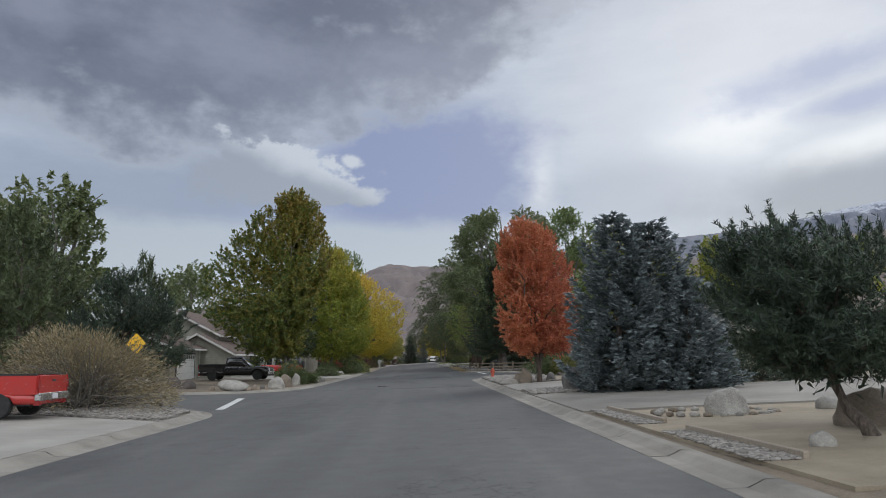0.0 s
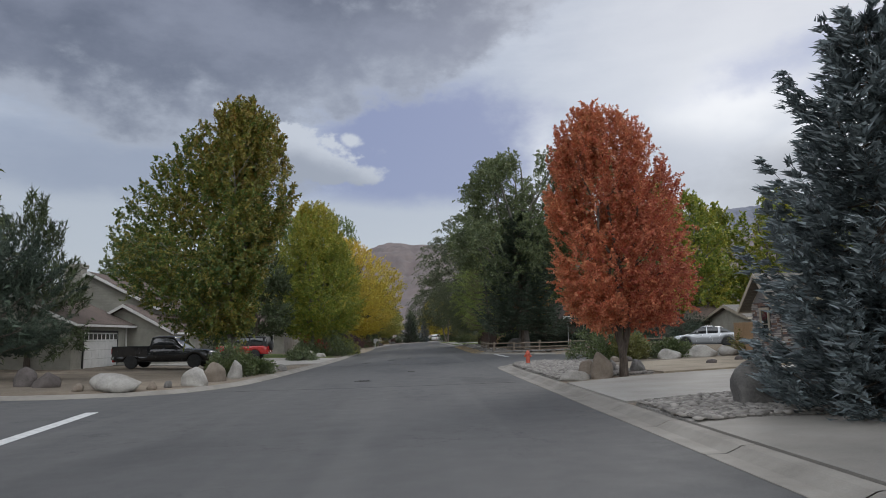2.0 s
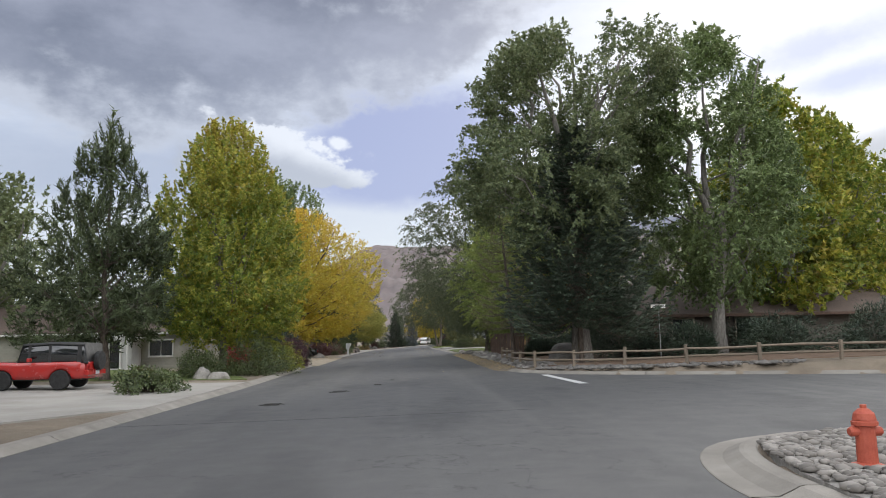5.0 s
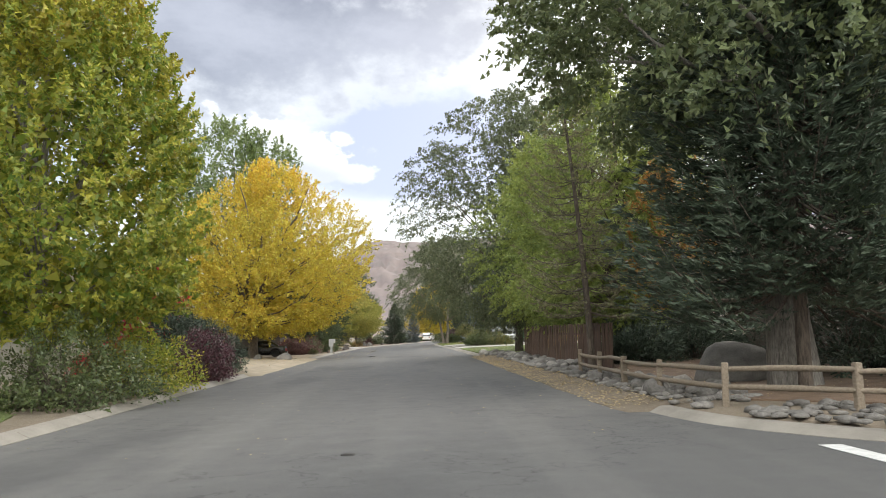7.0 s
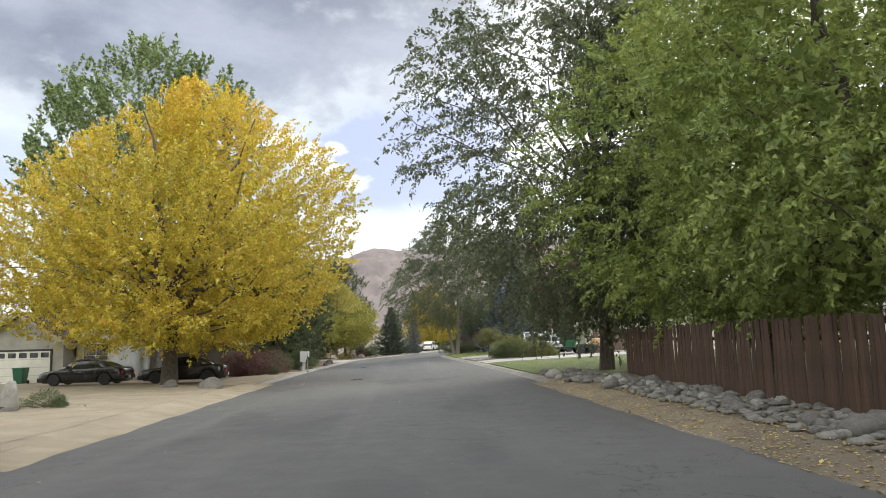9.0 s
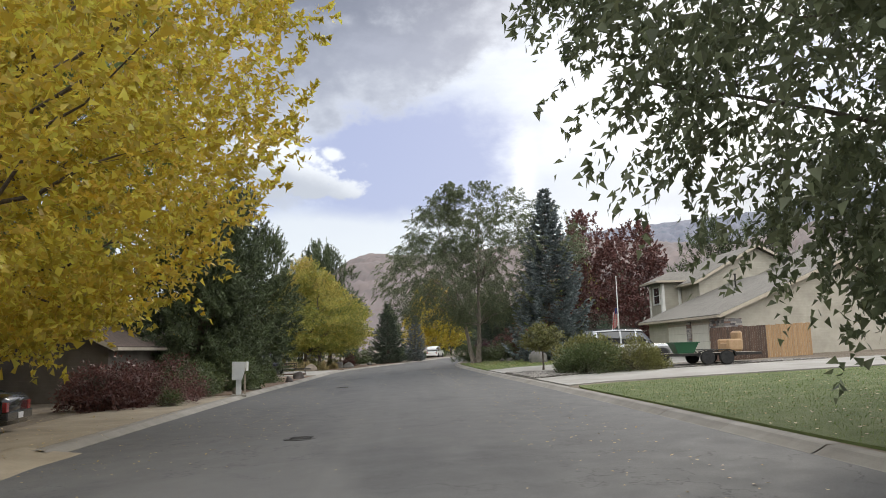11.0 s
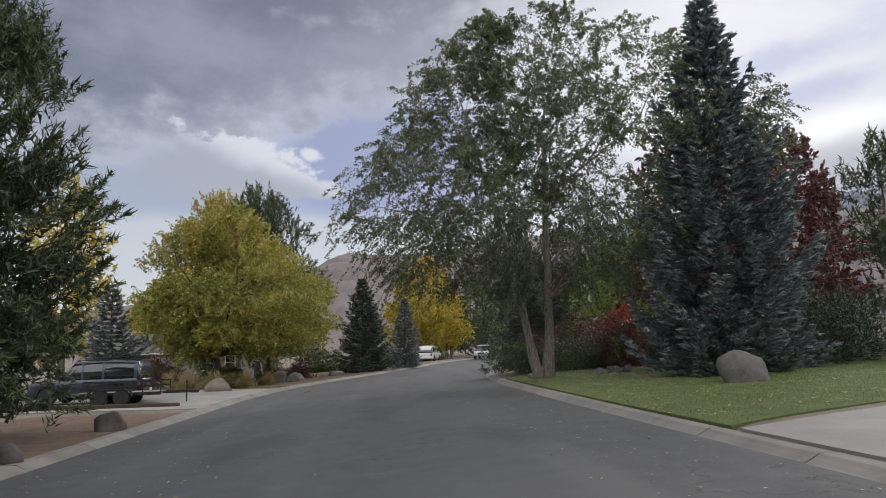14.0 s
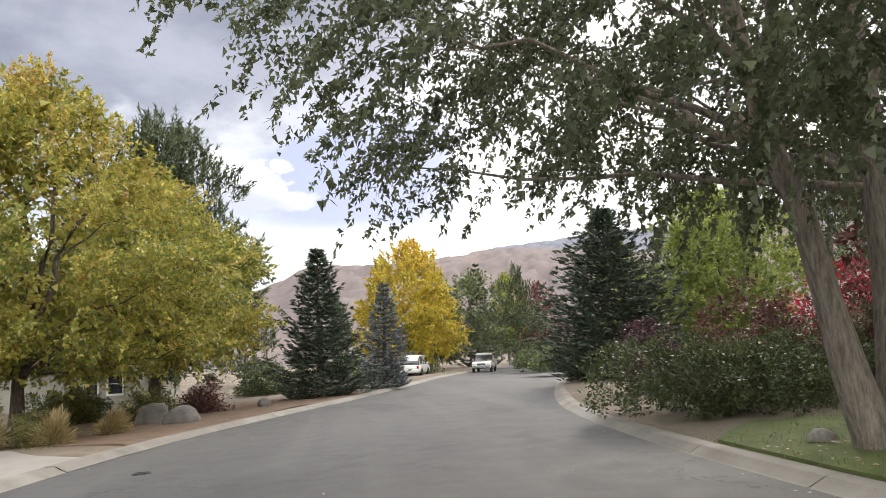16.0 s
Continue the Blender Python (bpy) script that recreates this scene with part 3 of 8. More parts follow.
def build_hills():
    """Bare brown hills past the street's end and a higher range to the right."""
    p = Paint("dry brown hillside")
    big, mid = p.noise(0.004, 9, 0.68), p.noise(0.02, 7, 0.72)
    c = p.mix(p.ramp(big, 0.35, 0.65), (0.10, 0.074, 0.062), (0.195, 0.146, 0.115))
    c = p.mix(p.ramp(mid, 0.48, 0.66, 0, 0.75), c, (0.095, 0.08, 0.062))
    # even blue-violet mix: distance haze put into the hill's colour
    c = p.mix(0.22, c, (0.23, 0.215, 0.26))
    brown = p.set(color=c, rough=0.95)
    p = Paint("hazy wooded range")
    big, mid = p.noise(0.003, 9, 0.68), p.noise(0.016, 7, 0.72)
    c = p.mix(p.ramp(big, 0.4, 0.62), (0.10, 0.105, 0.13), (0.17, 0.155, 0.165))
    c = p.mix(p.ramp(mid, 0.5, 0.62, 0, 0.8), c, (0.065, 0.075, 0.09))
    # stronger blue mix, the haze before the farther range as colour
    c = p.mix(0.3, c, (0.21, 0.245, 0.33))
    axis = p.t.nodes.new("ShaderNodeSeparateXYZ")
    p.link(p.where, axis.inputs[0])
    high = p.math("ADD", axis.outputs["Z"], p.math("MULTIPLY", p.noise(0.012, 8, 0.7), 420))
    c = p.mix(p.ramp(high, 860, 900, 0, 0.55), c, (0.62, 0.66, 0.74))
    blue = p.set(color=c, rough=0.95)

    def hill(name, mat, crest, base_y, depth, label, seed, rough):
        xs = np.linspace(crest[0][0], crest[-1][0], 240)
        top = np.interp(xs, [c[0] for c in crest], [c[1] for c in crest])
        rows = 46
        v = []
        for j in range(rows):
            s = j / (rows - 1)
            h = np.sin(s * math.pi * 0.5) ** 1.15
            for x, t in zip(xs, top):
                q = Vector((x * 0.004 + seed, s * depth * 0.004, seed))
                gully = -abs(noise.fractal(q * 3.0, 0.75, 2.2, 8)) * rough * 1.6 * t * math.sin(math.pi * min(1, s * 1.02)) ** 0.7
                v.append((x * (base_y + s * depth) / (base_y + depth), base_y + s * depth, max(-2, t * h + gully) - 2))
        n, m = rows, len(xs)
        i = np.arange(n - 1)[:, None] * m + np.arange(m - 1)[None]
        f = np.stack([i, i + 1, i + m + 1, i + m], -1).reshape(-1, 4)
        tagged(new(name, mesh_of(name, v, f, mat, True)), label, "hill", kind="structure")

    def skyline(away, *steps):
        """Crest from turns and heights in degrees, seen from the street's start."""
        return [(away * math.tan(radians(t)), away / math.cos(radians(t)) * math.tan(radians(h))) for t, h in steps]

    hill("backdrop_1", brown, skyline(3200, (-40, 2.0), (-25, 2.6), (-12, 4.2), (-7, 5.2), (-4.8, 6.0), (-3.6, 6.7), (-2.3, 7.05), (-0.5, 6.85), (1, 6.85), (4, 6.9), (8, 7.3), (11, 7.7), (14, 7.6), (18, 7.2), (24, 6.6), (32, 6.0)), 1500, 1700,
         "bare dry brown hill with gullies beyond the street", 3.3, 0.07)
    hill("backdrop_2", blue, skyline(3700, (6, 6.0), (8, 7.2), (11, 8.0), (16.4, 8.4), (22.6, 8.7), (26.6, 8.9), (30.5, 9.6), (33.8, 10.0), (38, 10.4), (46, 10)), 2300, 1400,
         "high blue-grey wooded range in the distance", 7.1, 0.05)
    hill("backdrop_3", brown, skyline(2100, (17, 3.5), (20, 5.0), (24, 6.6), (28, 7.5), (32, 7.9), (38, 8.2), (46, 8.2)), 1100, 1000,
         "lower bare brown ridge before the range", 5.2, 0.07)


build_hills()


# ---- trees and shrubs ----
def leaves(centres, way, size, wide, rng, tone, face=None, loose=0.6):
    """Pointed leaves, each one triangle: centres n x 3, pointing along way n x 3, of the lengths size and the relative width; face is the side they turn to the light."""
    n = len(centres)
    d = way / (np.linalg.norm(way, axis=1)[:, None] + 1e-9)
    ref = rng.normal(size=(n, 3))
    if face is not None:
        ref = face + ref * loose
    s = np.cross(d, ref)
    s /= np.linalg.norm(s, axis=1)[:, None] + 1e-9
    L = np.broadcast_to(size, (n,))[:, None]
    W = L * wide
    v = np.empty((n, 3, 3))
    at = rng.uniform(0.15, 0.5, (n, 1))
    v[:, 0] = centres - d * L * at - s * W * rng.uniform(0.35, 0.65, (n, 1))
    v[:, 1] = centres - d * L * (at - rng.uniform(0.0, 0.25, (n, 1))) + s * W * rng.uniform(0.35, 0.65, (n, 1))
    v[:, 2] = centres + d * L * (1 - at)
    return v.reshape(-1, 3), np.arange(3 * n).reshape(-1, 3), np.repeat(tone, 3)


def quads(centres, way, size, wide, rng, tone, fold=0.25):
    """Kite-shaped leaves: centres n x 3, pointing along way n x 3, of the lengths size and the relative width."""
    n = len(centres)
    d = way / (np.linalg.norm(way, axis=1)[:, None] + 1e-9)
    ref = rng.normal(size=(n, 3))
    s = np.cross(d, ref)
    s /= np.linalg.norm(s, axis=1)[:, None] + 1e-9
    up = np.cross(s, d)
    L = np.broadcast_to(size, (n,))[:, None]
    W = L * wide
    v = np.empty((n, 4, 3))
    v[:, 0] = centres - d * L * 0.5
    v[:, 1] = centres + s * W * 0.5 + up * W * fold
    v[:, 2] = centres + d * L * 0.5
    v[:, 3] = centres - s * W * 0.5 + up * W * fold
    return v.reshape(-1, 3), np.arange(4 * n).reshape(-1, 4), np.repeat(tone, 4)


def lumpy(rng, n=7):
    """A smooth uneven function of direction, about 1."""
    ax = rng.normal(size=(n, 3))
    ax /= np.linalg.norm(ax, axis=1)[:, None]
    am = rng.uniform(-1, 1, n)
    return lambda d: 1 + 0.19 * (np.maximum(d @ ax.T, 0) ** 3 * am * 2).sum(-1)


def limb(a, b, r0, r1, rng, rise=0.25, n=6, wander=0.06, wobble=0.018):
    a, b = np.asarray(a, float), np.asarray(b, float)
    L = np.linalg.norm(b - a)
    mid = (a + b) / 2 + (0, 0, L * rise) + rng.normal(size=3) * L * wander
    t = np.linspace(0, 1, n)[:, None]
    p = a * (1 - t) ** 2 + mid * 2 * t * (1 - t) + b * t ** 2
    p[1:-1] += rng.normal(size=(n - 2, 3)) * L * wobble
    return p, np.linspace(r0, r1, n)


def broad_tree(name, x, y, h, radius, base, leaf, bark_mat, label, seed, profile=None, clusters=900, per=26, size=0.13, spread=0.34, trunk=0.17, lean=(0, 0), fork=0, top_tone=0.5,
               gaps=0.28, droop=0.2, stems=22, category="tree", offset=(0, 0), narrow=0.7, z=None, side_tone=None, rise=0.45, fork_at=2, fork_out=0.45, fork_turn=0.7, lobes=24, gather=(0.74, 0.94),
               plate=1.0, shoot=2.6, leaders=(), up=0.5, turn=0.0, more=1.0, core=2):
    """A broad-leaved tree: tapered trunk, boughs that carry the lobes of the crown, twigs, and leafy shoots with gaps between them."""
    rng = np.random.default_rng(seed)
    per, size = max(12, round(per * 1.3 * more)), size * 0.95 / math.sqrt(more)
    prof = profile or [(0.0, 0.35), (0.12, 0.75), (0.35, 1.0), (0.6, 0.88), (0.82, 0.55), (1.0, 0.10)]
    top = thing(name, pose(x, y, on(x, y) if z is None else z, 0, 0, turn), label, category)
    lump = lumpy(rng, 16)
    cs = []
    while len(cs) < clusters:
        s = rng.uniform(0, 1)
        R = np.interp(s, [p[0] for p in prof], [p[1] for p in prof]) * radius
        if rng.uniform(0, 1) > (R / radius) ** 1.2 + 0.05:
            continue
        a = rng.uniform(0, 2 * np.pi)
        r = rng.uniform(0, 1) ** 0.42 * max(0.3, 1 - spread * 0.8 / radius)
        d = np.array([math.cos(a), math.sin(a), 2 * s - 1.0])
        R *= float(lump(d / np.linalg.norm(d)))
        c = np.array([math.cos(a) * R * r + offset[0] * (0.3 + s), math.sin(a) * R * r + offset[1] * (0.3 + s), base + (h - base - spread * 1.2) * s])
        q = noise.noise(Vector(c * 0.55 / max(1, radius / 4)) + Vector((seed, 0, 0)))
        if q < -0.5 + gaps * 1.4 and rng.uniform() < 0.75:
            continue
        cs.append(c)
    cs = np.array(cs)
    # gathered round the ends of the boughs, so that the crown has lobes and hollows
    hub = cs[rng.choice(len(cs), lobes, replace=False)]
    near = np.argmin(((cs[:, None] - hub[None]) ** 2).sum(-1), axis=1)
    cs = hub[near] + (cs - hub[near]) * rng.uniform(*gather, lobes)[near][:, None] * (1, 1, plate)
    hue = rng.normal(0, 0.11, lobes)[near]
    # wood: leading stems, a bough to each lobe, and twigs from the boughs
    if leaders:
        starts = []
        for bx, by, ex, ey, ez, r0 in leaders:
            pts, rad = limb((bx, by, -0.3), (ex, ey, ez), r0, r0 * 0.14, rng, 0.10, 14, 0.02, 0.004)
            rad[0], rad[1] = r0 * 1.5, r0 * 1.12
            starts.append((pts, rad))
    else:
        tip = np.array([offset[0] * 0.9 + lean[0], offset[1] * 0.9 + lean[1], base + (h - base) * 0.8])
        pts, rad = limb((0, 0, -0.3), tip, trunk, trunk * 0.12, rng, 0.0, 11, 0.015, 0.006)
        rad[0], rad[1] = trunk * 1.45, trunk * 1.1
        starts = [(pts, rad)]
        for k in range(fork):
            a = 2 * np.pi * k / fork + fork_turn
            e = np.array([math.cos(a) * radius * fork_out, math.sin(a) * radius * fork_out, base + (h - base) * rng.uniform(0.55, 0.85)]) + (offset[0], offset[1], 0)
            starts.append(limb(pts[fork_at] + (0, 0, 0.1), e, trunk * 0.72, trunk * 0.10, rng, 0.12, 10))
    paths, boughs = list(starts), []
    for c in hub:
        found = None
        for p0, r0 in starts:
            drop = np.hypot(c[0] - p0[:, 0], c[1] - p0[:, 1])
            cost = np.abs(p0[:, 2] - (c[2] - drop * 0.7)) + drop * 0.5 + rng.uniform(0, 1.6, len(p0))
            cost[p0[:, 2] < base * 0.9] += 9
            cost[:2] += 50
            k = int(np.argmin(cost))
            if found is None or cost[k] < found[0]:
                found = (cost[k], p0[k], r0[k])
        bough = limb(found[1], c, min(max(0.016, found[2] * 0.42), trunk * 0.24), 0.010, rng, 0.08 - 0.1 * (droop > 0.3), 8)
        boughs.append(bough)
        paths.append(bough)
    for i in rng.choice(len(cs), min(stems * 5, len(cs)), replace=False):
        p0, r0 = boughs[near[i]]
        k = min(6, 2 + int(np.argmin(((p0[2:7] - cs[i]) ** 2).sum(-1))))
        paths.append(limb(p0[max(2, k - 1)], cs[i], max(0.008, r0[k] * 0.5), 0.004, rng, 0.08, 5))
    v, f = tube_arrays(paths, 6)
    child("trunk", mesh_of("trunk", v, f, bark_mat, True), top)
    # leaves, in shoots along the last twigs, turned to the light
    n = len(cs) * per
    ci = np.repeat(np.arange(len(cs)), per)
    ctone = np.clip(rng.normal(0.32, 0.14, len(cs)) + hue + top_tone * np.clip((cs[:, 2] - base) / (h - base) - 0.45, 0, 1), 0, 1)
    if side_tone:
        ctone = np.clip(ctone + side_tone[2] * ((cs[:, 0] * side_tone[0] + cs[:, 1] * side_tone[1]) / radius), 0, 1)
    out = cs - (0, 0, base + (h - base) * 0.3)
    out /= np.linalg.norm(out, axis=1)[:, None] + 1e-9
    tw = out * 0.75 + np.array([0, 0, rise]) + rng.normal(size=(len(cs), 3)) * 0.4
    tw /= np.linalg.norm(tw, axis=1)[:, None]
    length = spread * shoot * rng.uniform(0.6, 1.3, len(cs))
    u = rng.uniform(-0.45, 0.55, n)
    thick = spread * 0.42 * (1.05 - np.clip(u + 0.45, 0, 1) * 0.75)
    ball = rng.normal(size=(n, 3))
    ball *= (rng.uniform(0, 1, n) ** 0.5 / (np.linalg.norm(ball, axis=1) + 1e-9))[:, None]
    pos = cs[ci] + tw[ci] * (u * length[ci])[:, None] + ball * thick[:, None]
    pos[:, 2] -= droop * (u + 0.45) ** 2 * length[ci]
    way = tw[ci] * 0.5 + ball * 0.9 + rng.normal(size=(n, 3)) * 0.45 + np.array([0, 0, -droop])
    sz = size * rng.uniform(0.65, 1.3, n)
    v, f, tone = leaves(pos, way, sz, narrow, rng, np.clip(ctone[ci] + rng.normal(0, 0.10, n), 0, 1), out[ci] * 0.5 + np.array([0, 0, up]), 0.55)
    # the close inner foliage
    if core:
        k = np.repeat(np.arange(len(cs)), core)
        mid = np.array([offset[0] * 0.8, offset[1] * 0.8, 0])
        inner = mid + (cs[k] - mid) * np.c_[rng.uniform(0.35, 0.86, (len(k), 1)).repeat(2, 1), rng.uniform(0.88, 0.99, (len(k), 1))] + rng.normal(size=(len(k), 3)) * spread * 0.5
        v2, f2, t2 = leaves(inner, rng.normal(size=(len(k), 3)), np.minimum(size * rng.uniform(1.5, 2.6, len(k)), 0.42), max(narrow, 0.3), rng, np.clip(ctone[k] + rng.normal(-0.05, 0.1, len(k)), 0, 1))
        v, f, tone = np.concatenate([v, v2]), np.concatenate([f, f2 + len(v)]), np.concatenate([tone, t2])
    child("crown", mesh_of("crown", v, f, leaf, False, 3, tone=tone), top)
    return top


def conifer(name, x, y, h, radius, needle, label, seed, arms=260, twigs=11, sprays=6, size=0.20, base=0.2, shape=0.85, droop=0.14, lift=0.22, trunk=0.16, wide=0.3, lean=(0, 0), category="tree", z=None,
            bulge=0.0, tuft=0.0):
    """A spruce: arms set all round a straight trunk, with side twigs clothed in needle sprays."""
    rng = np.random.default_rng(seed)
    sprays = round(sprays * 2.0)
    top = thing(name, pose(x, y, on(x, y) if z is None else z), label, category)
    tp = np.linspace(0, 1, 12)
    axis = np.stack([lean[0] * tp ** 1.5, lean[1] * tp ** 1.5, -0.3 + (h + 0.2) * tp], 1)
    wood = [(axis, trunk * (1 - tp) ** 0.8 + 0.012)]
    lump = rng.uniform(0.8, 1.12, (9, 8))
    cen, way, tone = [], [], []
    ring = 7
    whorls = max(6, arms // ring)
    for k in range(whorls * ring):
        s = ((k // ring + 0.28 * rng.uniform()) / whorls) ** 1.15
        zz = base + (h - base) * s
        a = (k % ring) * 2 * math.pi / ring + (k // ring) * 0.73 + rng.uniform(-0.3, 0.3)
        L = radius * min(1.0, (1 - s) ** shape + 0.035) * (1 + bulge * math.sin(math.pi * s)) * rng.uniform(0.68, 1.16) * lump[int(s * 8.99), int(a / 0.7854) % 8]
        o = np.array([np.interp(zz, axis[:, 2], axis[:, 0]), np.interp(zz, axis[:, 2], axis[:, 1]), zz])
        d = np.array([math.cos(a), math.sin(a), 0])
        t = np.linspace(0, 1, 6)
        up = lift + 0.5 * s
        arm = o + d * (t * L)[:, None] + np.array([0, 0, 1.0]) * (-droop * L * np.sin(t * np.pi * 0.8) + up * L * t ** 2.2)[:, None]
        wood.append((arm, np.linspace(0.007 + 0.008 * L, 0.003, 6)))
        side = np.array([-d[1], d[0], 0])
        m = max(4, int(twigs * (L / radius) ** 0.8 + 2))
        u = 0.22 + 0.78 * (np.arange(m) + rng.uniform(size=m)) / m
        q = np.stack([np.interp(u, t, arm[:, c]) for c in range(3)], 1)
        sg = np.where(np.arange(m) % 2, 1.0, -1.0) * rng.uniform(0.3, 1.0, m)
        tl = np.minimum((0.14 + 0.42 * L * (1.02 - u)) * rng.uniform(0.7, 1.2, m), 0.95)
        tw = d[None] * 0.8 + side[None] * sg[:, None] + np.array([0, 0, 1.0]) * rng.uniform(-0.12, 0.12, m)[:, None]
        tw /= np.linalg.norm(tw, axis=1)[:, None]
        e = (np.arange(sprays)[None] + rng.uniform(size=(m, sprays))) / sprays
        c = q[:, None] + tw[:, None] * (tl[:, None] * e)[:, :, None] + rng.normal(size=(m, sprays, 3)) * 0.03
        w = tw[:, None] + rng.normal(size=(m, sprays, 3)) * (0.26 + tuft) + (0, 0, 0.28 + tuft * 0.2)
        cen.append(c.reshape(-1, 3))
        way.append(w.reshape(-1, 3))
        # pale growth at the tips; inner shade is put into the tone too
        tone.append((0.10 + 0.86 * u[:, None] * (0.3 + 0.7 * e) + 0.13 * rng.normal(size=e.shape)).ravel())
    v, f = tube_arrays(wood, 5)
    child("trunk", mesh_of("trunk", v, f, BARK_BROWN, True), top)
    cen, way, tone = np.concatenate(cen), np.concatenate(way), np.clip(np.concatenate(tone), 0, 1)
    n = len(cen)
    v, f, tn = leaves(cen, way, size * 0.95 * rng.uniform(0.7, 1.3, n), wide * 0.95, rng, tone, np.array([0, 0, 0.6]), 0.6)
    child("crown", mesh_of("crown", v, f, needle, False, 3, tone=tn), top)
    return top


def pine(name, x, y, h, radius, label, seed, clusters=900, per=44, base=0.8, size=0.2, profile=None, trunk=0.2, needle=None, gaps=0.25, spread=0.34, lobes=40, **more):
    """A pine: an uneven crown of needle tufts held on level boughs."""
    prof = profile or [(0, 0.75), (0.12, 1.0), (0.4, 0.92), (0.65, 0.7), (0.85, 0.42), (1, 0.10)]
    return broad_tree(name, x, y, h, radius, base, needle or NEEDLE_PINE, BARK_BROWN, label, seed, prof, clusters, per, size, spread, trunk, gaps=gaps, droop=-0.2, narrow=0.2, stems=40, top_tone=0.15, rise=0.3, lobes=lobes,
                      gather=(0.68, 0.92), plate=0.8, shoot=2.2, up=0.7, core=4, more=more.pop("more", 1.1), **more)


def shrub(name, x, y, h, radius, leaf, label, seed, n=9000, size=0.06, stems=60, twiggy=0.0, clump=0.16, squash=1.0, category="shrub", z=None, turn=0.0, stem_mat=None, narrow=0.6, base=0.05):
    """A bush of many stems, with leaves in small sprays over its uneven mound."""
    rng = np.random.default_rng(seed)
    top = thing(name, pose(x, y, on(x, y) if z is None else z, 0, 0, turn), label, category)
    lump = lumpy(rng, 20)
    n, size, clump = round(n * 1.15), size * 1.38, clump * 0.8
    m = max(60, n // 30)
    d = rng.normal(size=(m, 3))
    d[:, 2] = np.abs(d[:, 2]) * 0.9
    d /= np.linalg.norm(d, axis=1)[:, None]
    r = rng.uniform(0, 1, m) ** 0.36 * lump(d)
    c = d * r[:, None] * (radius, radius * squash, h * 0.93) + (0, 0, base * h)
    paths = []
    for i in rng.choice(m, min(stems, m), replace=False):
        e = c[i] * (1.08 if twiggy else 0.98)
        paths.append(limb(rng.normal(size=3) * (0.12 * radius, 0.12 * radius, 0) + (0, 0, -0.1), e, 0.014 + 0.008 * radius, 0.003, rng, 0.12, 5))
    v, f = tube_arrays(paths, 4)
    child("wood", mesh_of("wood", v, f, stem_mat or BARK_BROWN, True), top)
    ci = rng.integers(0, m, n)
    off = np.clip(rng.normal(size=(n, 3)), -1.5, 1.5) * clump
    pos = c[ci] + off
    pos[:, 2] = np.maximum(pos[:, 2], 0.02)
    way = off + rng.normal(size=(n, 3)) * clump * 0.6 + d[ci] * clump * (0.6 + twiggy * 2)
    tone = np.clip(rng.normal(0.4, 0.18, m)[ci] + rng.normal(0, 0.12, n), 0, 1)
    v, f, tn = leaves(pos, way, size * rng.uniform(0.6, 1.4, n), narrow, rng, tone, d[ci] * 0.6 + np.array([0, 0, 0.6]), 0.7)
    child("foliage", mesh_of("foliage", v, f, leaf, False, 3, tone=tn), top)
    return top

# ---- planting, from the walk's start onwards ----
ROUND = [(0, 0.45), (0.10, 0.85), (0.30, 1.0), (0.55, 0.86), (0.78, 0.55), (1, 0.10)]
TALL = [(0, 0.55), (0.12, 0.85), (0.35, 1.0), (0.62, 0.88), (0.85, 0.52), (1, 0.12)]
FULL = [(0, 0.55), (0.15, 0.92), (0.4, 1.0), (0.7, 0.85), (0.9, 0.55), (1, 0.2)]

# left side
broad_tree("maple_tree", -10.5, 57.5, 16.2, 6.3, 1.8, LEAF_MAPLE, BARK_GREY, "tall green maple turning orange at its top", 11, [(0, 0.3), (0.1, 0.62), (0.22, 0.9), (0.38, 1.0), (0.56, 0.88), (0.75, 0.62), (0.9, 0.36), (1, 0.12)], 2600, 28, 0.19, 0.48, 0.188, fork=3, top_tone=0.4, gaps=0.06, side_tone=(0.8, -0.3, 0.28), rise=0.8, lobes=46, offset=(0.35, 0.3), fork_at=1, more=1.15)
broad_tree("maple_tree", -10.9, 92.2, 16.3, 4.7, 1.4, LEAF_LIME, BARK_GREY, "lime-green maple with golden tips behind shrubs", 12, [(0, 0.55), (0.1, 0.85), (0.3, 1.0), (0.55, 0.9), (0.8, 0.66), (0.93, 0.45), (1, 0.2)], 2300, 28, 0.19, 0.5, 0.2, fork=3, top_tone=0.75, gaps=0.1, rise=0.9, lobes=44, more=1.15)
broad_tree("ash_tree", -12.9, 132.6, 18.6, 10.9, 2.0, LEAF_GOLD, BARK_BROWN, "wide golden-yellow ash tree over the drive", 15, [(0, 0.5), (0.08, 0.84), (0.24, 1.0), (0.44, 0.9), (0.62, 0.68), (0.8, 0.44), (0.92, 0.25), (1, 0.08)], 3400, 28, 0.19, 0.62, 0.36, fork=5, gaps=0.1, top_tone=0.55, rise=0.75, lobes=52, fork_at=1, more=1.2, offset=(0.5, 1.8))
broad_tree("cottonwood_tree", -18.5, 147, 26, 10.5, 5, LEAF_POPLAR, BARK_GREY, "tall grey-green cottonwood behind the ash", 16, [(0, 0.55), (0.2, 0.95), (0.5, 1.0), (0.78, 0.8), (0.92, 0.6), (1, 0.3)], 1500, 26, 0.30, 0.75, 0.375, fork=4, gaps=0.25, rise=0.9, gather=(0.66, 0.85), lobes=34)
OLIVE_TREE = broad_tree("cottonwood_tree", -30.625, 62.5, 19, 7, 1.875, LEAF_COTTON, BARK_GREY, "broad olive-green cottonwood behind the pines", 41, FULL, 430, 18, 0.46, 0.8, 0.375, fork=3, gaps=0.2)
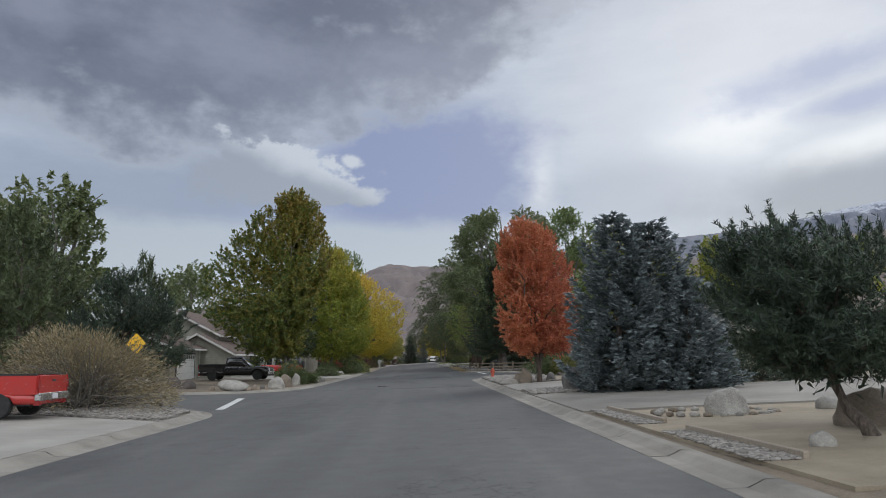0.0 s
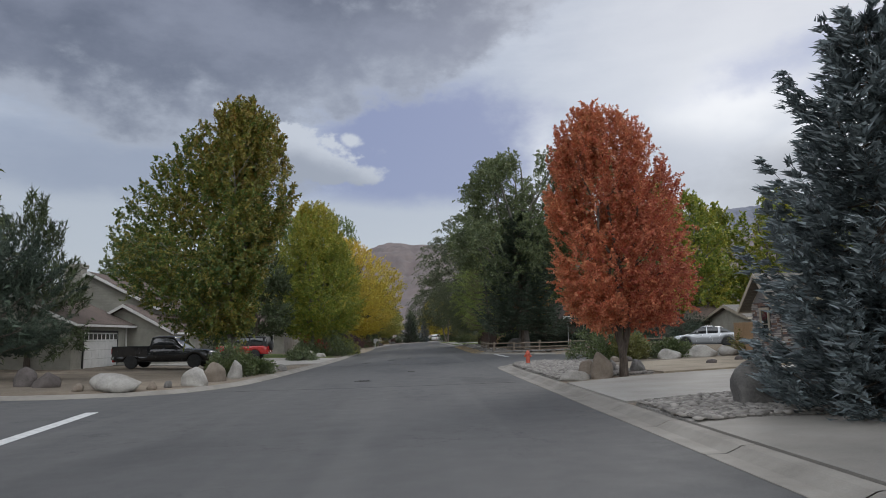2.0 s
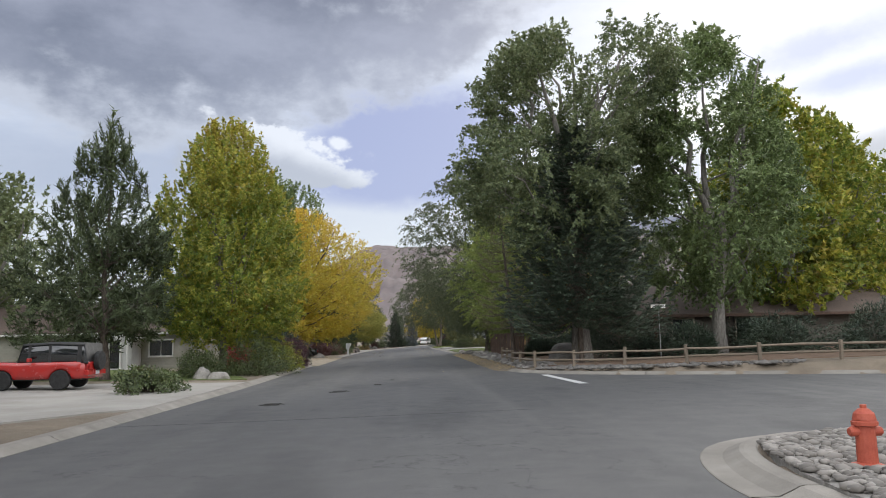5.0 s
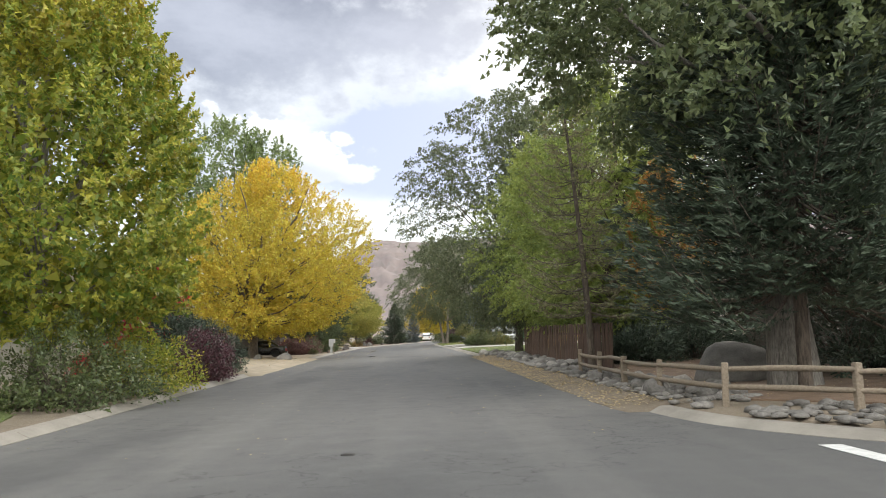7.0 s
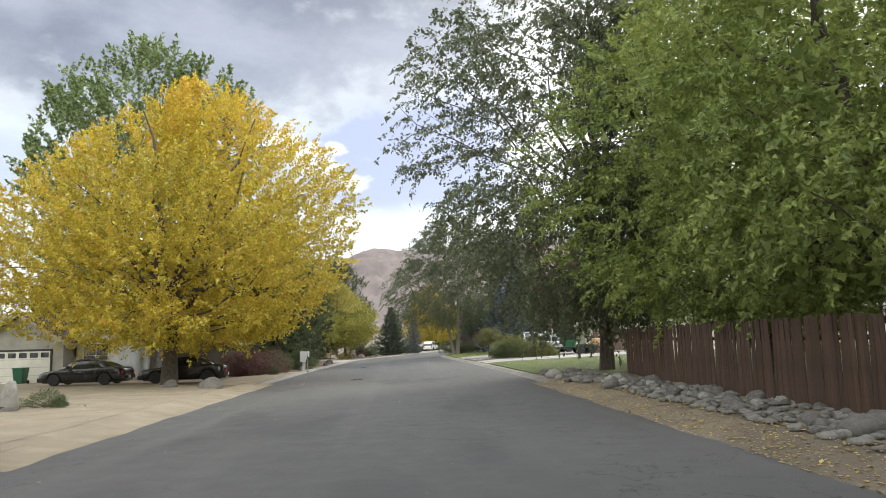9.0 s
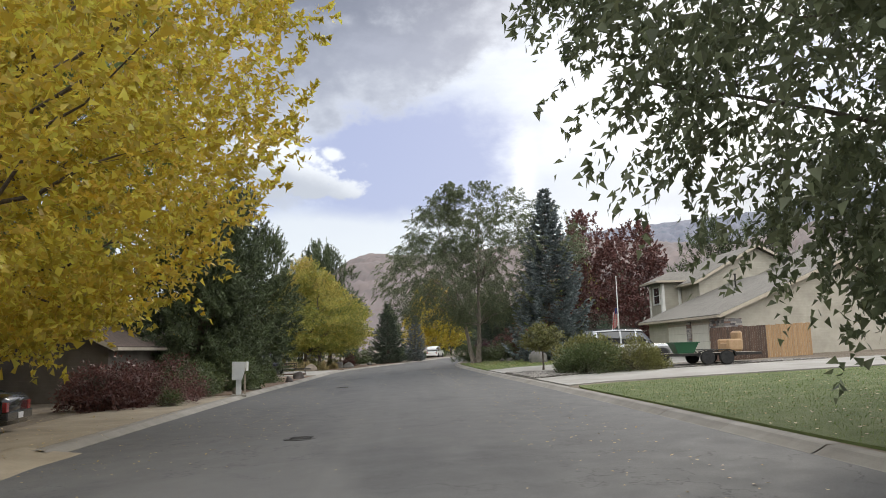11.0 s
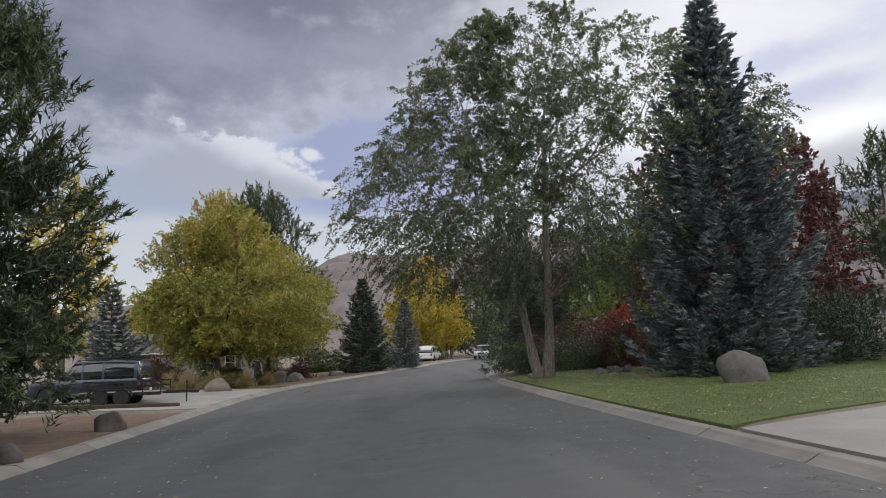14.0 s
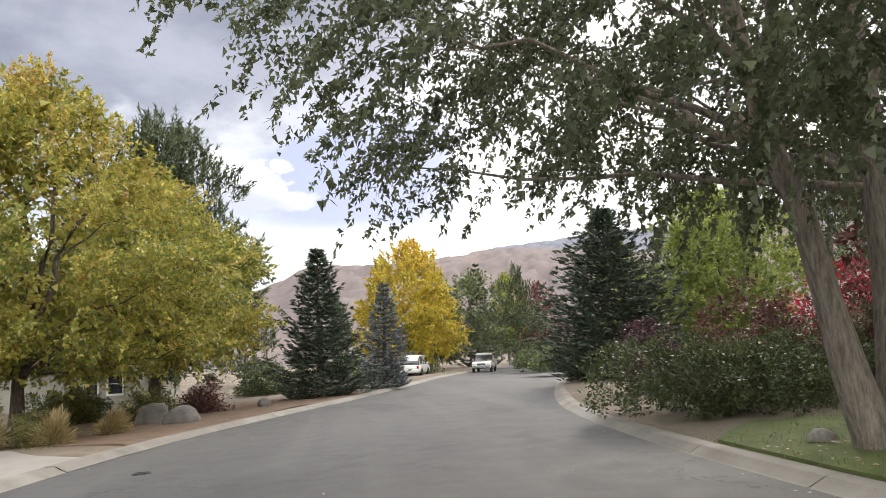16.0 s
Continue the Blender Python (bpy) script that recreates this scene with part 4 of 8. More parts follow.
pine("pine_tree", -19.9, 49.8, 8.1, 4.7, "wide dark pine beside the side street", 25, 950, 34, 0.885, 0.26, [(0, 0.7), (0.15, 1.0), (0.45, 0.9), (0.75, 0.6), (1, 0.15)], 0.2, needle=NEEDLE_DARK, spread=0.354, more=2.0, lobes=46)
PINE_FAR = pine("pine_tree", -31.875, 51.25, 13.125, 5.25, "dense dark pine in a back yard", 42, 380, 26, 0.472, 0.5, spread=0.65, more=1.0)
pine("pine_tree", -14.8, 84.3, 14.4, 4.4, "tall dark pine before the porch", 43, 500, 30, 1.888, 0.42, spread=0.496)
shrub("dry_shrub", -12.6, 28.3, 3.7, 3.3, LEAF_TAN, "big dry tan bush full of bare twigs beside the red pickup", 51, 26000, 0.085, 320, 1.25, 0.26, stem_mat=BARK_GREY, narrow=0.3)
shrub("juniper_shrub", -9.25, 53.25, 1.438, 1.25, LEAF_SHRUB, "dark green bush among boulders by the maple", 52, 6900, 0.07, 50, 0.5)
shrub("juniper_shrub", -8.625, 55.375, 1.375, 1.125, LEAF_SHRUB, "dark green bush among boulders by the maple", 53, 5750, 0.07, 50, 0.5)
shrub("green_shrub", -9.5, 75, 1.25, 1.375, LEAF_SHRUB, "low green bush at the lawn's edge", 54, 4600, 0.08)
shrub("green_shrub", -10.75, 86.625, 1.5, 1.875, LEAF_SHRUB, "spreading grey-green shrub before the maple", 55, 8050, 0.07)
shrub("green_shrub", -8.625, 89, 1.688, 1.875, LEAF_SHRUB, "spreading green shrub by the kerb", 56, 9200, 0.07)
shrub("green_shrub", -8.1, 93.0, 2.2, 1.5, LEAF_LIME, "yellowing shrub by the kerb", 57, 8000, 0.07)
shrub("burning_bush", -11.6, 98.8, 1.9, 1.4, LEAF_CRIMSON, "bright crimson bush among green shrubs", 58, 7000, 0.07)
shrub("barberry_shrub", -8, 99.5, 1.9, 1.35, LEAF_PURPLE, "dark purple-red barberry bush by the kerb", 59, 9200, 0.06)
shrub("round_shrub", -9.7, 103.2, 3.8, 2.0, NEEDLE_DARK, "large dense dark green bush", 60, 30000, 0.085, 60, 0.0, 0.2, narrow=0.5)
broad_tree("crimson_tree", -12.4, 105.6, 5.9, 2.0, 0.8, LEAF_CRIMSON, BARK_BROWN, "small crimson ornamental tree behind a dark bush", 61, None, 620, 26, 0.12, 0.3, 0.08, gaps=0.15)
shrub("clipped_shrub", -12, 117.5, 0.688, 0.938, LEAF_SHRUB, "small clipped round bush on bare ground", 62, 5200, 0.03, 30, 0, 0.07)
shrub("red_shrub", -11.75, 143.75, 1.4, 1.3, LEAF_DARKRED, "dark red bush beside the parked cars", 63, 6900, 0.08)
shrub("barberry_shrub", -10.75, 145.75, 1.5, 1.3, LEAF_DARKRED, "spreading rust-red barberry bush by the tan path", 64, 10350, 0.06)
shrub("red_shrub", -10.25, 148.75, 0.625, 1.125, LEAF_DARKRED, "low rust-red ground shrub near the mailbox", 65, 3450, 0.05)
shrub("juniper_shrub", -10.75, 151.875, 1.125, 1.75, LEAF_SHRUB, "spreading green juniper behind the mailbox", 66, 8050, 0.07)
shrub("juniper_shrub", -9.25, 155.625, 1.875, 1.25, LEAF_SHRUB, "upright green juniper near the kerb", 67, 8050, 0.07)
shrub("juniper_shrub", -12.25, 149.5, 1, 1.5, LEAF_SHRUB, "spreading green juniper in the yard", 68, 5750, 0.07)
shrub("grey_shrub", -9.25, 144.25, 0.688, 0.438, LEAF_SHRUB, "small scraggy bush on the tan path", 69, 1035, 0.05, 30, 1)
pine("pine_tree", -12.375, 159, 12, 4.875, "large dense pine close to the kerb", 26, 1500, 32, 0.59, 0.38, [(0, 0.8), (0.12, 1.0), (0.45, 0.95), (0.7, 0.72), (0.88, 0.4), (1, 0.1)], 0.25, spread=0.496, gaps=0.2, more=1.8, lobes=60)
pine("pine_tree", -12.25, 168.25, 14.5, 4.9, "tall dense pine over a red soil bed", 27, 1500, 32, 0.59, 0.37, [(0, 0.85), (0.15, 1.0), (0.42, 0.9), (0.62, 0.62), (0.85, 0.35), (1, 0.1)], 0.25, spread=0.496, gaps=0.25, more=1.8, lobes=60)
pine("pine_tree", -18.125, 155, 11.25, 5, "dense pine in the yard behind", 71, 420, 28, 0.472, 0.48, None, 0.2, spread=0.543)
shrub("juniper_shrub", -10, 164.375, 1.125, 1.625, LEAF_SHRUB, "spreading green juniper under the pines", 70, 6900, 0.07)
broad_tree("locust_tree", -11.25, 197.25, 13.0, 6.5, 1.9, LEAF_YELLOWING, BARK_BROWN, "yellowing honey locust with a spreading crown", 30, ROUND, 2100, 30, 0.17, 0.6, 0.2, fork=4, gaps=0.28, top_tone=0.75, lobes=46, plate=0.85, gather=(0.7, 0.9), rise=0.3, more=1.2)
broad_tree("locust_tree", -9.5, 206.75, 11.25, 5.75, 2.2, LEAF_YELLOWING, BARK_BROWN, "yellow-green honey locust with a dark trunk", 31, ROUND, 1300, 28, 0.19, 0.6, 0.275, fork=3, gaps=0.25, top_tone=0.4, lobes=36, plate=0.85, gather=(0.7, 0.9), rise=0.3)
pine("pine_tree", -11.625, 215, 17.75, 5.6, "very tall pine above the locust trees", 32, 1300, 30, 2.5, 0.42, [(0, 0.7), (0.2, 1.0), (0.5, 0.85), (0.8, 0.5), (1, 0.15)], 0.25, spread=0.59)
conifer("blue_spruce", -19.375, 201.875, 7, 2.75, NEEDLE_BLUE, "blue spruce behind the trailer", 33, 170, 9, 5, 0.299)
broad_tree("aspen_tree", -28.125, 215, 19.375, 5.5, 2.5, LEAF_GOLD, BARK_GREY, "tall thin pale yellow aspen in a far yard", 34, TALL, 500, 22, 0.276, 0.59, 0.25, gaps=0.5, top_tone=0.5)
conifer("spruce_tree", -2.375, 210.75, 7.75, 2.625, NEEDLE_DARK, "dark green spruce by the bend", 28, 240, 10, 5, 0.276)
conifer("spruce_tree", 1.25, 215.75, 6.25, 1.812, NEEDLE_BLUE, "small blue-green spruce by the bend", 29, 180, 9, 5, 0.23)
YELLOW_FAR = broad_tree("ash_tree", 5.0, 247.5, 14.8, 7.2, 1.5, LEAF_GOLD, BARK_GREY, "upright golden ash tree past the bend", 35, TALL, 950, 24, 0.32, 0.59, 0.312, fork=4, gaps=0.15)
shrub("red_shrub", -7, 205, 1.5, 1, LEAF_DARKRED, "dark red rounded bush by the kerb", 72, 4600, 0.07)
shrub("green_shrub", -8.75, 203.25, 1.25, 1.125, LEAF_OLIVE, "yellow-green bush behind boulders", 73, 4600, 0.07)
shrub("green_shrub", -9.5, 195, 0.875, 0.875, LEAF_OLIVE, "yellow-green low bush beside a boulder", 74, 3450, 0.06)

# right side
pine("pine_tree", 8.0, 12.7, 4.6, 2.5, "small dark pine with a leaning trunk", 24, 700, 42, 1.121, 0.185, [(0, 0.7), (0.2, 1.0), (0.5, 0.95), (0.8, 0.7), (1, 0.3)], 0.12, needle=NEEDLE_DARK, spread=0.283, offset=(-0.5, 1.2), lean=(-0.7, 0.8), more=2.0)
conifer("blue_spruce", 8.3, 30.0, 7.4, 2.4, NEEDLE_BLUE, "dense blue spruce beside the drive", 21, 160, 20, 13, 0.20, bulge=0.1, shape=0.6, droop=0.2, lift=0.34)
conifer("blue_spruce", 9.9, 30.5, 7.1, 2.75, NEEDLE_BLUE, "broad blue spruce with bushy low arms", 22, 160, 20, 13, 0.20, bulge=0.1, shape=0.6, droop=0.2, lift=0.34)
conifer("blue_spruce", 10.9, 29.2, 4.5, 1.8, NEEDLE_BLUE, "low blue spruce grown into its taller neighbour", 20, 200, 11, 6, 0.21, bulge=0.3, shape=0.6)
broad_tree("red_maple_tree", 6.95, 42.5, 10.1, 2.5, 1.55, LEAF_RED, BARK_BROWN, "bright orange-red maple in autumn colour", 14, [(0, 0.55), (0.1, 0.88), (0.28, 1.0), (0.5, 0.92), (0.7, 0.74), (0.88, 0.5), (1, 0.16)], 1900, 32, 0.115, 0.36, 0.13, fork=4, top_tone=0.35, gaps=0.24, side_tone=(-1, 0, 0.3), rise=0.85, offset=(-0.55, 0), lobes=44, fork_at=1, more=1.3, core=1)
broad_tree("cottonwood_tree", 9.9, 86.6, 20.8, 8.2, 6.0, LEAF_COTTON, BARK_GREY, "huge old cottonwood with a thick double trunk", 17, [(0, 0.6), (0.15, 0.9), (0.4, 1.0), (0.7, 0.95), (0.88, 0.7), (1, 0.3)], 2700, 28, 0.20, 0.62, 0.46, lobes=40, fork=6, gaps=0.3, rise=0.35, offset=(0.2, 0.6), fork_at=3, fork_out=0.4, droop=0.35, gather=(0.62, 0.82), more=1.1, core=0)
broad_tree("cottonwood_tree", 18.2, 88.0, 20.0, 7.6, 3.4, LEAF_POPLAR, BARK_GREY, "yellowing cottonwood beside the corner house", 19, FULL, 2100, 26, 0.21, 0.62, 0.36, lobes=36, fork=4, gaps=0.28, rise=0.3, droop=0.35, gather=(0.64, 0.85), core=0)
LIME_FAR = broad_tree("poplar_tree", 24.5, 92.0, 18.75, 5, 2.25, LEAF_LIME, BARK_GREY, "yellow-green poplar behind the corner house", 44, TALL, 560, 22, 0.36, 0.65, 0.312, fork=3, gaps=0.2, top_tone=0.1)
conifer("spruce_tree", 9.6, 85.6, 13.0, 4.4, NEEDLE_DARK, "dark drooping spruce close to the rail fence", 46, 400, 18, 10, 0.2, base=2.7, droop=0.34, shape=0.6)
conifer("larch_tree", 7.7, 97.7, 12.4, 2.6, NEEDLE_RUSTY, "thin brownish half-bare pine with a leaning trunk", 47, 112, 10, 6, 0.17, base=2.2, lean=(-0.9, 0.5), trunk=0.15, shape=0.55, tuft=0.3)
broad_tree("maple_tree", 13.4, 103.5, 11.0, 2.9, 2.4, LEAF_AMBER, BARK_BROWN, "small amber-orange maple behind the fence", 40, None, 480, 24, 0.15, 0.42, 0.13, gaps=0.42, core=0)
broad_tree("locust_tree", 11.75, 108.1, 16.8, 7, 1.5, LEAF_WILLOW, BARK_BROWN, "spreading green locust behind the reed fence", 48, FULL, 2600, 28, 0.17, 0.55, 0.275, fork=5, gaps=0.08, top_tone=0.25, lobes=48, droop=0.35, rise=0.2, more=1.2)
broad_tree("locust_tree", 12, 116.2, 15.5, 6.4, 1.5, LEAF_WILLOW, BARK_BROWN, "yellowing green locust behind the reed fence", 49, FULL, 2000, 28, 0.175, 0.55, 0.25, fork=5, gaps=0.08, top_tone=0.4, lobes=44, droop=0.35, rise=0.2, more=1.2)
broad_tree("elm_tree", 8.75, 124.0, 20.6, 6.6, 1.9, LEAF_ELM, BARK_BROWN, "tall grey-green elm with a dark trunk at the fence's end", 50, FULL, 3000, 30, 0.17, 0.6, 0.26, lobes=60, fork=3, gaps=0.02, droop=0.6, rise=0.0, fork_at=1, fork_out=0.3, offset=(-0.3, -1.4), gather=(0.7, 0.92), more=1.1, core=1)
shrub("olive_shrub", 8.5, 151.7, 1.75, 2.3, LEAF_OLIVE, "rounded yellow-green bush on the lawn", 81, 10350, 0.09, 60, 0.5, 0.2)
shrub("cotoneaster_shrub", 7.9, 149.6, 1.6, 1.7, LEAF_SHRUB, "loose green bush by the drive", 82, 10350, 0.06, 90, 1)
shrub("cotoneaster_shrub", 10.5, 149.5, 1.7, 2, LEAF_OLIVE, "loose brownish-green bush by the drive", 83, 10350, 0.06, 90, 1)
broad_tree("crabapple_tree", 7.125, 155.5, 2.875, 1.438, 1.188, LEAF_OLIVE, BARK_BROWN, "little round crabapple tree in a river-stone bed", 84, ROUND, 360, 24, 0.081, 0.189, 0.069, gaps=0.1)
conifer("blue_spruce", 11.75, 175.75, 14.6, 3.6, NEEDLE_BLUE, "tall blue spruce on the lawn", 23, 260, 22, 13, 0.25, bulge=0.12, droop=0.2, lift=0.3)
RED_FAR = broad_tree("red_plum_tree", 18.25, 188.75, 15.25, 5, 1.25, LEAF_DARKRED, BARK_BROWN, "dark red-leaved tree behind the spruce", 85, FULL, 560, 22, 0.31, 0.6, 0.25, fork=3, gaps=0.25, top_tone=0.4)
broad_tree("elm_tree", 6.05, 180.9, 17.4, 7.7, 3.6, LEAF_ELM, BARK_ELM, "large elm with a forked trunk leaning over the kerb", 18, FULL, 3000, 32, 0.15, 0.52, 0.28, lobes=64, gaps=0.16, droop=0.55, rise=0.1, offset=(-0.9, 0.25), gather=(0.66, 0.88), stems=50, leaders=((-0.15, 0, -3.2, 0.3, 12.5, 0.20), (0.13, 0.05, 0.5, 0.5, 14.0, 0.23)), more=1.9, core=0)
shrub("juniper_shrub", 6.9, 186.8, 1.45, 1.75, LEAF_SHRUB, "large rounded juniper by the kerb", 86, 18000, 0.06, 60, 0.2, 0.12)
shrub("juniper_shrub", 9.875, 187.75, 1.7, 1.8, LEAF_SHRUB, "dark rounded bush on the lawn's edge", 87, 9200, 0.07)
shrub("red_shrub", 10.75, 190.625, 2.6, 2.0, LEAF_DARKRED, "tall dark red bush on the lawn's edge", 88, 10350, 0.08)
shrub("barberry_shrub", 8.2, 193.2, 2.0, 1.4, LEAF_PURPLE, "purple-red barberry bush by the kerb", 89, 11000, 0.06)
conifer("spruce_tree", 11, 204.375, 7.75, 3.5, NEEDLE_DARK, "full dark green spruce inside the bend", 90, 260, 11, 6, 0.31, bulge=0.3, lift=0.4)
broad_tree("ash_tree", 19.375, 210, 10.625, 5.5, 1, LEAF_WILLOW, BARK_BROWN, "green ash tree behind the shrubs", 91, FULL, 900, 24, 0.23, 0.531, 0.188, gaps=0.2, top_tone=0.3)

for x, y, h, r, leaf, seed, label in ((11.6, 187.4, 2.5, 1.8, LEAF_DARKRED, 261, "tall brownish-red bush before the camper"), (13.8, 187.8, 2.9, 2.0, LEAF_SHRUB, 262, "tall dark bush before the camper"),
                                      (16.2, 187.0, 2.7, 1.9, LEAF_DARKRED, 263, "tall brownish-red bush before the camper"), (13.0, 190.6, 3.2, 2.0, LEAF_CRIMSON, 264, "bright red bush behind darker bushes")):
    shrub("yard_shrub", x, y, h, r, leaf, label, seed, 8000, 0.08, 50, 0.4, 0.2)
broad_tree("red_maple_tree", 27.5, 290, 11, 4.4, 0.8, LEAF_RED, BARK_BROWN, "orange-red maple far down the street", 92, ROUND, 420, 22, 0.28, 0.6, 0.2, gaps=0.1)
conifer("spruce_tree", 14.9, 262, 13.0, 3.2, NEEDLE_DARK, "slim dark spruce beside the golden ash", 93, 170, 9, 5, 0.34)

# further trees, alike in kind, in the back yards and past the bend
for ob, spots in ((OLIVE_TREE, ((-42.5, 77.5, 0.9, 40), (-36, 66, 0.95, 70), (-48, 92, 0.9, 160), (-40, 120, 0.9, 80), (14, 262, 0.7, 44), (-30, 262, 0.7, 84), (33, 246, 0.6, 120), (-32.5, 105, 0.9, 90), (-37.5, 175, 1.0, 200))),
                  (PINE_FAR, ((-38.75, 58.75, 1.1, 60), (-27, 50, 0.98, 30), (-22.5, 60, 0.8, 95), (-23, 100, 0.8, 77), (9.5, 268, 0.85, 10), (-3, 262, 0.8, 25), (-12, 252, 0.9, 70), (16, 245, 0.8, 66), (30, 215, 0.9, 5), (-25, 120, 1.0, 10), (-30, 162.5, 1.1, 150), (36.5, 200, 1.22, 33), (42.8, 197.5, 1.28, 80), (25, 116, 0.9, 140), (31, 108, 1.0, 75), (-16.875, 222.5, 1.2, 20), (26.25, 97.5, 1.1, 55), (21.25, 130, 0.9, 12))),
                  (LIME_FAR, ((30, 95, 0.92, 40), (35.5, 102, 0.9, 80), (41, 99, 0.95, 120), (46.5, 106, 0.95, 160), (52, 103, 0.9, 15), (58, 108, 1.0, 60), (64, 104, 0.95, 140), (26, 104, 0.85, 200), (27.5, 225, 0.75, 10), (20, 267.5, 0.68, 60), (17.5, 220, 0.5, 33))),
                  (RED_FAR, ((41, 73, 0.62, 20), (25.625, 194.375, 0.98, 70), (24.375, 267.5, 0.72, 10), (32.5, 188.125, 0.6, 200))),
                  (YELLOW_FAR, ((-22.5, 233.75, 0.9, 120), (11.875, 282.5, 0.8, 30)))):
    for x, y, size, turn in spots:
        copy_thing(ob, pose(x, y, on(x, y), 0, 0, turn) @ Matrix.Scale(size, 4))

# dark undergrowth behind the rail fence and bushes past the bend
for x, y, h, r, seed, label in ((10.2, 100.5, 1.9, 1.7, 201, "dark evergreen bush in the shade behind the rail fence"), (13.4, 101.8, 2.5, 2.2, 202, "dark evergreen bush in the shade behind the rail fence"),
                                (16.6, 98.6, 2.4, 2.2, 203, "dark evergreen bush behind the old cottonwood"), (19.4, 94.0, 2.7, 2.4, 204, "dark evergreen bush behind the old cottonwood"),
                                (21.5, 90.0, 2.5, 2.3, 205, "dark evergreen bush beside the corner house"), (15.2, 105.5, 2.9, 2.4, 206, "tall dark evergreen bush behind the fence"), (11.8, 106.5, 3.2, 2.2, 200, "tall dark evergreen bush behind the fence"), (13.4, 89.4, 2.2, 1.9, 207, "dark evergreen bush before the brown house"), (16.6, 87.2, 1.9, 1.8, 208, "dark evergreen bush before the brown house"),
                                (20.6, 85.4, 2.3, 2.2, 209, "dark evergreen bush before the brown house"), (24.4, 83.4, 2.4, 2.3, 210, "dark evergreen bush before the brown house"),
                                (17.2, 178.0, 2.6, 2.3, 197, "dark evergreen bush beside the taupe house"), (19.6, 181.5, 3.2, 2.5, 198, "dark evergreen bush beside the taupe house"), (16.2, 183.5, 3.0, 2.4, 199, "dark evergreen bush behind the blue spruce")):
    shrub("evergreen_shrub", x, y, h, r, NEEDLE_DARK, label, seed, 7000, 0.13, 40, 0.4, 0.22, narrow=0.3)
for x, y, h, r, seed in ((0.6, 232, 1.5, 2.4, 211), (4.2, 243, 1.5, 2.4, 212), (14.5, 232.5, 1.7, 2.6, 213), (17.5, 238, 1.7, 2.6, 214), (21, 247, 1.8, 2.8, 215), (-6.5, 222, 1.6, 2.0, 216), (13.2, 221, 1.9, 2.3, 217)):
    shrub("hedge_shrub", x, y, h, r, LEAF_SHRUB, "clipped green hedge bush past the bend", seed, 4500, 0.12, 30, 0, 0.2)
for x, y, h, r, leaf, seed, label in ((9.8, 56.4, 1.5, 1.7, LEAF_SHRUB, 221, "dark green bush on the gravel corner"), (11.8, 57.4, 1.6, 1.6, LEAF_SHRUB, 222, "dark green bush on the gravel corner"),
                                      (10.9, 55.6, 1.2, 0.9, LEAF_OLIVE, 223, "small yellow-flecked bush on the gravel corner"), (13.2, 55.6, 1.0, 1.2, LEAF_SHRUB, 224, "low green bush on the gravel corner"),
                                      (17.6, 55.4, 2.0, 1.5, LEAF_OLIVE, 225, "loose grey-green bush by the house's side gate")):
    shrub("corner_shrub", x, y, h, r, leaf, label, seed, 6500, 0.075, 50, 0.4)

for x, y, h, r, leaf, seed, label in ((-13.5, 207.5, 1.8, 2.0, LEAF_SHRUB, 231, "dark green bush against the house wall"), (-17.5, 206.5, 2.0, 2.2, LEAF_SHRUB, 232, "dark green bush against the house wall"),
                                      (-21.5, 209, 2.2, 2.4, LEAF_SHRUB, 233, "dark green bush behind the drive"), (-15.8, 200.6, 1.5, 1.3, LEAF_DARKRED, 234, "crimson-leaved bush at the drive's end"),
                                      (-11.8, 203.4, 1.2, 1.2, LEAF_OLIVE, 235, "yellow-green bush under the locust trees")):
    shrub("yard_shrub", x, y, h, r, leaf, label, seed, 5200, 0.085, 40, 0.3, 0.2)
for k, (x, y, r) in enumerate(((-10.6, 193.9, 0.6), (-11.9, 193.6, 0.7), (-9.0, 194.4, 0.5), (-8.2, 196.6, 0.55), (-13.2, 194.6, 0.6))):
    shrub("straw_grass", x, y, 1.0, r, STRAW, "clump of dry straw-coloured ornamental grass", 241 + k, 2600, 0.16, 10, 2.0, 0.14, category="grass clump", narrow=0.09)

for x, y, h, r, seed in ((13.2, 33.4, 1.7, 1.9, 251), (16.2, 34.4, 1.9, 2.1, 252), (19.0, 34.6, 1.7, 1.8, 253)):
    shrub("juniper_shrub", x, y, h, r, NEEDLE_DARK, "dark spreading juniper before the low tan house", seed, 7000, 0.10, 40, 0.4, 0.22, narrow=0.3)


# ---- surfaces beside the street ----
GRAVEL_GROUND = mottled("grey river gravel", (0.16, 0.15, 0.135), (0.36, 0.34, 0.31), 9, 0.9, 0.8, 14, 0.04)
LAWN = mottled("mown lawn soil", (0.075, 0.105, 0.03), (0.145, 0.175, 0.05), 1.2, 0.95, 0.8, 60, 0.03)
TAN = mottled("tan decomposed granite", (0.19, 0.155, 0.11), (0.35, 0.295, 0.215), 0.8, 0.95, 0.5, 45, 0.01)
RED_SOIL = mottled("reddish bark litter", (0.10, 0.066, 0.045), (0.22, 0.145, 0.095), 2.0, 0.95, 0.8, 40, 0.03)
STONE_WHITE = mottled("pale granite", (0.22, 0.205, 0.185), (0.48, 0.455, 0.41), 2.6, 0.85, 0.9, 22, 0.04, each=0.3)
STONE_GREY = mottled("grey granite", (0.10, 0.095, 0.088), (0.28, 0.262, 0.24), 2.6, 0.85, 0.9, 22, 0.04, each=0.4)
STONE_TAN = mottled("tan boulder stone", (0.15, 0.12, 0.09), (0.34, 0.28, 0.22), 2.5, 0.85, 0.9, 22, 0.04, each=0.4)
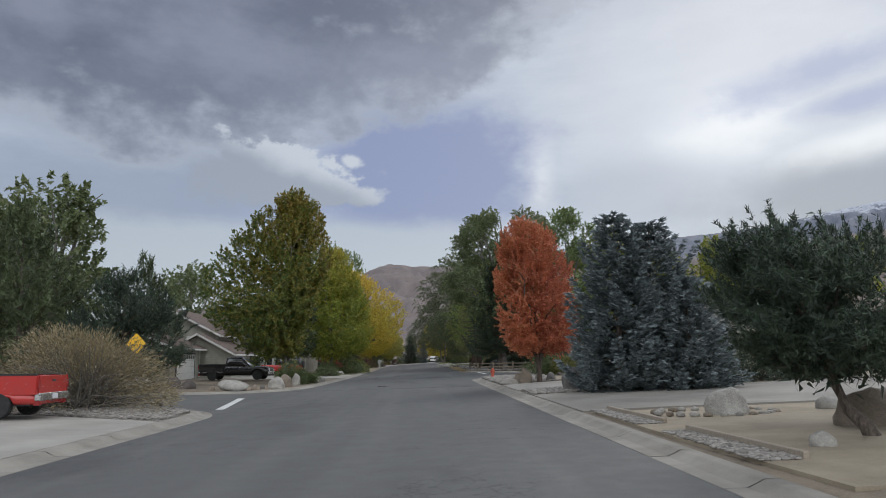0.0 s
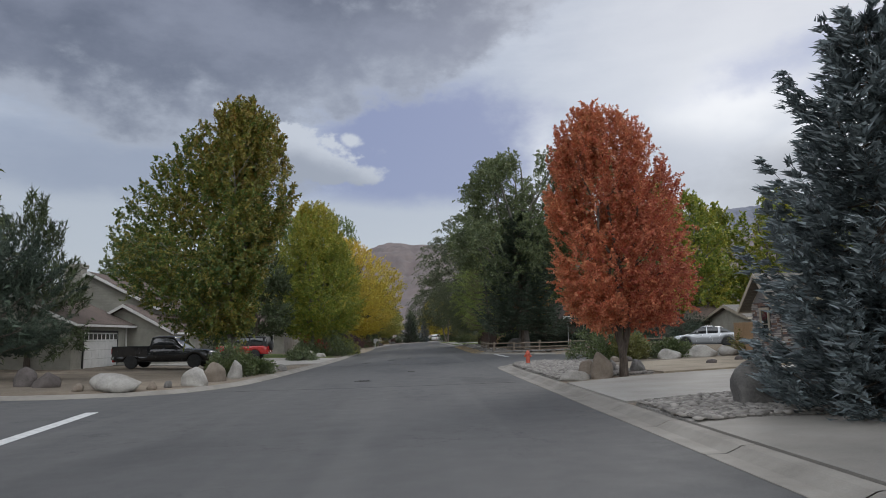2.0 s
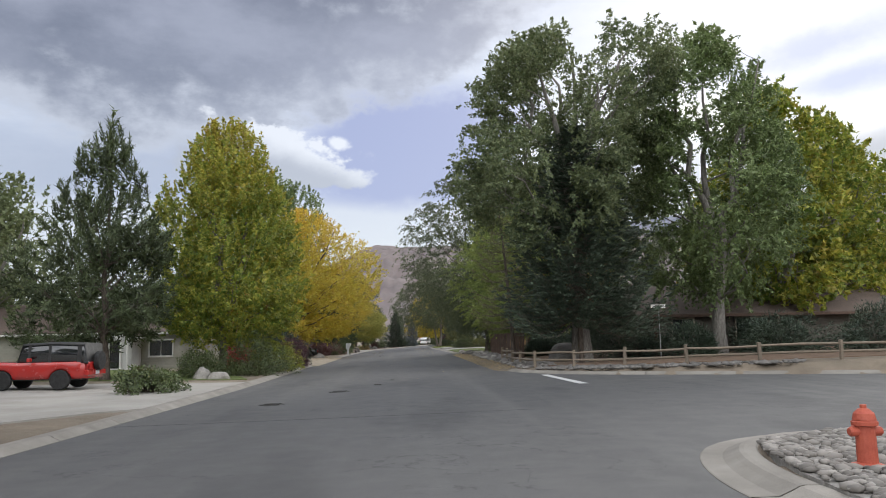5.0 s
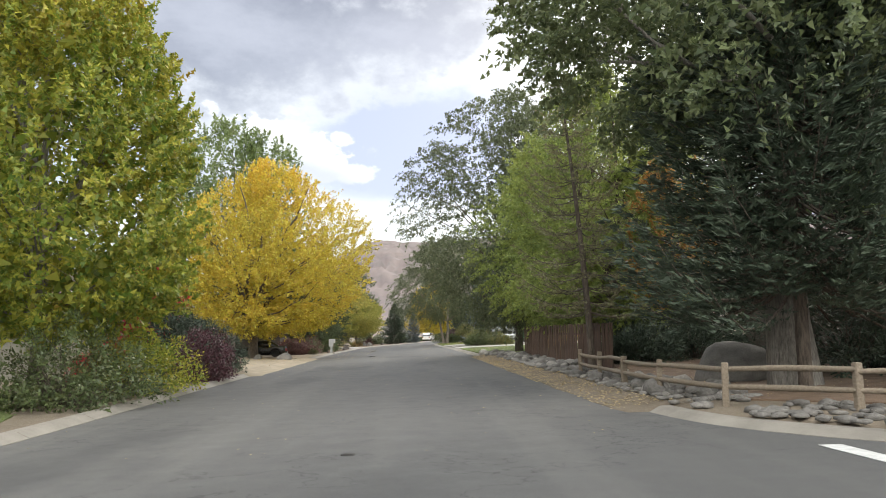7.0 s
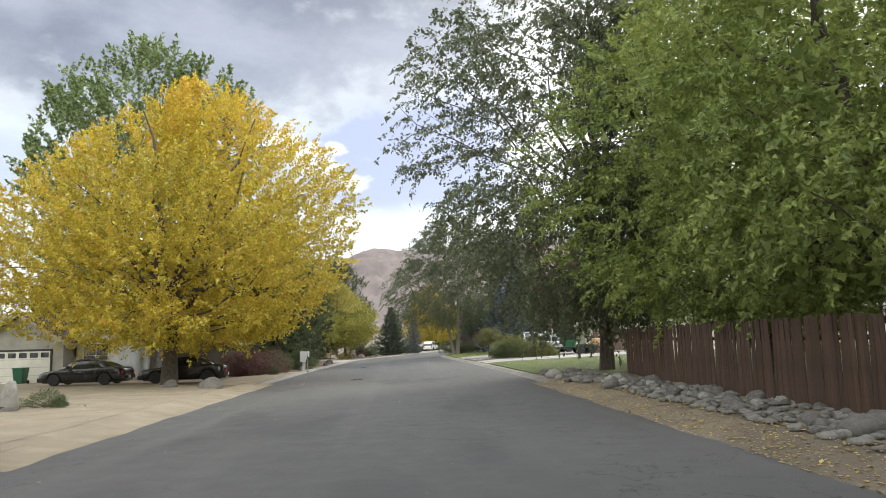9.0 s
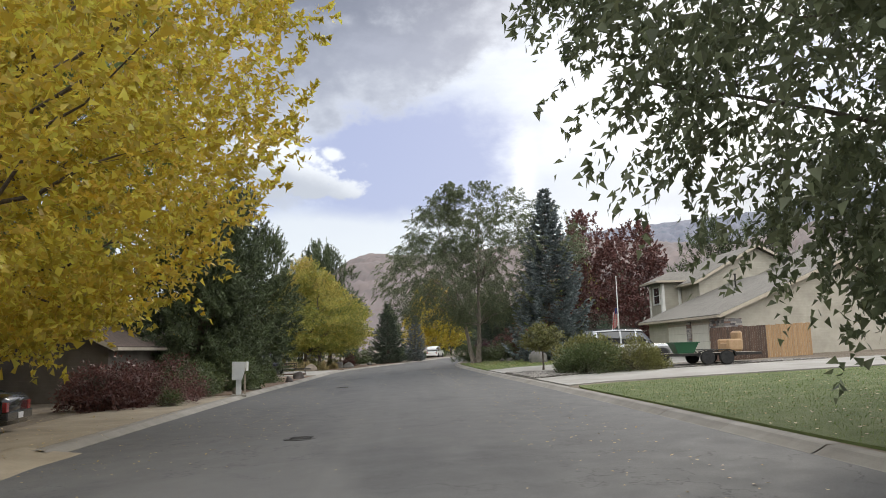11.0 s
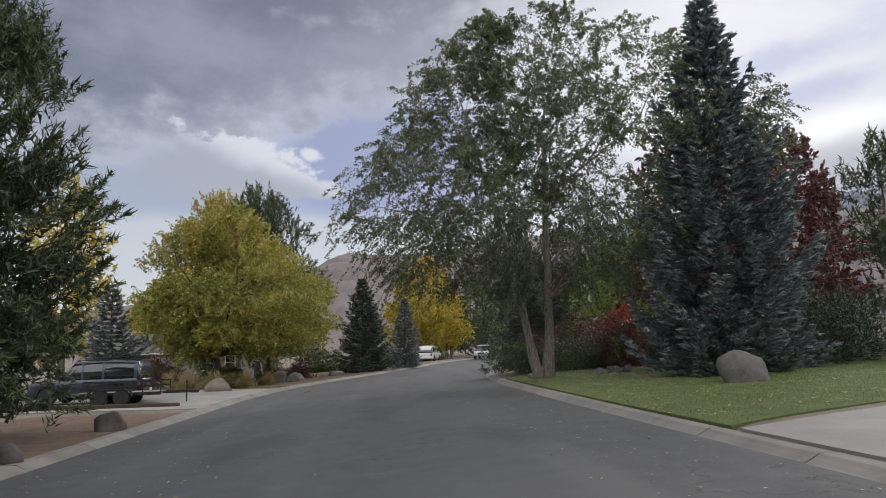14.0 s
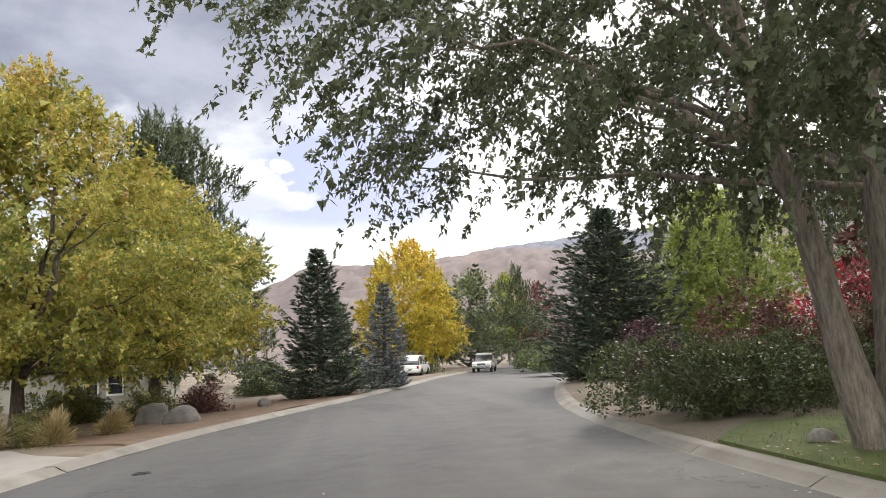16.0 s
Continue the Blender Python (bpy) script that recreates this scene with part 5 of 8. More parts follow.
STONE_DARK = mottled("dark lava stone", (0.05, 0.042, 0.038), (0.13, 0.11, 0.10), 3.0, 0.9, 0.6, 26, 0.02)
WOOD_GREY = mottled("weathered grey timber", (0.20, 0.165, 0.125), (0.40, 0.34, 0.27), 3.0, 0.85, 0.4, 20, 0.006, (1, 8, 8), each=0.3)
WOOD_BROWN = mottled("stained brown boards", (0.05, 0.03, 0.021), (0.13, 0.075, 0.05), 3.0, 0.8, 0.4, 20, 0.006, (8, 8, 1), each=0.5)
WOOD_RAIL = mottled("old split-rail timber", (0.12, 0.095, 0.07), (0.27, 0.22, 0.165), 3.0, 0.85, 0.4, 20, 0.006, (1, 8, 8), each=0.3)
WOOD_NEW = mottled("honey-coloured cedar boards", (0.30, 0.18, 0.09), (0.46, 0.30, 0.16), 3.0, 0.8, 0.4, 20, 0.006, (8, 8, 1), each=0.3)


def patch(name, outline, material, label, category, lift=0.03, kind="structure"):
    """A slab or bed laid on the yard: outline of (x, y), closed, following the ground, with a side all round."""
    p = np.array(outline, float)
    # close grid inside the outline
    fine = []
    for a, b in zip(p, np.roll(p, -1, 0)):
        n = max(2, int(np.hypot(*(b - a)) / 1.0))
        fine += [a + (b - a) * i / n for i in range(n)]
    # nothing laid over the kerb: edges on it are drawn back behind it
    for k, (x, y) in enumerate(fine):
        for _ in range(3):
            d = float(off_street(x, y))
            reach = 0.735 if category == "driveway" else 0.77
            if d < reach - 0.01 or (category == "driveway" and 0.745 < d < 1.5):
                gx, gy = float(off_street(x + 0.05, y)) - d, float(off_street(x, y + 0.05)) - d
                s = math.hypot(gx, gy) or 1
                x, y = x + gx / s * (reach - d), y + gy / s * (reach - d)
        fine[k] = np.array((x, y))
    bm = bmesh.new()
    ring = [bm.verts.new((x, y, on(x, y) + lift)) for x, y in fine]
    face = bm.faces.new(ring)
    if face.normal.z < 0:
        face.normal_flip()
    bmesh.ops.triangulate(bm, faces=[face])
    bmesh.ops.subdivide_edges(bm, edges=[e for e in bm.edges if e.calc_length() > 2.0], cuts=2, use_grid_fill=True)
    bmesh.ops.triangulate(bm, faces=bm.faces)
    for v in bm.verts:
        v.co.z = on(v.co.x, v.co.y) + lift
        if off_street(v.co.x, v.co.y) < 0.85:
            v.co.z += 0.02 - lift
    edge = [e for e in bm.edges if len(e.link_faces) == 1]
    ret = bmesh.ops.extrude_edge_only(bm, edges=edge)
    for v in [g for g in ret["geom"] if isinstance(g, bmesh.types.BMVert)]:
        v.co.z -= lift + 0.15
    ob = new(name, bm_mesh(name, bm, material))
    return tagged(ob, label, category, kind=kind)


def inside(poly, x, y):
    res = np.zeros(np.shape(x), bool)
    for (ax, ay), (bx, by) in zip(poly, poly[1:] + poly[:1]):
        c = (ay > y) != (by > y)
        res ^= c & (x < ax + (y - ay) * (bx - ax) / ((by - ay) or 1e-9))
    return res


def scatter(poly, n, seed):
    rng = np.random.default_rng(seed)
    p = np.array(poly)
    pts = np.empty((0, 2))
    while len(pts) < n:
        q = rng.uniform(p.min(0), p.max(0), (n * 3, 2))
        pts = np.concatenate([pts, q[inside(poly, q[:, 0], q[:, 1])]])
    return pts[:n], rng


COBBLE = leafy("river cobbles", (0.13, 0.118, 0.105), (0.25, 0.23, 0.205), (0.42, 0.39, 0.35), see=0.0, rough=0.85, spread=0.9)


def pebble_arrays():
    bm = bmesh.new()
    bmesh.ops.create_icosphere(bm, subdivisions=1, radius=1)
    v = np.array([q.co for q in bm.verts])
    f = np.array([[q.index for q in face.verts] for face in bm.faces])
    bm.free()
    return v, f


ICO_V, ICO_F = pebble_arrays()


def cobbles(name, poly, n, size, label, seed, material=None, lift=0.03):
    """Many small rounded stones lying on a bed."""
    pts, rng = scatter(poly, n, seed)
    pts = pts[off_street(pts[:, 0], pts[:, 1]) > 0.8]
    n = len(pts)
    s = size * rng.uniform(0.5, 1.5, (n, 1, 1)) * rng.uniform(0.7, 1.3, (n, 1, 3)) * (1.15, 0.85, 0.42)
    v = ICO_V[None] * s * (1 + rng.normal(0, 0.09, (n, len(ICO_V), 1)))
    a = rng.uniform(0, 6.28, n)
    c, w = np.cos(a)[:, None], np.sin(a)[:, None]
    v = np.stack([v[:, :, 0] * c - v[:, :, 1] * w, v[:, :, 0] * w + v[:, :, 1] * c, v[:, :, 2]], -1)
    z = yard_z(pts[:, 0], pts[:, 1]) + lift + size * 0.1
    v += np.c_[pts, z][:, None]
    f = (ICO_F[None] + (np.arange(n) * len(ICO_V))[:, None, None]).reshape(-1, 3)
    me = mesh_of(name, v.reshape(-1, 3), f, material or COBBLE, True, 3, tone=np.repeat(rng.uniform(0, 1, n), len(ICO_V)))
    return tagged(new(name, me), label, "stones", kind="stuff")


def blades(name, poly, n, size, leaf, label, seed, lift=0.03, lean=0.5, category="grass", wide=0.16):
    pts, rng = scatter(poly, n, seed)
    c = np.c_[pts, yard_z(pts[:, 0], pts[:, 1]) + lift + size * 0.35]
    way = rng.normal(size=(n, 3)) * lean + (0, 0, 1)
    v, f, t = quads(c, way, size * rng.uniform(0.5, 1.4, n), wide, rng, rng.uniform(0, 1, n))
    return tagged(new(name, mesh_of(name, v, f, leaf, tone=t)), label, category, kind="stuff")


def litter(name, x0, x1, y0, y1, n, label, seed, level, size=0.06, leaf=None):
    """Fallen leaves lying nearly flat on a surface whose height is level(x, y)."""
    rng = np.random.default_rng(seed)
    p = np.c_[rng.uniform(x0, x1, n), rng.uniform(y0, y1, n)]
    c = np.c_[p, level(p[:, 0], p[:, 1]) + 0.012]
    way = rng.normal(size=(n, 3)) * (1, 1, 0.12)
    d = way / np.linalg.norm(way, axis=1)[:, None]
    s = np.cross(d, np.array([0, 0, 1.0]))
    s /= np.linalg.norm(s, axis=1)[:, None]
    L = (size * rng.uniform(0.5, 1.4, n))[:, None]
    v = np.stack([c - d * L * 0.5, c + s * L * 0.32 + (0, 0, 0.008), c + d * L * 0.5, c - s * L * 0.32 + (0, 0, 0.004)], 1)
    me = mesh_of(name, v.reshape(-1, 3), np.arange(4 * n).reshape(-1, 4), leaf or FALLEN, tone=np.repeat(rng.uniform(0, 1, n), 4))
    return tagged(new(name, me), label, "leaves", kind="stuff")


def boulder(x, y, w, h, material, label, seed, deep=None, turn=0, name="boulder", detail=3, group="", z=None):
    """A rounded weathered rock, w wide, deep deep and h high, sunk a little into the ground."""
    bm = bmesh.new()
    bmesh.ops.create_icosphere(bm, subdivisions=detail, radius=1)
    deep = deep or w * 0.8
    rng = random.Random(seed)
    planes = []
    for _ in range(11):
        d = Vector((rng.gauss(0, 1), rng.gauss(0, 1), rng.gauss(0.2, 0.8))).normalized()
        planes.append((d, rng.uniform(0.60, 0.92)))
    for v in bm.verts:
        n1 = noise.fractal(v.co * 1.1 + Vector((seed * 3.7, 0, 0)), 0.9, 2.0, 4)
        q = v.co.copy()
        for d, reach in planes:
            out = q.dot(d) - reach
            if out > 0:
                q -= d * out * 0.85
        q *= 1.15 + 0.20 * n1
        q.z = max(q.z, -0.35)
        v.co = Vector((q.x * w / 2, q.y * deep / 2, (q.z + 0.30) * h / 1.28))
    ob = new(name, bm_mesh(name, bm, material, True))
    ob.matrix_basis = pose(x, y, (on(x, y) if z is None else z) - 0.05 * h, 0, 0, turn)
    return tagged(ob, label, "boulder" if w > 0.5 else "rock", group)


# drives, beds and lawns
patch("driveway_1", [(-6.9, 8), (-7.8, 14), (-7.7, 22.3), (-12.4, 24.4), (-30, 26), (-30, 9)], SLAB, "pale concrete drive beside the street", "driveway", 0.05)
BED_1 = [(-7.8, 22.8), (-8.2, 26.8), (-11.0, 29.8), (-16, 30.6), (-16, 25.3), (-12.4, 24.9)]
patch("gravel_bed_1", BED_1, GRAVEL_GROUND, "grey gravel bed at the corner under a dry bush", "gravel", 0.04)
cobbles("gravel", BED_1, 3000, 0.07, "loose grey gravel stones at the corner", 101, lift=0.05)
patch("driveway_2", [(-6.4, 70), (-6.4, 80.5), (-12, 81), (-20, 79), (-26, 70), (-20, 66), (-9.8, 64)], SLAB, "pale concrete drive with a red jeep", "driveway", 0.05)
LAWN_1 = [(-7.6, 83.5), (-8.6, 86.5), (-16, 96), (-30, 100), (-30, 84)]
patch("lawn_1", LAWN_1, LAWN, "green lawn in shade under trees", "lawn", 0.03)
blades("grass", LAWN_1, 16000, 0.06, GRASS_BLADE, "short green grass blades on the lawn", 111)
patch("driveway_3", [(-6.7, 104), (-7.3, 121), (-9, 127), (-14, 135), (-22, 146), (-32, 150), (-32, 128), (-14, 112)], TAN, "broad tan gravel forecourt strewn with leaves", "driveway", 0.04)
patch("path_1", [(-7.7, 130), (-8.1, 149), (-9.3, 149), (-11.5, 141), (-10.5, 131)], TAN, "strip of tan decomposed granite along the kerb", "path", 0.035)
patch("soil_bed_1", [(-8.1, 151.5), (-7.8, 168), (-7.4, 176), (-13, 177), (-17, 160), (-12, 151)], RED_SOIL, "reddish bark litter under pines", "soil", 0.04)
# brown litter bed that also puts the trees' shade into the ground colour
patch("soil_bed_3", [(7.0, 84.5), (9.2, 82.2), (16, 79.4), (24, 76.6), (30, 86), (30, 104), (9.2, 106), (8.6, 98)], RED_SOIL, "brown leaf litter in the shade behind the rail fence", "soil", 0.03)
patch("driveway_4", [(-7.0, 177.5), (-6.6, 189), (-9.5, 193), (-24, 197), (-24, 181), (-12, 179)], SLAB, "pale concrete drive with a trailer on it", "driveway", 0.05)
patch("soil_bed_2", [(-5.9, 192), (-3.2, 203), (0.5, 210), (-3, 214), (-12, 207), (-12, 196)], RED_SOIL, "reddish bark litter round boulders", "soil", 0.04)
patch("driveway_5", [(4.7, 20.8), (4.75, 30.2), (8, 29.5), (22, 34), (26, 36), (26, 27), (14, 20.6)], SLAB_SHADED, "weathered concrete drive", "driveway", 0.05)
patch("driveway_6", [(4.7, 33.9), (4.8, 40.5), (8.4, 42.4), (18.2, 45), (18.2, 36), (10.8, 36)], SLAB, "clean pale concrete drive", "driveway", 0.05)
patch("tan_yard_1", [(4.8, 14), (4.8, 20.2), (14, 20.1), (18, 19), (18, 8), (5, 8.5)], TAN, "tan granite front yard", "soil", 0.035)
patch("tan_yard_2", [(8.6, 43.2), (8.2, 46.5), (9.5, 51), (14, 52.5), (22, 52.5), (24, 46.4), (18, 45.6)], TAN, "raised tan granite bed", "soil", 0.06)
BED_2 = [(4.6, 42.0), (4.5, 54), (5.2, 57.2), (6.6, 57.6), (9.4, 55.4), (8.9, 51), (7.9, 46.4), (8.2, 43.2)]
patch("gravel_bed_2", BED_2, GRAVEL_GROUND, "bed of grey river stones round the red maple", "gravel", 0.04)
cobbles("gravel", BED_2, 5600, 0.08, "rounded grey river stones round the maple", 102, lift=0.05)
BED_3 = [(4.6, 29.9), (4.65, 33.4), (7.4, 34.4), (9.4, 34.6), (9.6, 31.6), (7.5, 30.3)]
patch("gravel_bed_3", BED_3, GRAVEL_GROUND, "bed of grey river stones beside the spruces", "gravel", 0.055)
cobbles("gravel", BED_3, 2600, 0.078, "rounded grey river stones by the drive", 103, lift=0.065)
LAWN_2 = [(6.4, 121), (5.6, 126), (5.3, 140), (5.6, 141.2), (11.5, 141.8), (26, 142), (30, 128), (16, 122), (9, 121)]
patch("lawn_2", LAWN_2, LAWN, "green lawn strewn with fallen leaves", "lawn", 0.03)
blades("grass", LAWN_2, 26000, 0.06, GRASS_BLADE, "short green grass blades on the lawn", 112)
patch("driveway_7", [(4.85, 142), (4.8, 147.3), (9, 148.6), (22, 149.5), (30, 147), (30, 142.4), (11, 142.3)], SLAB, "pale concrete drive to the garage", "driveway", 0.05)
patch("driveway_8", [(4.6, 156), (4.5, 161.0), (9.5, 163), (20, 166), (26, 172), (30, 165), (20, 155.8), (8, 153.5)], SLAB, "pale concrete drive beside the lawn", "driveway", 0.05)
BED_4 = [(4.85, 147.9), (4.75, 155.4), (8, 153.0), (12, 152.4), (18, 151.5), (20, 150), (9, 149.1)]
patch("gravel_bed_4", BED_4, GRAVEL_GROUND, "bed of river stones round a small tree", "gravel", 0.04)
cobbles("gravel", BED_4, 5200, 0.068, "rounded grey river stones round a small tree", 104, lift=0.05)
LAWN_3 = [(4.5, 161.7), (4.5, 183), (6.2, 184.5), (10, 184), (18, 182), (26, 176), (19, 166.6), (9.3, 163.6)]
patch("lawn_3", LAWN_3, LAWN, "green lawn under a big elm", "lawn", 0.03)
blades("grass", LAWN_3, 24000, 0.06, GRASS_BLADE, "short green grass blades on the lawn", 113)
litter("fallen_leaves", 4.6, 14, 163, 182, 2800, "pale fallen leaves on the lawn", 121, lambda x, y: yard_z(x, y) + 0.05, 0.07)
litter("fallen_leaves", 5.6, 16, 122, 141, 1200, "yellow fallen leaves on the lawn", 122, lambda x, y: yard_z(x, y) + 0.05, 0.07)
litter("fallen_leaves", -7.0, -3.4, 128, 172, 700, "yellow fallen leaves along the gutter", 123, road_z, 0.055)
litter("fallen_leaves", 1.5, 4.2, 118, 180, 700, "pale fallen leaves along the gutter", 124, road_z, 0.055)
litter("fallen_leaves", -6.6, 4.6, 80, 200, 420, "scattered fallen leaves on the asphalt", 125, road_z, 0.05)
litter("fallen_leaves", -12, -7.5, 112, 140, 900, "yellow fallen leaves under the ash", 127, lambda x, y: yard_z(x, y) + 0.05, 0.06)
litter("fallen_leaves", 5, 12, 84, 124, 1200, "dry leaf litter beside the fences", 128, lambda x, y: yard_z(x, y) + 0.02, 0.06)
p = along([(5.09, 83.4), (5.0, 87.5), (5.0, 120.8)], 0.6)
wave = np.sin(p[:, 1] * 1.3) * 0.05 + np.sin(p[:, 1] * 3.1) * 0.03
p3 = np.c_[p[:, 0] - 0.06 + wave, p[:, 1], road_z(p[:, 0], p[:, 1])]
p3[0, 2] -= 0.25
p3[-1, 2] -= 0.25
v, f = sweep(p3, [(-0.16, -0.03), (-0.1, 0.012), (0.1, 0.03), (0.5, 0.07), (0.9, 0.14), (1.25, 0.15), (1.3, -0.1)])
tagged(new("verge_1", mesh_of("verge", v, f, SOIL, True)), "sloping verge of tan soil and leaf litter along the street", "verge", kind="structure")
litter("fallen_leaves", 4.75, 6.2, 84.5, 120.5, 4200, "dry yellow leaf litter on the verge", 129, lambda x, y: road_z(x, y) + np.interp(x - 4.95, (-0.16, -0.1, 0.1, 0.5, 0.9, 1.25), (0.0, 0.012, 0.03, 0.07, 0.14, 0.15)) + 0.004, 0.075)

p = along(LEFT_ON, 0.6)
p = p[(p[:, 1] > 103.6) & (p[:, 1] < 132.6) & (p[:, 0] > -9)]
wave = np.sin(p[:, 1] * 1.1) * 0.05 + np.sin(p[:, 1] * 2.7) * 0.03
p3 = np.c_[p[:, 0] + 0.08 + wave, p[:, 1], road_z(p[:, 0], p[:, 1])]
p3[0, 2] -= 0.25
p3[-1, 2] -= 0.25
v, f = sweep(p3, [(-1.35, -0.1), (-1.3, 0.172), (-1.0, 0.165), (-0.5, 0.075), (-0.1, 0.03), (0.1, 0.012), (0.16, -0.03)])
tagged(new("verge_2", mesh_of("verge", v, f, TAN, True)), "tan gravel sloping down to the asphalt's edge", "verge", kind="structure")

# paint, iron and patches on the street
def flat_strip(name, pts, w, material, label, lift=0.008, category="marking"):
    p = along(pts, 0.5)
    p3 = np.c_[p, road_z(p[:, 0], p[:, 1]) + lift]
    v, f = sweep(p3, [(-w / 2, -0.006), (-w / 2, 0), (w / 2, 0), (w / 2, -0.006)])
    return tagged(new(name, mesh_of(name, v, f, material)), label, category, kind="structure")


flat_strip("stop_line_1", [(-7.85, 29.4), (-9.05, 38.0)], 0.32, WHITE_LINE, "worn white stop line across the side street")
flat_strip("stop_line_2", [(6.35, 79.2), (6.55, 72.6)], 0.34, WHITE_LINE, "white stop line across the side street")


SEAM = mottled("sealed asphalt seam", (0.035, 0.035, 0.036), (0.062, 0.061, 0.06), 2.0, 0.7, 0.2, 60)
for k, pts in enumerate(([(-7.6, 44.4), (-3.0, 43.9), (0.5, 43.7), (3.7, 43.8)], [(-6.6, 64.7), (-2.0, 64.5), (3.8, 64.6)])):
    flat_strip("asphalt_seam_%d" % (k + 1), pts, 0.04, SEAM, "thin dark sealed seam in the asphalt", 0.004, "seam")


def manhole(x, y, r, label):
    top = thing("manhole_cover", pose(x, y, float(road_z(x, y)) + 0.001), label, "manhole cover", "street covers")
    part("rim", turned([(r * 1.12, -0.03), (r * 1.12, 0.008), (r * 1.02, 0.010), (r * 1.0, 0.004)], 28), IRON, top)
    cover = part("cover", turned([(r * 0.97, -0.02), (r * 0.97, 0.012), (r * 0.2, 0.015)], 28), IRON, top)
    for k in range(-3, 4):
        part("rib", boxes((-r * 0.68, r * 0.68, k * r * 0.22 - 0.012, k * r * 0.22 + 0.012, 0.008, 0.019)), IRON, cover)
    return top


for x, y, r in ((-2.4, 47.8, 0.34), (-0.5, 54.5, 0.16), (-3.75, 69.2, 0.36), (-2.15, 73.7, 0.36), (-0.9, 77.0, 0.16), (-0.4, 80.0, 0.10), (-3.6, 154.4, 0.34), (-2.7, 131.8, 0.34), (-4.6, 187.0, 0.16)):
    manhole(x, y, r, "round dark iron manhole cover set in the asphalt")

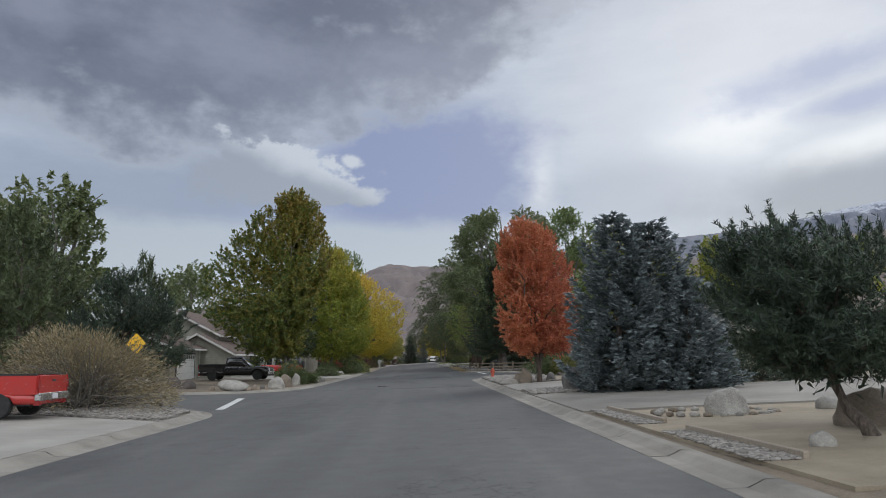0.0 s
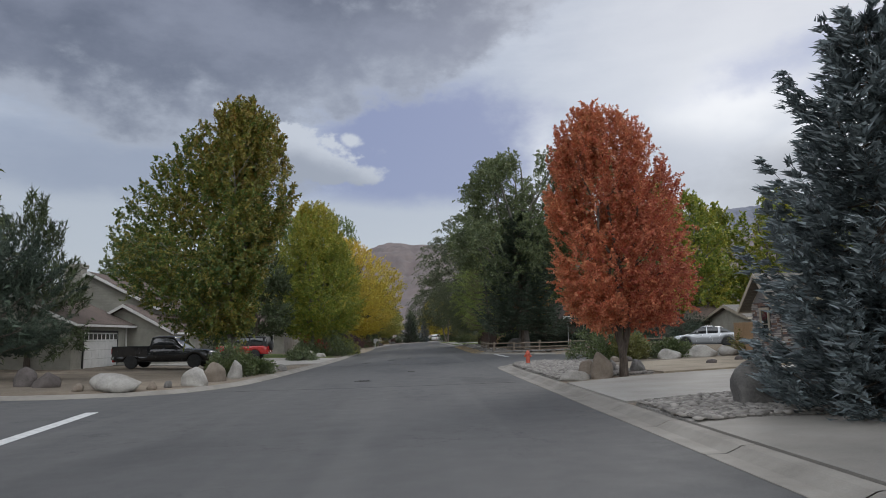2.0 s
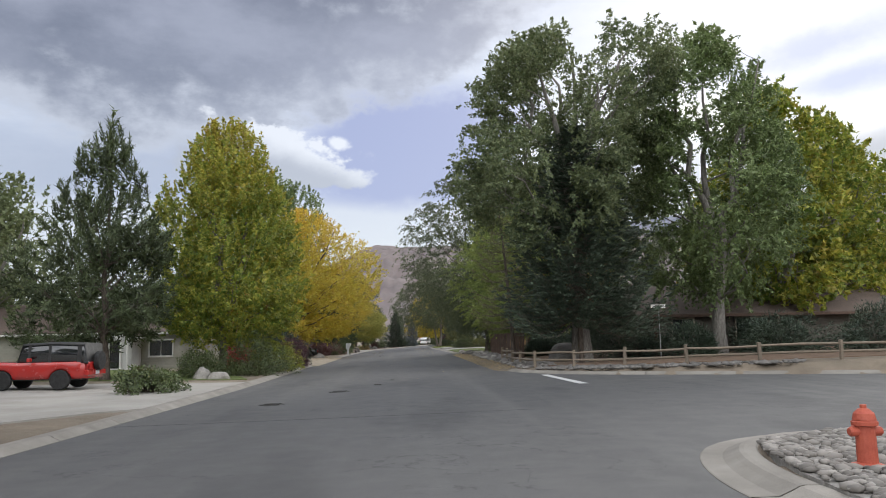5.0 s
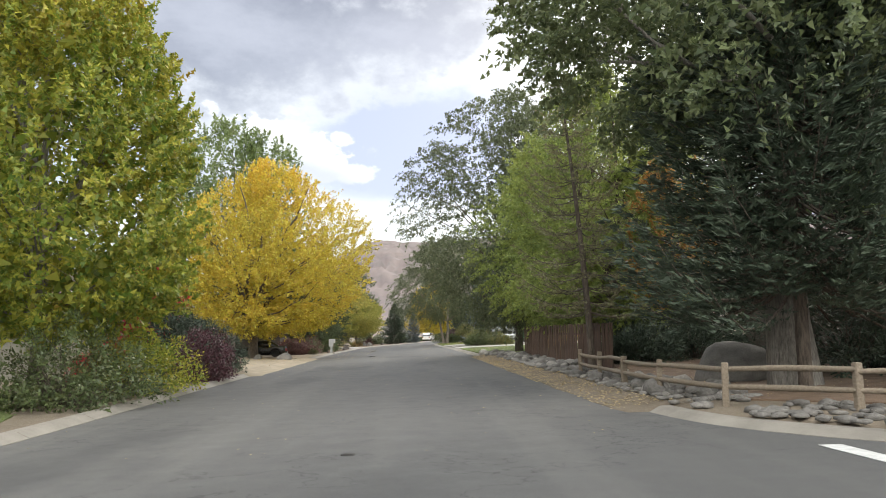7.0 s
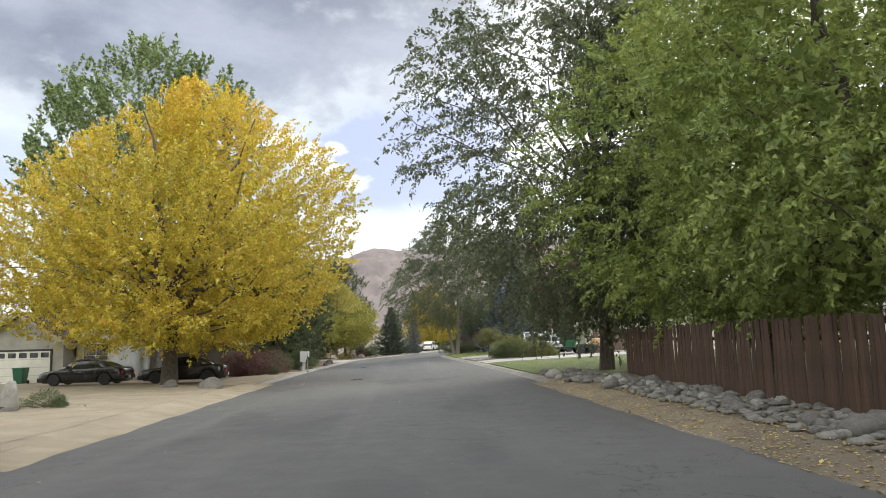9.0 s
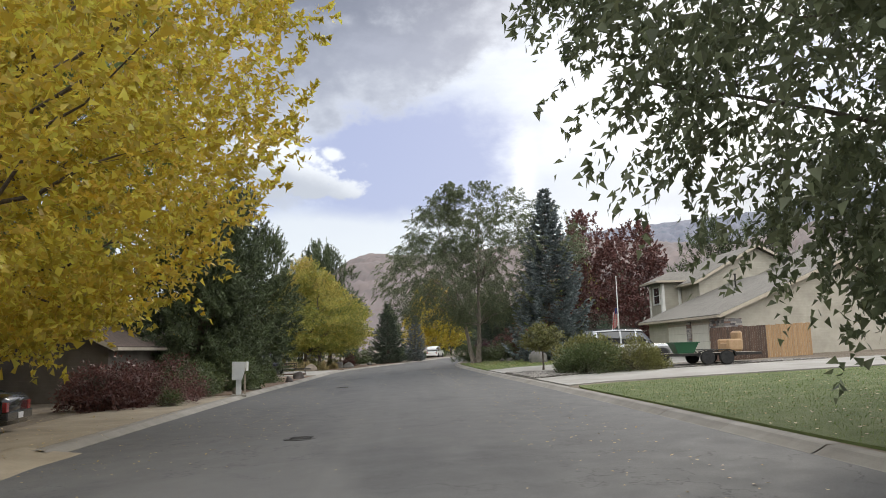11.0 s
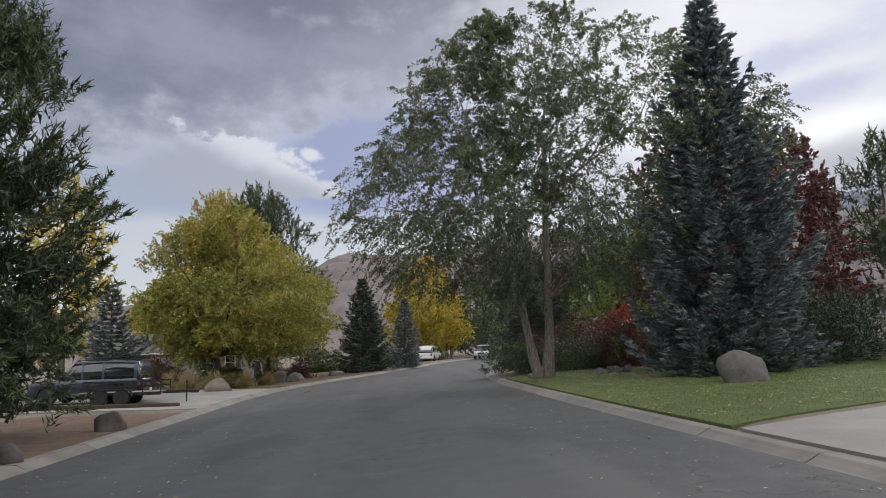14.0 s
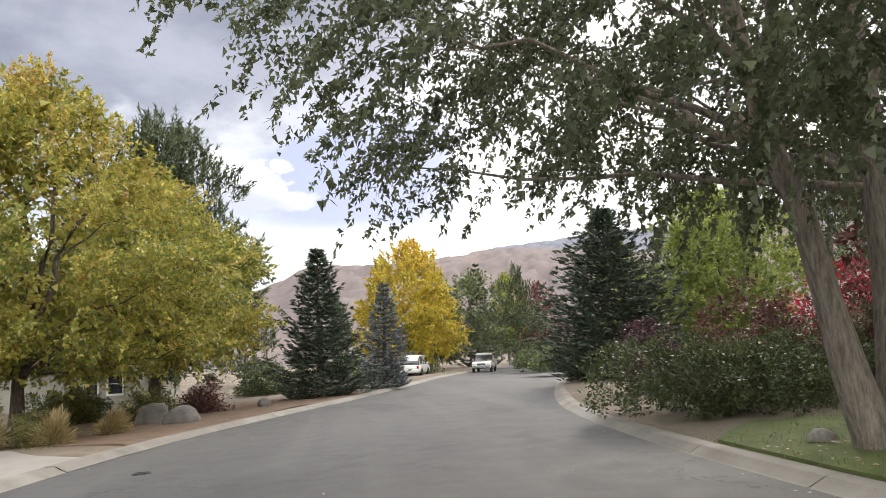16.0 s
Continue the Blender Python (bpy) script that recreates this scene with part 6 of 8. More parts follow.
# boulders and rocks along the left side
for x, y, w, h, mat, label in (
        (-11.0, 44.3, 1.8, 0.60, STONE_WHITE, "low broad pale boulder at the street corner"),
        (-8.9, 46.6, 0.95, 0.68, STONE_WHITE, "round pale boulder by the kerb"),
        (-8.9, 49.2, 0.95, 0.78, STONE_TAN, "brown rounded boulder by the kerb"),
        (-8.55, 51.5, 0.82, 0.72, STONE_WHITE, "white upright boulder before a bush"),
        (-8.0, 57.0, 0.55, 0.45, STONE_WHITE, "white boulder at the drive's edge"),
        (-7.8, 58.2, 0.7, 0.35, STONE_GREY, "flat grey boulder at the drive's edge"),
        (-9.9, 44.7, 0.4, 0.30, STONE_TAN, "small tan rock at the corner"),
        (-9.6, 45.5, 0.34, 0.3, STONE_GREY, "small grey rock at the corner"),
        (-12.2, 43.9, 0.5, 0.3, STONE_TAN, "tan rock at the corner"),
        (-16.6, 44.3, 1.3, 0.8, STONE_WHITE, "pale boulder at the foot of the yellow sign"),
        (-14.2, 45.6, 0.9, 0.55, STONE_DARK, "dark rough lava boulder in the yard"),
        (-15.2, 46.0, 0.9, 0.65, STONE_DARK, "dark rough lava boulder in the yard"),
        (-10.2, 84.8, 0.98, 0.6, STONE_WHITE, "white boulder at the lawn's corner"),
        (-9.1, 84.2, 1.1, 0.40, STONE_WHITE, "low white boulder at the lawn's corner"),
        (-11.9, 129.6, 0.85, 0.42, STONE_GREY, "grey boulder under the ash tree"),
        (-9.4, 127.8, 1.2, 0.56, STONE_GREY, "rounded grey boulder under the ash tree"),
        (-12.6, 116.0, 0.55, 1.0, STONE_WHITE, "upright pale standing stone by a clipped bush"),
        (-9.9, 191.5, 1.45, 0.70, STONE_TAN, "large tan boulder at the drive's edge"),
        (-7.9, 200.4, 1.25, 0.75, STONE_GREY, "grey boulder on the red soil bed"),
        (-6.6, 199.4, 1.25, 0.68, STONE_GREY, "grey boulder on the red soil bed"),
        (-4.6, 205.8, 0.7, 0.4, STONE_GREY, "grey rock on the red soil bed"),
        (-8.5, 151.8, 0.5, 0.35, STONE_TAN, "tan rock by the mailbox"),
        (-8.0, 164.8, 0.6, 0.4, STONE_DARK, "dark rock under the pines"),
        (-8.2, 170.5, 0.8, 0.5, STONE_DARK, "dark rock under the pines"),
        (-10.5, 30.2, 0.42, 0.32, STONE_DARK, "dark rock in the gravel bed"),
        # right side
        (5.15, 42.1, 1.05, 0.30, STONE_WHITE, "long low pale boulder on river stones"),
        (6.1, 42.2, 0.80, 0.80, STONE_TAN, "tall brown boulder on river stones"),
        (5.9, 43.4, 0.7, 0.58, STONE_TAN, "tan boulder beside the maple's trunk"),
        (7.9, 44.0, 0.62, 0.48, STONE_GREY, "grey rounded boulder beside the maple"),
        (7.3, 45.4, 0.45, 0.42, STONE_GREY, "grey rock beside the maple"),
        (6.75, 32.0, 1.35, 0.88, STONE_GREY, "big rounded grey boulder by the spruces"),
        (7.95, 31.7, 1.35, 0.70, STONE_GREY, "broad rounded grey boulder by the spruces"),
        (7.5, 17.9, 0.98, 0.62, STONE_WHITE, "weathered pale boulder in a ring of stones"),
        (9.0, 14.4, 1.3, 0.9, STONE_TAN, "large pale boulder behind the leaning pine"),
        (10.2, 18.2, 0.6, 0.36, STONE_WHITE, "pale rock on the tan yard"),
        (14.4, 54.6, 1.5, 0.55, STONE_WHITE, "pale boulder before the parked silver car"), (12.7, 54.6, 1.3, 0.45, STONE_WHITE, "low pale boulder at the raised bed's edge"), (16.0, 55.0, 1.2, 0.5, STONE_WHITE, "pale boulder before the parked silver car"),
        (13.0, 57.6, 1.3, 0.5, STONE_WHITE, "pale boulder at the gravel yard"),
        (9.6, 53.4, 0.6, 0.3, STONE_TAN, "tan rock on the gravel bed"),
        (10.4, 53.8, 0.5, 0.26, STONE_DARK, "dark rock on the gravel bed"),
        (9.6, 89.2, 2.2, 1.05, STONE_GREY, "huge rounded grey boulder behind the rail fence"),
        (9.75, 170.9, 1.75, 0.85, STONE_GREY, "big wedge-shaped grey-brown boulder on the lawn"),
        (9.0, 180.6, 0.62, 0.38, STONE_GREY, "grey rock by the shrubs"),
        (9.7, 180.8, 0.5, 0.32, STONE_GREY, "grey rock by the shrubs"),
        (8.3, 180.4, 0.45, 0.28, STONE_GREY, "grey rock by the shrubs"),
        (5.7, 181.8, 0.4, 0.2, STONE_WHITE, "pale rock at the elm's foot"),
        (7.7, 153.4, 0.7, 0.35, STONE_GREY, "grey rock in the river-stone bed")):
    boulder(x, y, w, h, mat, label, int(x * 31 + y * 7) % 97, turn=int(x * 53 + y * 29) % 360, detail=3 if w > 0.6 else 2)

# low planting strips with timber edging by the drives at the start
for k, (x0, y0, x1, y1) in enumerate(((4.85, 16.4, 5.15, 20.6), (4.9, 10.6, 5.25, 14.8))):
    poly = [(x0 - 0.05, y0), (x0 - 0.05, y1), (x1 + 0.1, y1), (x1 + 0.3, y0)]
    cobbles("gravel", poly, 1100, 0.045, "pale pebbles in a narrow strip", 130 + k, lift=0.05)
    bm = bmesh.new()
    box(bm, -0.05, 0.05, 0, y1 - y0, -0.1, 0.16)
    bmesh.ops.bevel(bm, geom=list(bm.edges), offset=0.012, segments=1, affect="EDGES")
    ob = new("timber_edging", bm_mesh("timber_edging", bm, WOOD_GREY))
    ob.matrix_basis = pose(x1 + 0.32, y0, on(x1, y0), 0, 0, 2.5)
    tagged(ob, "weathered grey timber edging of a pebble strip", "edging")
rng = np.random.default_rng(5)
ring = thing("stone_ring", pose(7.4, 18.3, on(7.4, 18.3)), "ring of small pale stones round a weathered boulder", "stone ring")
for k in range(26):
    a = k / 26 * 2 * math.pi
    bm = bmesh.new()
    bmesh.ops.create_icosphere(bm, subdivisions=1, radius=1)
    for v in bm.verts:
        v.co = Vector((v.co.x * 0.14 * rng.uniform(0.8, 1.2), v.co.y * 0.11, v.co.z * 0.08 + 0.06))
    part("stone", bm, STONE_WHITE if k % 3 else STONE_TAN, ring, smooth=True, m=pose(1.5 * math.cos(a) * rng.uniform(0.95, 1.05), 0.95 * math.sin(a), 0, 0, 0, k * 40))
boulder(7.1, 9.3, 0.4, 0.26, STONE_TAN, "tan rock by the pine's foot", 61, detail=2)
boulder(6.5, 11.8, 0.45, 0.28, STONE_WHITE, "pale rock by the pine's foot", 62, detail=2)

# rock border along the fences
border = thing("rock_border", pose(0, 0, 0), "border of loose grey river rocks along the fences", "rock border")
kinds = []
for k in range(8):
    bm = bmesh.new()
    bmesh.ops.create_icosphere(bm, subdivisions=2, radius=1)
    for v in bm.verts:
        v.co *= 1 + 0.22 * noise.fractal(v.co * 1.2 + Vector((k * 5.1, 0, 0)), 0.9, 2.0, 3)
        v.co.z *= 0.7
    kinds.append(bm_mesh("rock", bm, STONE_GREY if k % 5 else STONE_WHITE, True))
rng = np.random.default_rng(77)
made = 0
while made < 300:
    y = rng.uniform(84.5, 124)
    x = 6.0 + rng.uniform(0, 1.9) - 0.3 * (y > 118) + max(0, 84 - y) * 0.5
    s = rng.choice((0.10, 0.14, 0.18, 0.27), p=(0.3, 0.35, 0.25, 0.1)) * rng.uniform(0.8, 1.25)
    child("rock", kinds[made % 8], border, m=pose(x, y, on(x, y) + s * 0.3, rng.uniform(-20, 20), rng.uniform(-20, 20), rng.uniform(0, 360)) @ Matrix.Scale(s, 4))
    made += 1
POLY = [(5.95, 83), (5.9, 124), (8.0, 124), (7.9, 84)]
cobbles("river_rocks", POLY, 900, 0.12, "smaller grey river rocks between the larger ones", 140, STONE_GREY, 0.02)
CORNER = [(5.7, 81.6), (7.2, 79.0), (10, 77.6), (16, 75.4), (17, 77), (11, 80), (8, 83)]
cobbles("river_rocks", CORNER, 500, 0.13, "grey river rocks along the corner under the rail fence", 141, STONE_GREY, 0.02)
for x, y, w in ((12.0, 47.4, 0.5), (15.0, 47.8, 0.7), (14.0, 49, 0.6), (18, 47.6, 0.6)):
    boulder(x, y, w, 0.22, STONE_DARK, "dark flat rock on the raised tan bed", int(x * 10), detail=2)


# ---- vehicles ----
GLASS_DARK = glossy("tinted car glass", (0.012, 0.014, 0.016), 0.06, coat=1.0)
TYRE = mottled("tyre rubber", (0.012, 0.012, 0.012), (0.03, 0.03, 0.03), 8, 0.85, 0.2, 50)
RIM = mottled("alloy rim", (0.45, 0.45, 0.46), (0.62, 0.62, 0.63), 6, 0.35, 0.05, 60, metal=0.35)
CHROME = mottled("dull chrome", (0.5, 0.5, 0.5), (0.68, 0.68, 0.68), 6, 0.25, 0.05, 60, metal=0.95)
BLACK_TRIM = mottled("black plastic trim", (0.012, 0.012, 0.012), (0.035, 0.035, 0.035), 5, 0.6, 0.1, 60)
TAIL = glossy("red tail lens", (0.28, 0.01, 0.01), 0.15)
LENS = glossy("clear head lamp lens", (0.55, 0.56, 0.57), 0.1)
PLATE = mottled("number plate", (0.5, 0.5, 0.52), (0.66, 0.66, 0.68), 9, 0.5, 0.05, 60)


def loft(sections, bm=None):
    """Half sections of (x, z) at each y, mirrored and joined."""
    bm = bm or bmesh.new()
    rings = []
    for y, half in sections:
        pts = [(x, z) for x, z in half] + [(-x, z) for x, z in reversed(half)]
        rings.append([bm.verts.new((x, y, z)) for x, z in pts])
    n = len(rings[0])
    for a, b in zip(rings, rings[1:]):
        for i in range(n):
            bm.faces.new((a[i], a[(i + 1) % n], b[(i + 1) % n], b[i]))
    bm.faces.new(rings[0])
    bm.faces.new(rings[-1][::-1])
    return bm


def wheel(parent, x, y, r, w, side, rim=None):
    t = part("wheel", turned([(r * 0.62, -w / 2), (r * 0.92, -w / 2), (r, -w * 0.36), (r, w * 0.36), (r * 0.92, w / 2), (r * 0.62, w / 2)], 22), TYRE, parent, m=pose(x, y, r, 0, 90 * side, 0))
    bm = turned([(r * 0.64, -w * 0.1), (r * 0.64, w * 0.46), (r * 0.56, w * 0.40), (r * 0.5, w * 0.25)], 20)
    for k in range(6):
        box(bm, -r * 0.07, r * 0.07, 0, r * 0.58, w * 0.25, w * 0.40, pose(0, 0, 0, 0, 0, 60 * k))
    turned([(r * 0.14, w * 0.2), (r * 0.14, w * 0.44), (r * 0.10, w * 0.46)], 10, bm)
    part("rim", bm, rim or RIM, t, "silver spoked rim")


def car(name, m, label, paint, L, W, top, roof, wheels, R, clear=0.32, belt=0.9, pillars=(), light=True, category="car", roof_mat=None, plate=True, bumper=None, spare=False, rack=False, nose=0.80, inset=0.80):
    """A car along y, its nose at +y. top: (y, z) of the lower body's upper line; roof: (y, z) of the glasshouse."""
    ob = thing(name, m, label, category)
    hw = W / 2
    secs = []
    ys = sorted(set(np.round(np.linspace(-L / 2, L / 2, 46), 3)))
    for y in ys:
        z1 = float(np.interp(y, [p[0] for p in top], [p[1] for p in top]))
        z0 = clear
        for wy in wheels:
            d = abs(y - wy)
            if d < R * 1.18:
                z0 = max(z0, R * 0.95 + math.sqrt(max(0, (R * 1.18) ** 2 - d * d)) * 0.98 - 0.02)
        e = min(1, (L / 2 - abs(y)) / 0.35)
        k = hw * (1 - (1 - nose) * (1 - e) ** 2)
        z0 = min(z0, z1 - 0.12)
        h = z1 - z0
        secs.append((y, [(k * 0.93, z0), (k * 0.985, z0 + 0.2 * h), (k, z0 + 0.5 * h), (k * 0.985, z0 + 0.8 * h), (k * 0.95, z1 - 0.03), (k * 0.90, z1)]))
    part("body", loft(secs), paint, ob, smooth=True)
    bm = boxes((-hw * 0.86, hw * 0.86, -L / 2 + 0.25, L / 2 - 0.25, clear - 0.05, clear + 0.35))
    part("underbody", bm, BLACK_TRIM, ob)
    # glasshouse
    def glass(grow, y0, y1, up=0.0):
        yy = [p[0] for p in roof]
        out = []
        for y in sorted(set([y0, y1] + [q for q in yy if y0 < q < y1])):
            z = float(np.interp(y, yy, [p[1] for p in roof])) + up
            zb = belt - 0.06
            f = max(0.02, (z - zb) / (max(p[1] for p in roof) - zb))
            xb, xt = hw * 0.93 + grow, hw * (0.93 - (0.93 - inset) * f) + grow
            out.append((y, [(xb, zb), (xb * 0.5 + xt * 0.5 + 0.012, (z + zb) / 2), (xt, z - 0.03 * f), (xt * 0.9, z)]))
        return out
    y0, y1 = roof[0][0], roof[-1][0]
    part("window_glass", loft(glass(0, y0, y1)), GLASS_DARK, ob, "dark tinted glass", True)
    zt = max(p[1] for p in roof)
    flat = [p[0] for p in roof if p[1] > zt - 0.06]
    ry0, ry1 = min(flat), max(flat)
    xr = hw * inset
    bm = bmesh.new()
    rings = []
    for y, dz in ((ry0 - 0.10, -0.05), (ry0, 0.012), ((ry0 + ry1) / 2, 0.03), (ry1, 0.012), (ry1 + 0.12, -0.06)):
        zc = float(np.interp(y, [p[0] for p in roof], [p[1] for p in roof])) + (0.012 if abs(dz) > 0.04 else dz)
        rings.append((y, [(xr + 0.03, zc - 0.09), (xr + 0.022, zc - 0.03), (xr * 0.86, zc + 0.004), (xr * 0.4, zc + 0.014)]))
    part("roof", loft(rings, bm), roof_mat or paint, ob, smooth=True)
    for k, (py, w) in enumerate(pillars):
        part("pillar", loft(glass(0.008, py - w / 2, py + w / 2, 0.004)), roof_mat or paint, ob)
    for wy in wheels:
        for s in (1, -1):
            wheel(ob, s * (hw - 0.10), wy, R, 0.22, s)
    for s in (1, -1):
        zt0 = float(np.interp(-L / 2 + 0.05, [p[0] for p in top], [p[1] for p in top]))
        zf0 = float(np.interp(L / 2 - 0.15, [p[0] for p in top], [p[1] for p in top]))
        part("tail_light", boxes((s * hw * 0.78 - 0.09, s * hw * 0.78 + 0.09, -L / 2 - 0.015, -L / 2 + 0.16, zt0 - 0.36, zt0 - 0.10), bevel=0.015), TAIL, ob, "red tail light")
        part("headlight", boxes((s * hw * 0.66 - 0.16, s * hw * 0.66 + 0.16, L / 2 - 0.14, L / 2 + 0.01, zf0 - 0.26, zf0 - 0.11), bevel=0.02), LENS, ob, "clear headlight")
        part("mirror", boxes((s * (hw + 0.10) - 0.10, s * (hw + 0.10) + 0.08, roof[-1][0] - 0.62, roof[-1][0] - 0.48, belt + 0.02, belt + 0.17), bevel=0.025), paint, ob)
        bm = bmesh.new()
        for d in (-0.05, -0.95):
            box(bm, s * hw * 0.985 - 0.012, s * hw * 0.985 + 0.014, d - 0.16 + roof[-1][0] - 0.7, d + roof[-1][0] - 0.7, belt - 0.16, belt - 0.125)
        part("door_handle", bm, CHROME if bumper else paint, ob)
    part("bumper", boxes((-hw * 0.93, hw * 0.93, -L / 2 - 0.06, -L / 2 + 0.12, clear + 0.10, clear + 0.33), bevel=0.03), bumper or paint, ob)
    part("bumper", boxes((-hw * 0.90, hw * 0.90, L / 2 - 0.12, L / 2 + 0.05, clear + 0.02, clear + 0.26), bevel=0.03), bumper or paint, ob)
    zf0 = float(np.interp(L / 2 - 0.15, [p[0] for p in top], [p[1] for p in top]))
    part("grille", boxes((-hw * 0.42, hw * 0.42, L / 2 - 0.08, L / 2 + 0.015, zf0 - 0.30, zf0 - 0.10), bevel=0.01), BLACK_TRIM, ob)
    if plate:
        part("number_plate", boxes((-0.16, 0.16, -L / 2 - 0.075, -L / 2 - 0.06, clear + 0.14, clear + 0.29)), PLATE, ob, "pale plate with dark bars")
    if spare:
        part("spare_wheel", turned([(R * 0.5, -0.1), (R * 0.95, -0.1), (R, -0.06), (R, 0.06), (R * 0.95, 0.1), (R * 0.4, 0.11)], 20), TYRE, ob, m=pose(0, -L / 2 - 0.14, belt + 0.02, 90, 0, 0))
    if rack:
        for s in (1, -1):
            part("roof_rail", boxes((s * xr * 0.86 - 0.02, s * xr * 0.86 + 0.02, ry0 + 0.1, ry1 - 0.1, zt + 0.03, zt + 0.07), bevel=0.01), BLACK_TRIM, ob)
    return ob


def pickup(name, m, label, paint, L=5.7, W=1.95, crew=True, bumper=None, H=1.85):
    hl = L / 2
    c0 = -0.75 if crew else 0.0
    ob = car(name, m, label, paint, L, W, [(-hl, 0.74), (c0 - 0.06, 0.74), (c0, 1.12), (hl * 0.36, 1.14), (hl * 0.9, 1.04), (hl, 0.92)],
             [(c0 + 0.02, 1.10), (c0 + 0.16, H - 0.06), (c0 + 0.5, H), (hl * 0.22, H - 0.02), (hl * 0.47, 1.12)], (-hl + 1.15, hl - 0.95), 0.39, 0.42, 1.14,
             ((c0 + 0.10, 0.16), ((c0 + hl * 0.3) / 2 + 0.1, 0.09)) if crew else ((c0 + 0.10, 0.16),), category="pickup truck", bumper=bumper or CHROME)
    hw = W / 2
    # load bed walls and tailgate
    for s in (1, -1):
        bm = bmesh.new()
        prof = [(-hl + 0.02, 0.70), (-hl + 0.02, 1.27), (c0 - 0.05, 1.29), (c0 - 0.05, 0.70)]
        prism(prof, s * hw * 0.995, s * hw * 0.90, bm)
        bmesh.ops.bevel(bm, geom=list(bm.edges), offset=0.02, segments=2, affect="EDGES")
        part("bed_side", bm, paint, ob)
        part("tail_light", boxes((s * hw * 0.90 - 0.055, s * hw * 0.90 + 0.085, -hl - 0.012, -hl + 0.10, 0.86, 1.16), bevel=0.012), TAIL, ob, "red tail light")
        part("bed_rail", boxes((s * hw * 0.945 - 0.06, s * hw * 0.945 + 0.06, -hl + 0.04, c0 - 0.07, 1.27, 1.30), bevel=0.008), BLACK_TRIM, ob)
    part("tailgate", boxes((-hw * 0.86, hw * 0.86, -hl - 0.005, -hl + 0.07, 0.72, 1.27), bevel=0.018), paint, ob)
    part("gate_handle", boxes((-0.11, 0.11, -hl - 0.02, -hl - 0.004, 1.08, 1.14), bevel=0.006), BLACK_TRIM, ob)
    part("bed_liner", boxes((-hw * 0.88, hw * 0.88, -hl + 0.08, c0 - 0.07, 0.745, 0.80)), BLACK_TRIM, ob)
    return ob


def sedan(name, m, label, paint, L=4.75, W=1.82, H=1.45, bumper=None):
    hl = L / 2
    return car(name, m, label, paint, L, W, [(-hl, 0.84), (-hl + 0.25, 0.98), (-hl + 0.9, 0.99), (0, 0.93), (hl * 0.36, 0.92), (hl * 0.85, 0.78), (hl, 0.64)],
               [(-hl + 0.55, 0.95), (-hl * 0.42, H - 0.06), (-0.35, H), (0.25, H - 0.03), (hl * 0.50, 0.90)], (-hl + 1.0, hl - 0.93), 0.33, 0.20, 0.94, ((-hl * 0.36, 0.16), (-0.02, 0.07)), bumper=bumper)


def wagon(name, m, label, paint, L=5.0, W=1.95, H=1.85, category="suv", clear=0.33, roof_mat=None, rack=True, boxy=0.0, spare=False, inset=0.82, pill=None):
    hl = L / 2
    nose_z = 1.02 + boxy * 0.08
    return car(name, m, label, paint, L, W, [(-hl, 1.05), (-hl + 0.2, 1.09), (hl * 0.34, 1.08), (hl * 0.88, nose_z), (hl, nose_z - 0.14)],
               [(-hl + 0.04, 1.05), (-hl + 0.22 - boxy * 0.1, H - 0.05), (-0.6, H), (hl * 0.18, H - 0.03), (hl * 0.44 - boxy * 0.35, 1.06)], (-hl + 1.02, hl - 0.95), 0.38, clear, 1.07,
               pill or ((-hl + 0.30, 0.16), (-hl * 0.32, 0.10), (0.10, 0.09)), category=category, roof_mat=roof_mat, rack=rack, spare=spare, inset=inset)


RED_PAINT, BLACK_PAINT, NAVY_PAINT = glossy("red car paint", (0.42, 0.022, 0.018)), glossy("black car paint", (0.008, 0.008, 0.009)), glossy("dark blue car paint", (0.02, 0.024, 0.05))
SILVER_PAINT, WHITE_PAINT = glossy("silver car paint", (0.46, 0.47, 0.48), metal=0.5), glossy("white car paint", (0.72, 0.72, 0.70))


def lie(x, y, turn, lift=0.055):
    return pose(x, y, on(x, y) + lift, 0, 0, turn)


pickup("pickup_truck", lie(-13.95, 23.3, 90), "bright red pickup with a chrome bumper backed to the street", RED_PAINT, 5.2, 1.95, crew=False)
pickup("pickup_truck", lie(-15.1, 61.5, -93), "black crew-cab pickup before a garage", BLACK_PAINT, 5.8, 1.98)
wagon("jeep", lie(-14.3, 77.0, 90), "red boxy jeep with a black top and spare wheel", RED_PAINT, 4.2, 1.8, 1.82, "jeep", 0.42, BLACK_TRIM, False, 1.0, True, 0.9)
sedan("sedan", lie(20.6, 69.5, 72), "silver sedan parked on gravel", SILVER_PAINT)
sedan("sedan", lie(-18.4, 135.3, 88), "black sedan parked before a garage", BLACK_PAINT, bumper=None)
sedan("sedan", lie(-12.9, 135.4, 97), "black sedan parked behind the ash trunk", BLACK_PAINT)
wagon("suv", lie(-13.9, 184.4, 88), "dark blue suv with worn rear window film", NAVY_PAINT)
wagon("suv", lie(12.9, 158.6, -84), "pale silver suv on the drive behind a bush", SILVER_PAINT, 5.3, 2.0, 1.92)
wagon("van", pose(5.0, 240.0, float(road_z(5.0, 240.0)) + 0.05, 0, 0, -17), "white van parked past the bend", WHITE_PAINT, 4.8, 1.95, 1.9, "van", rack=False)
pickup("pickup_truck", pose(12.6, 246.0, float(road_z(12.6, 246)) + 0.0, 0, 0, 163), "white pickup parked along the far kerb facing the camera", WHITE_PAINT)


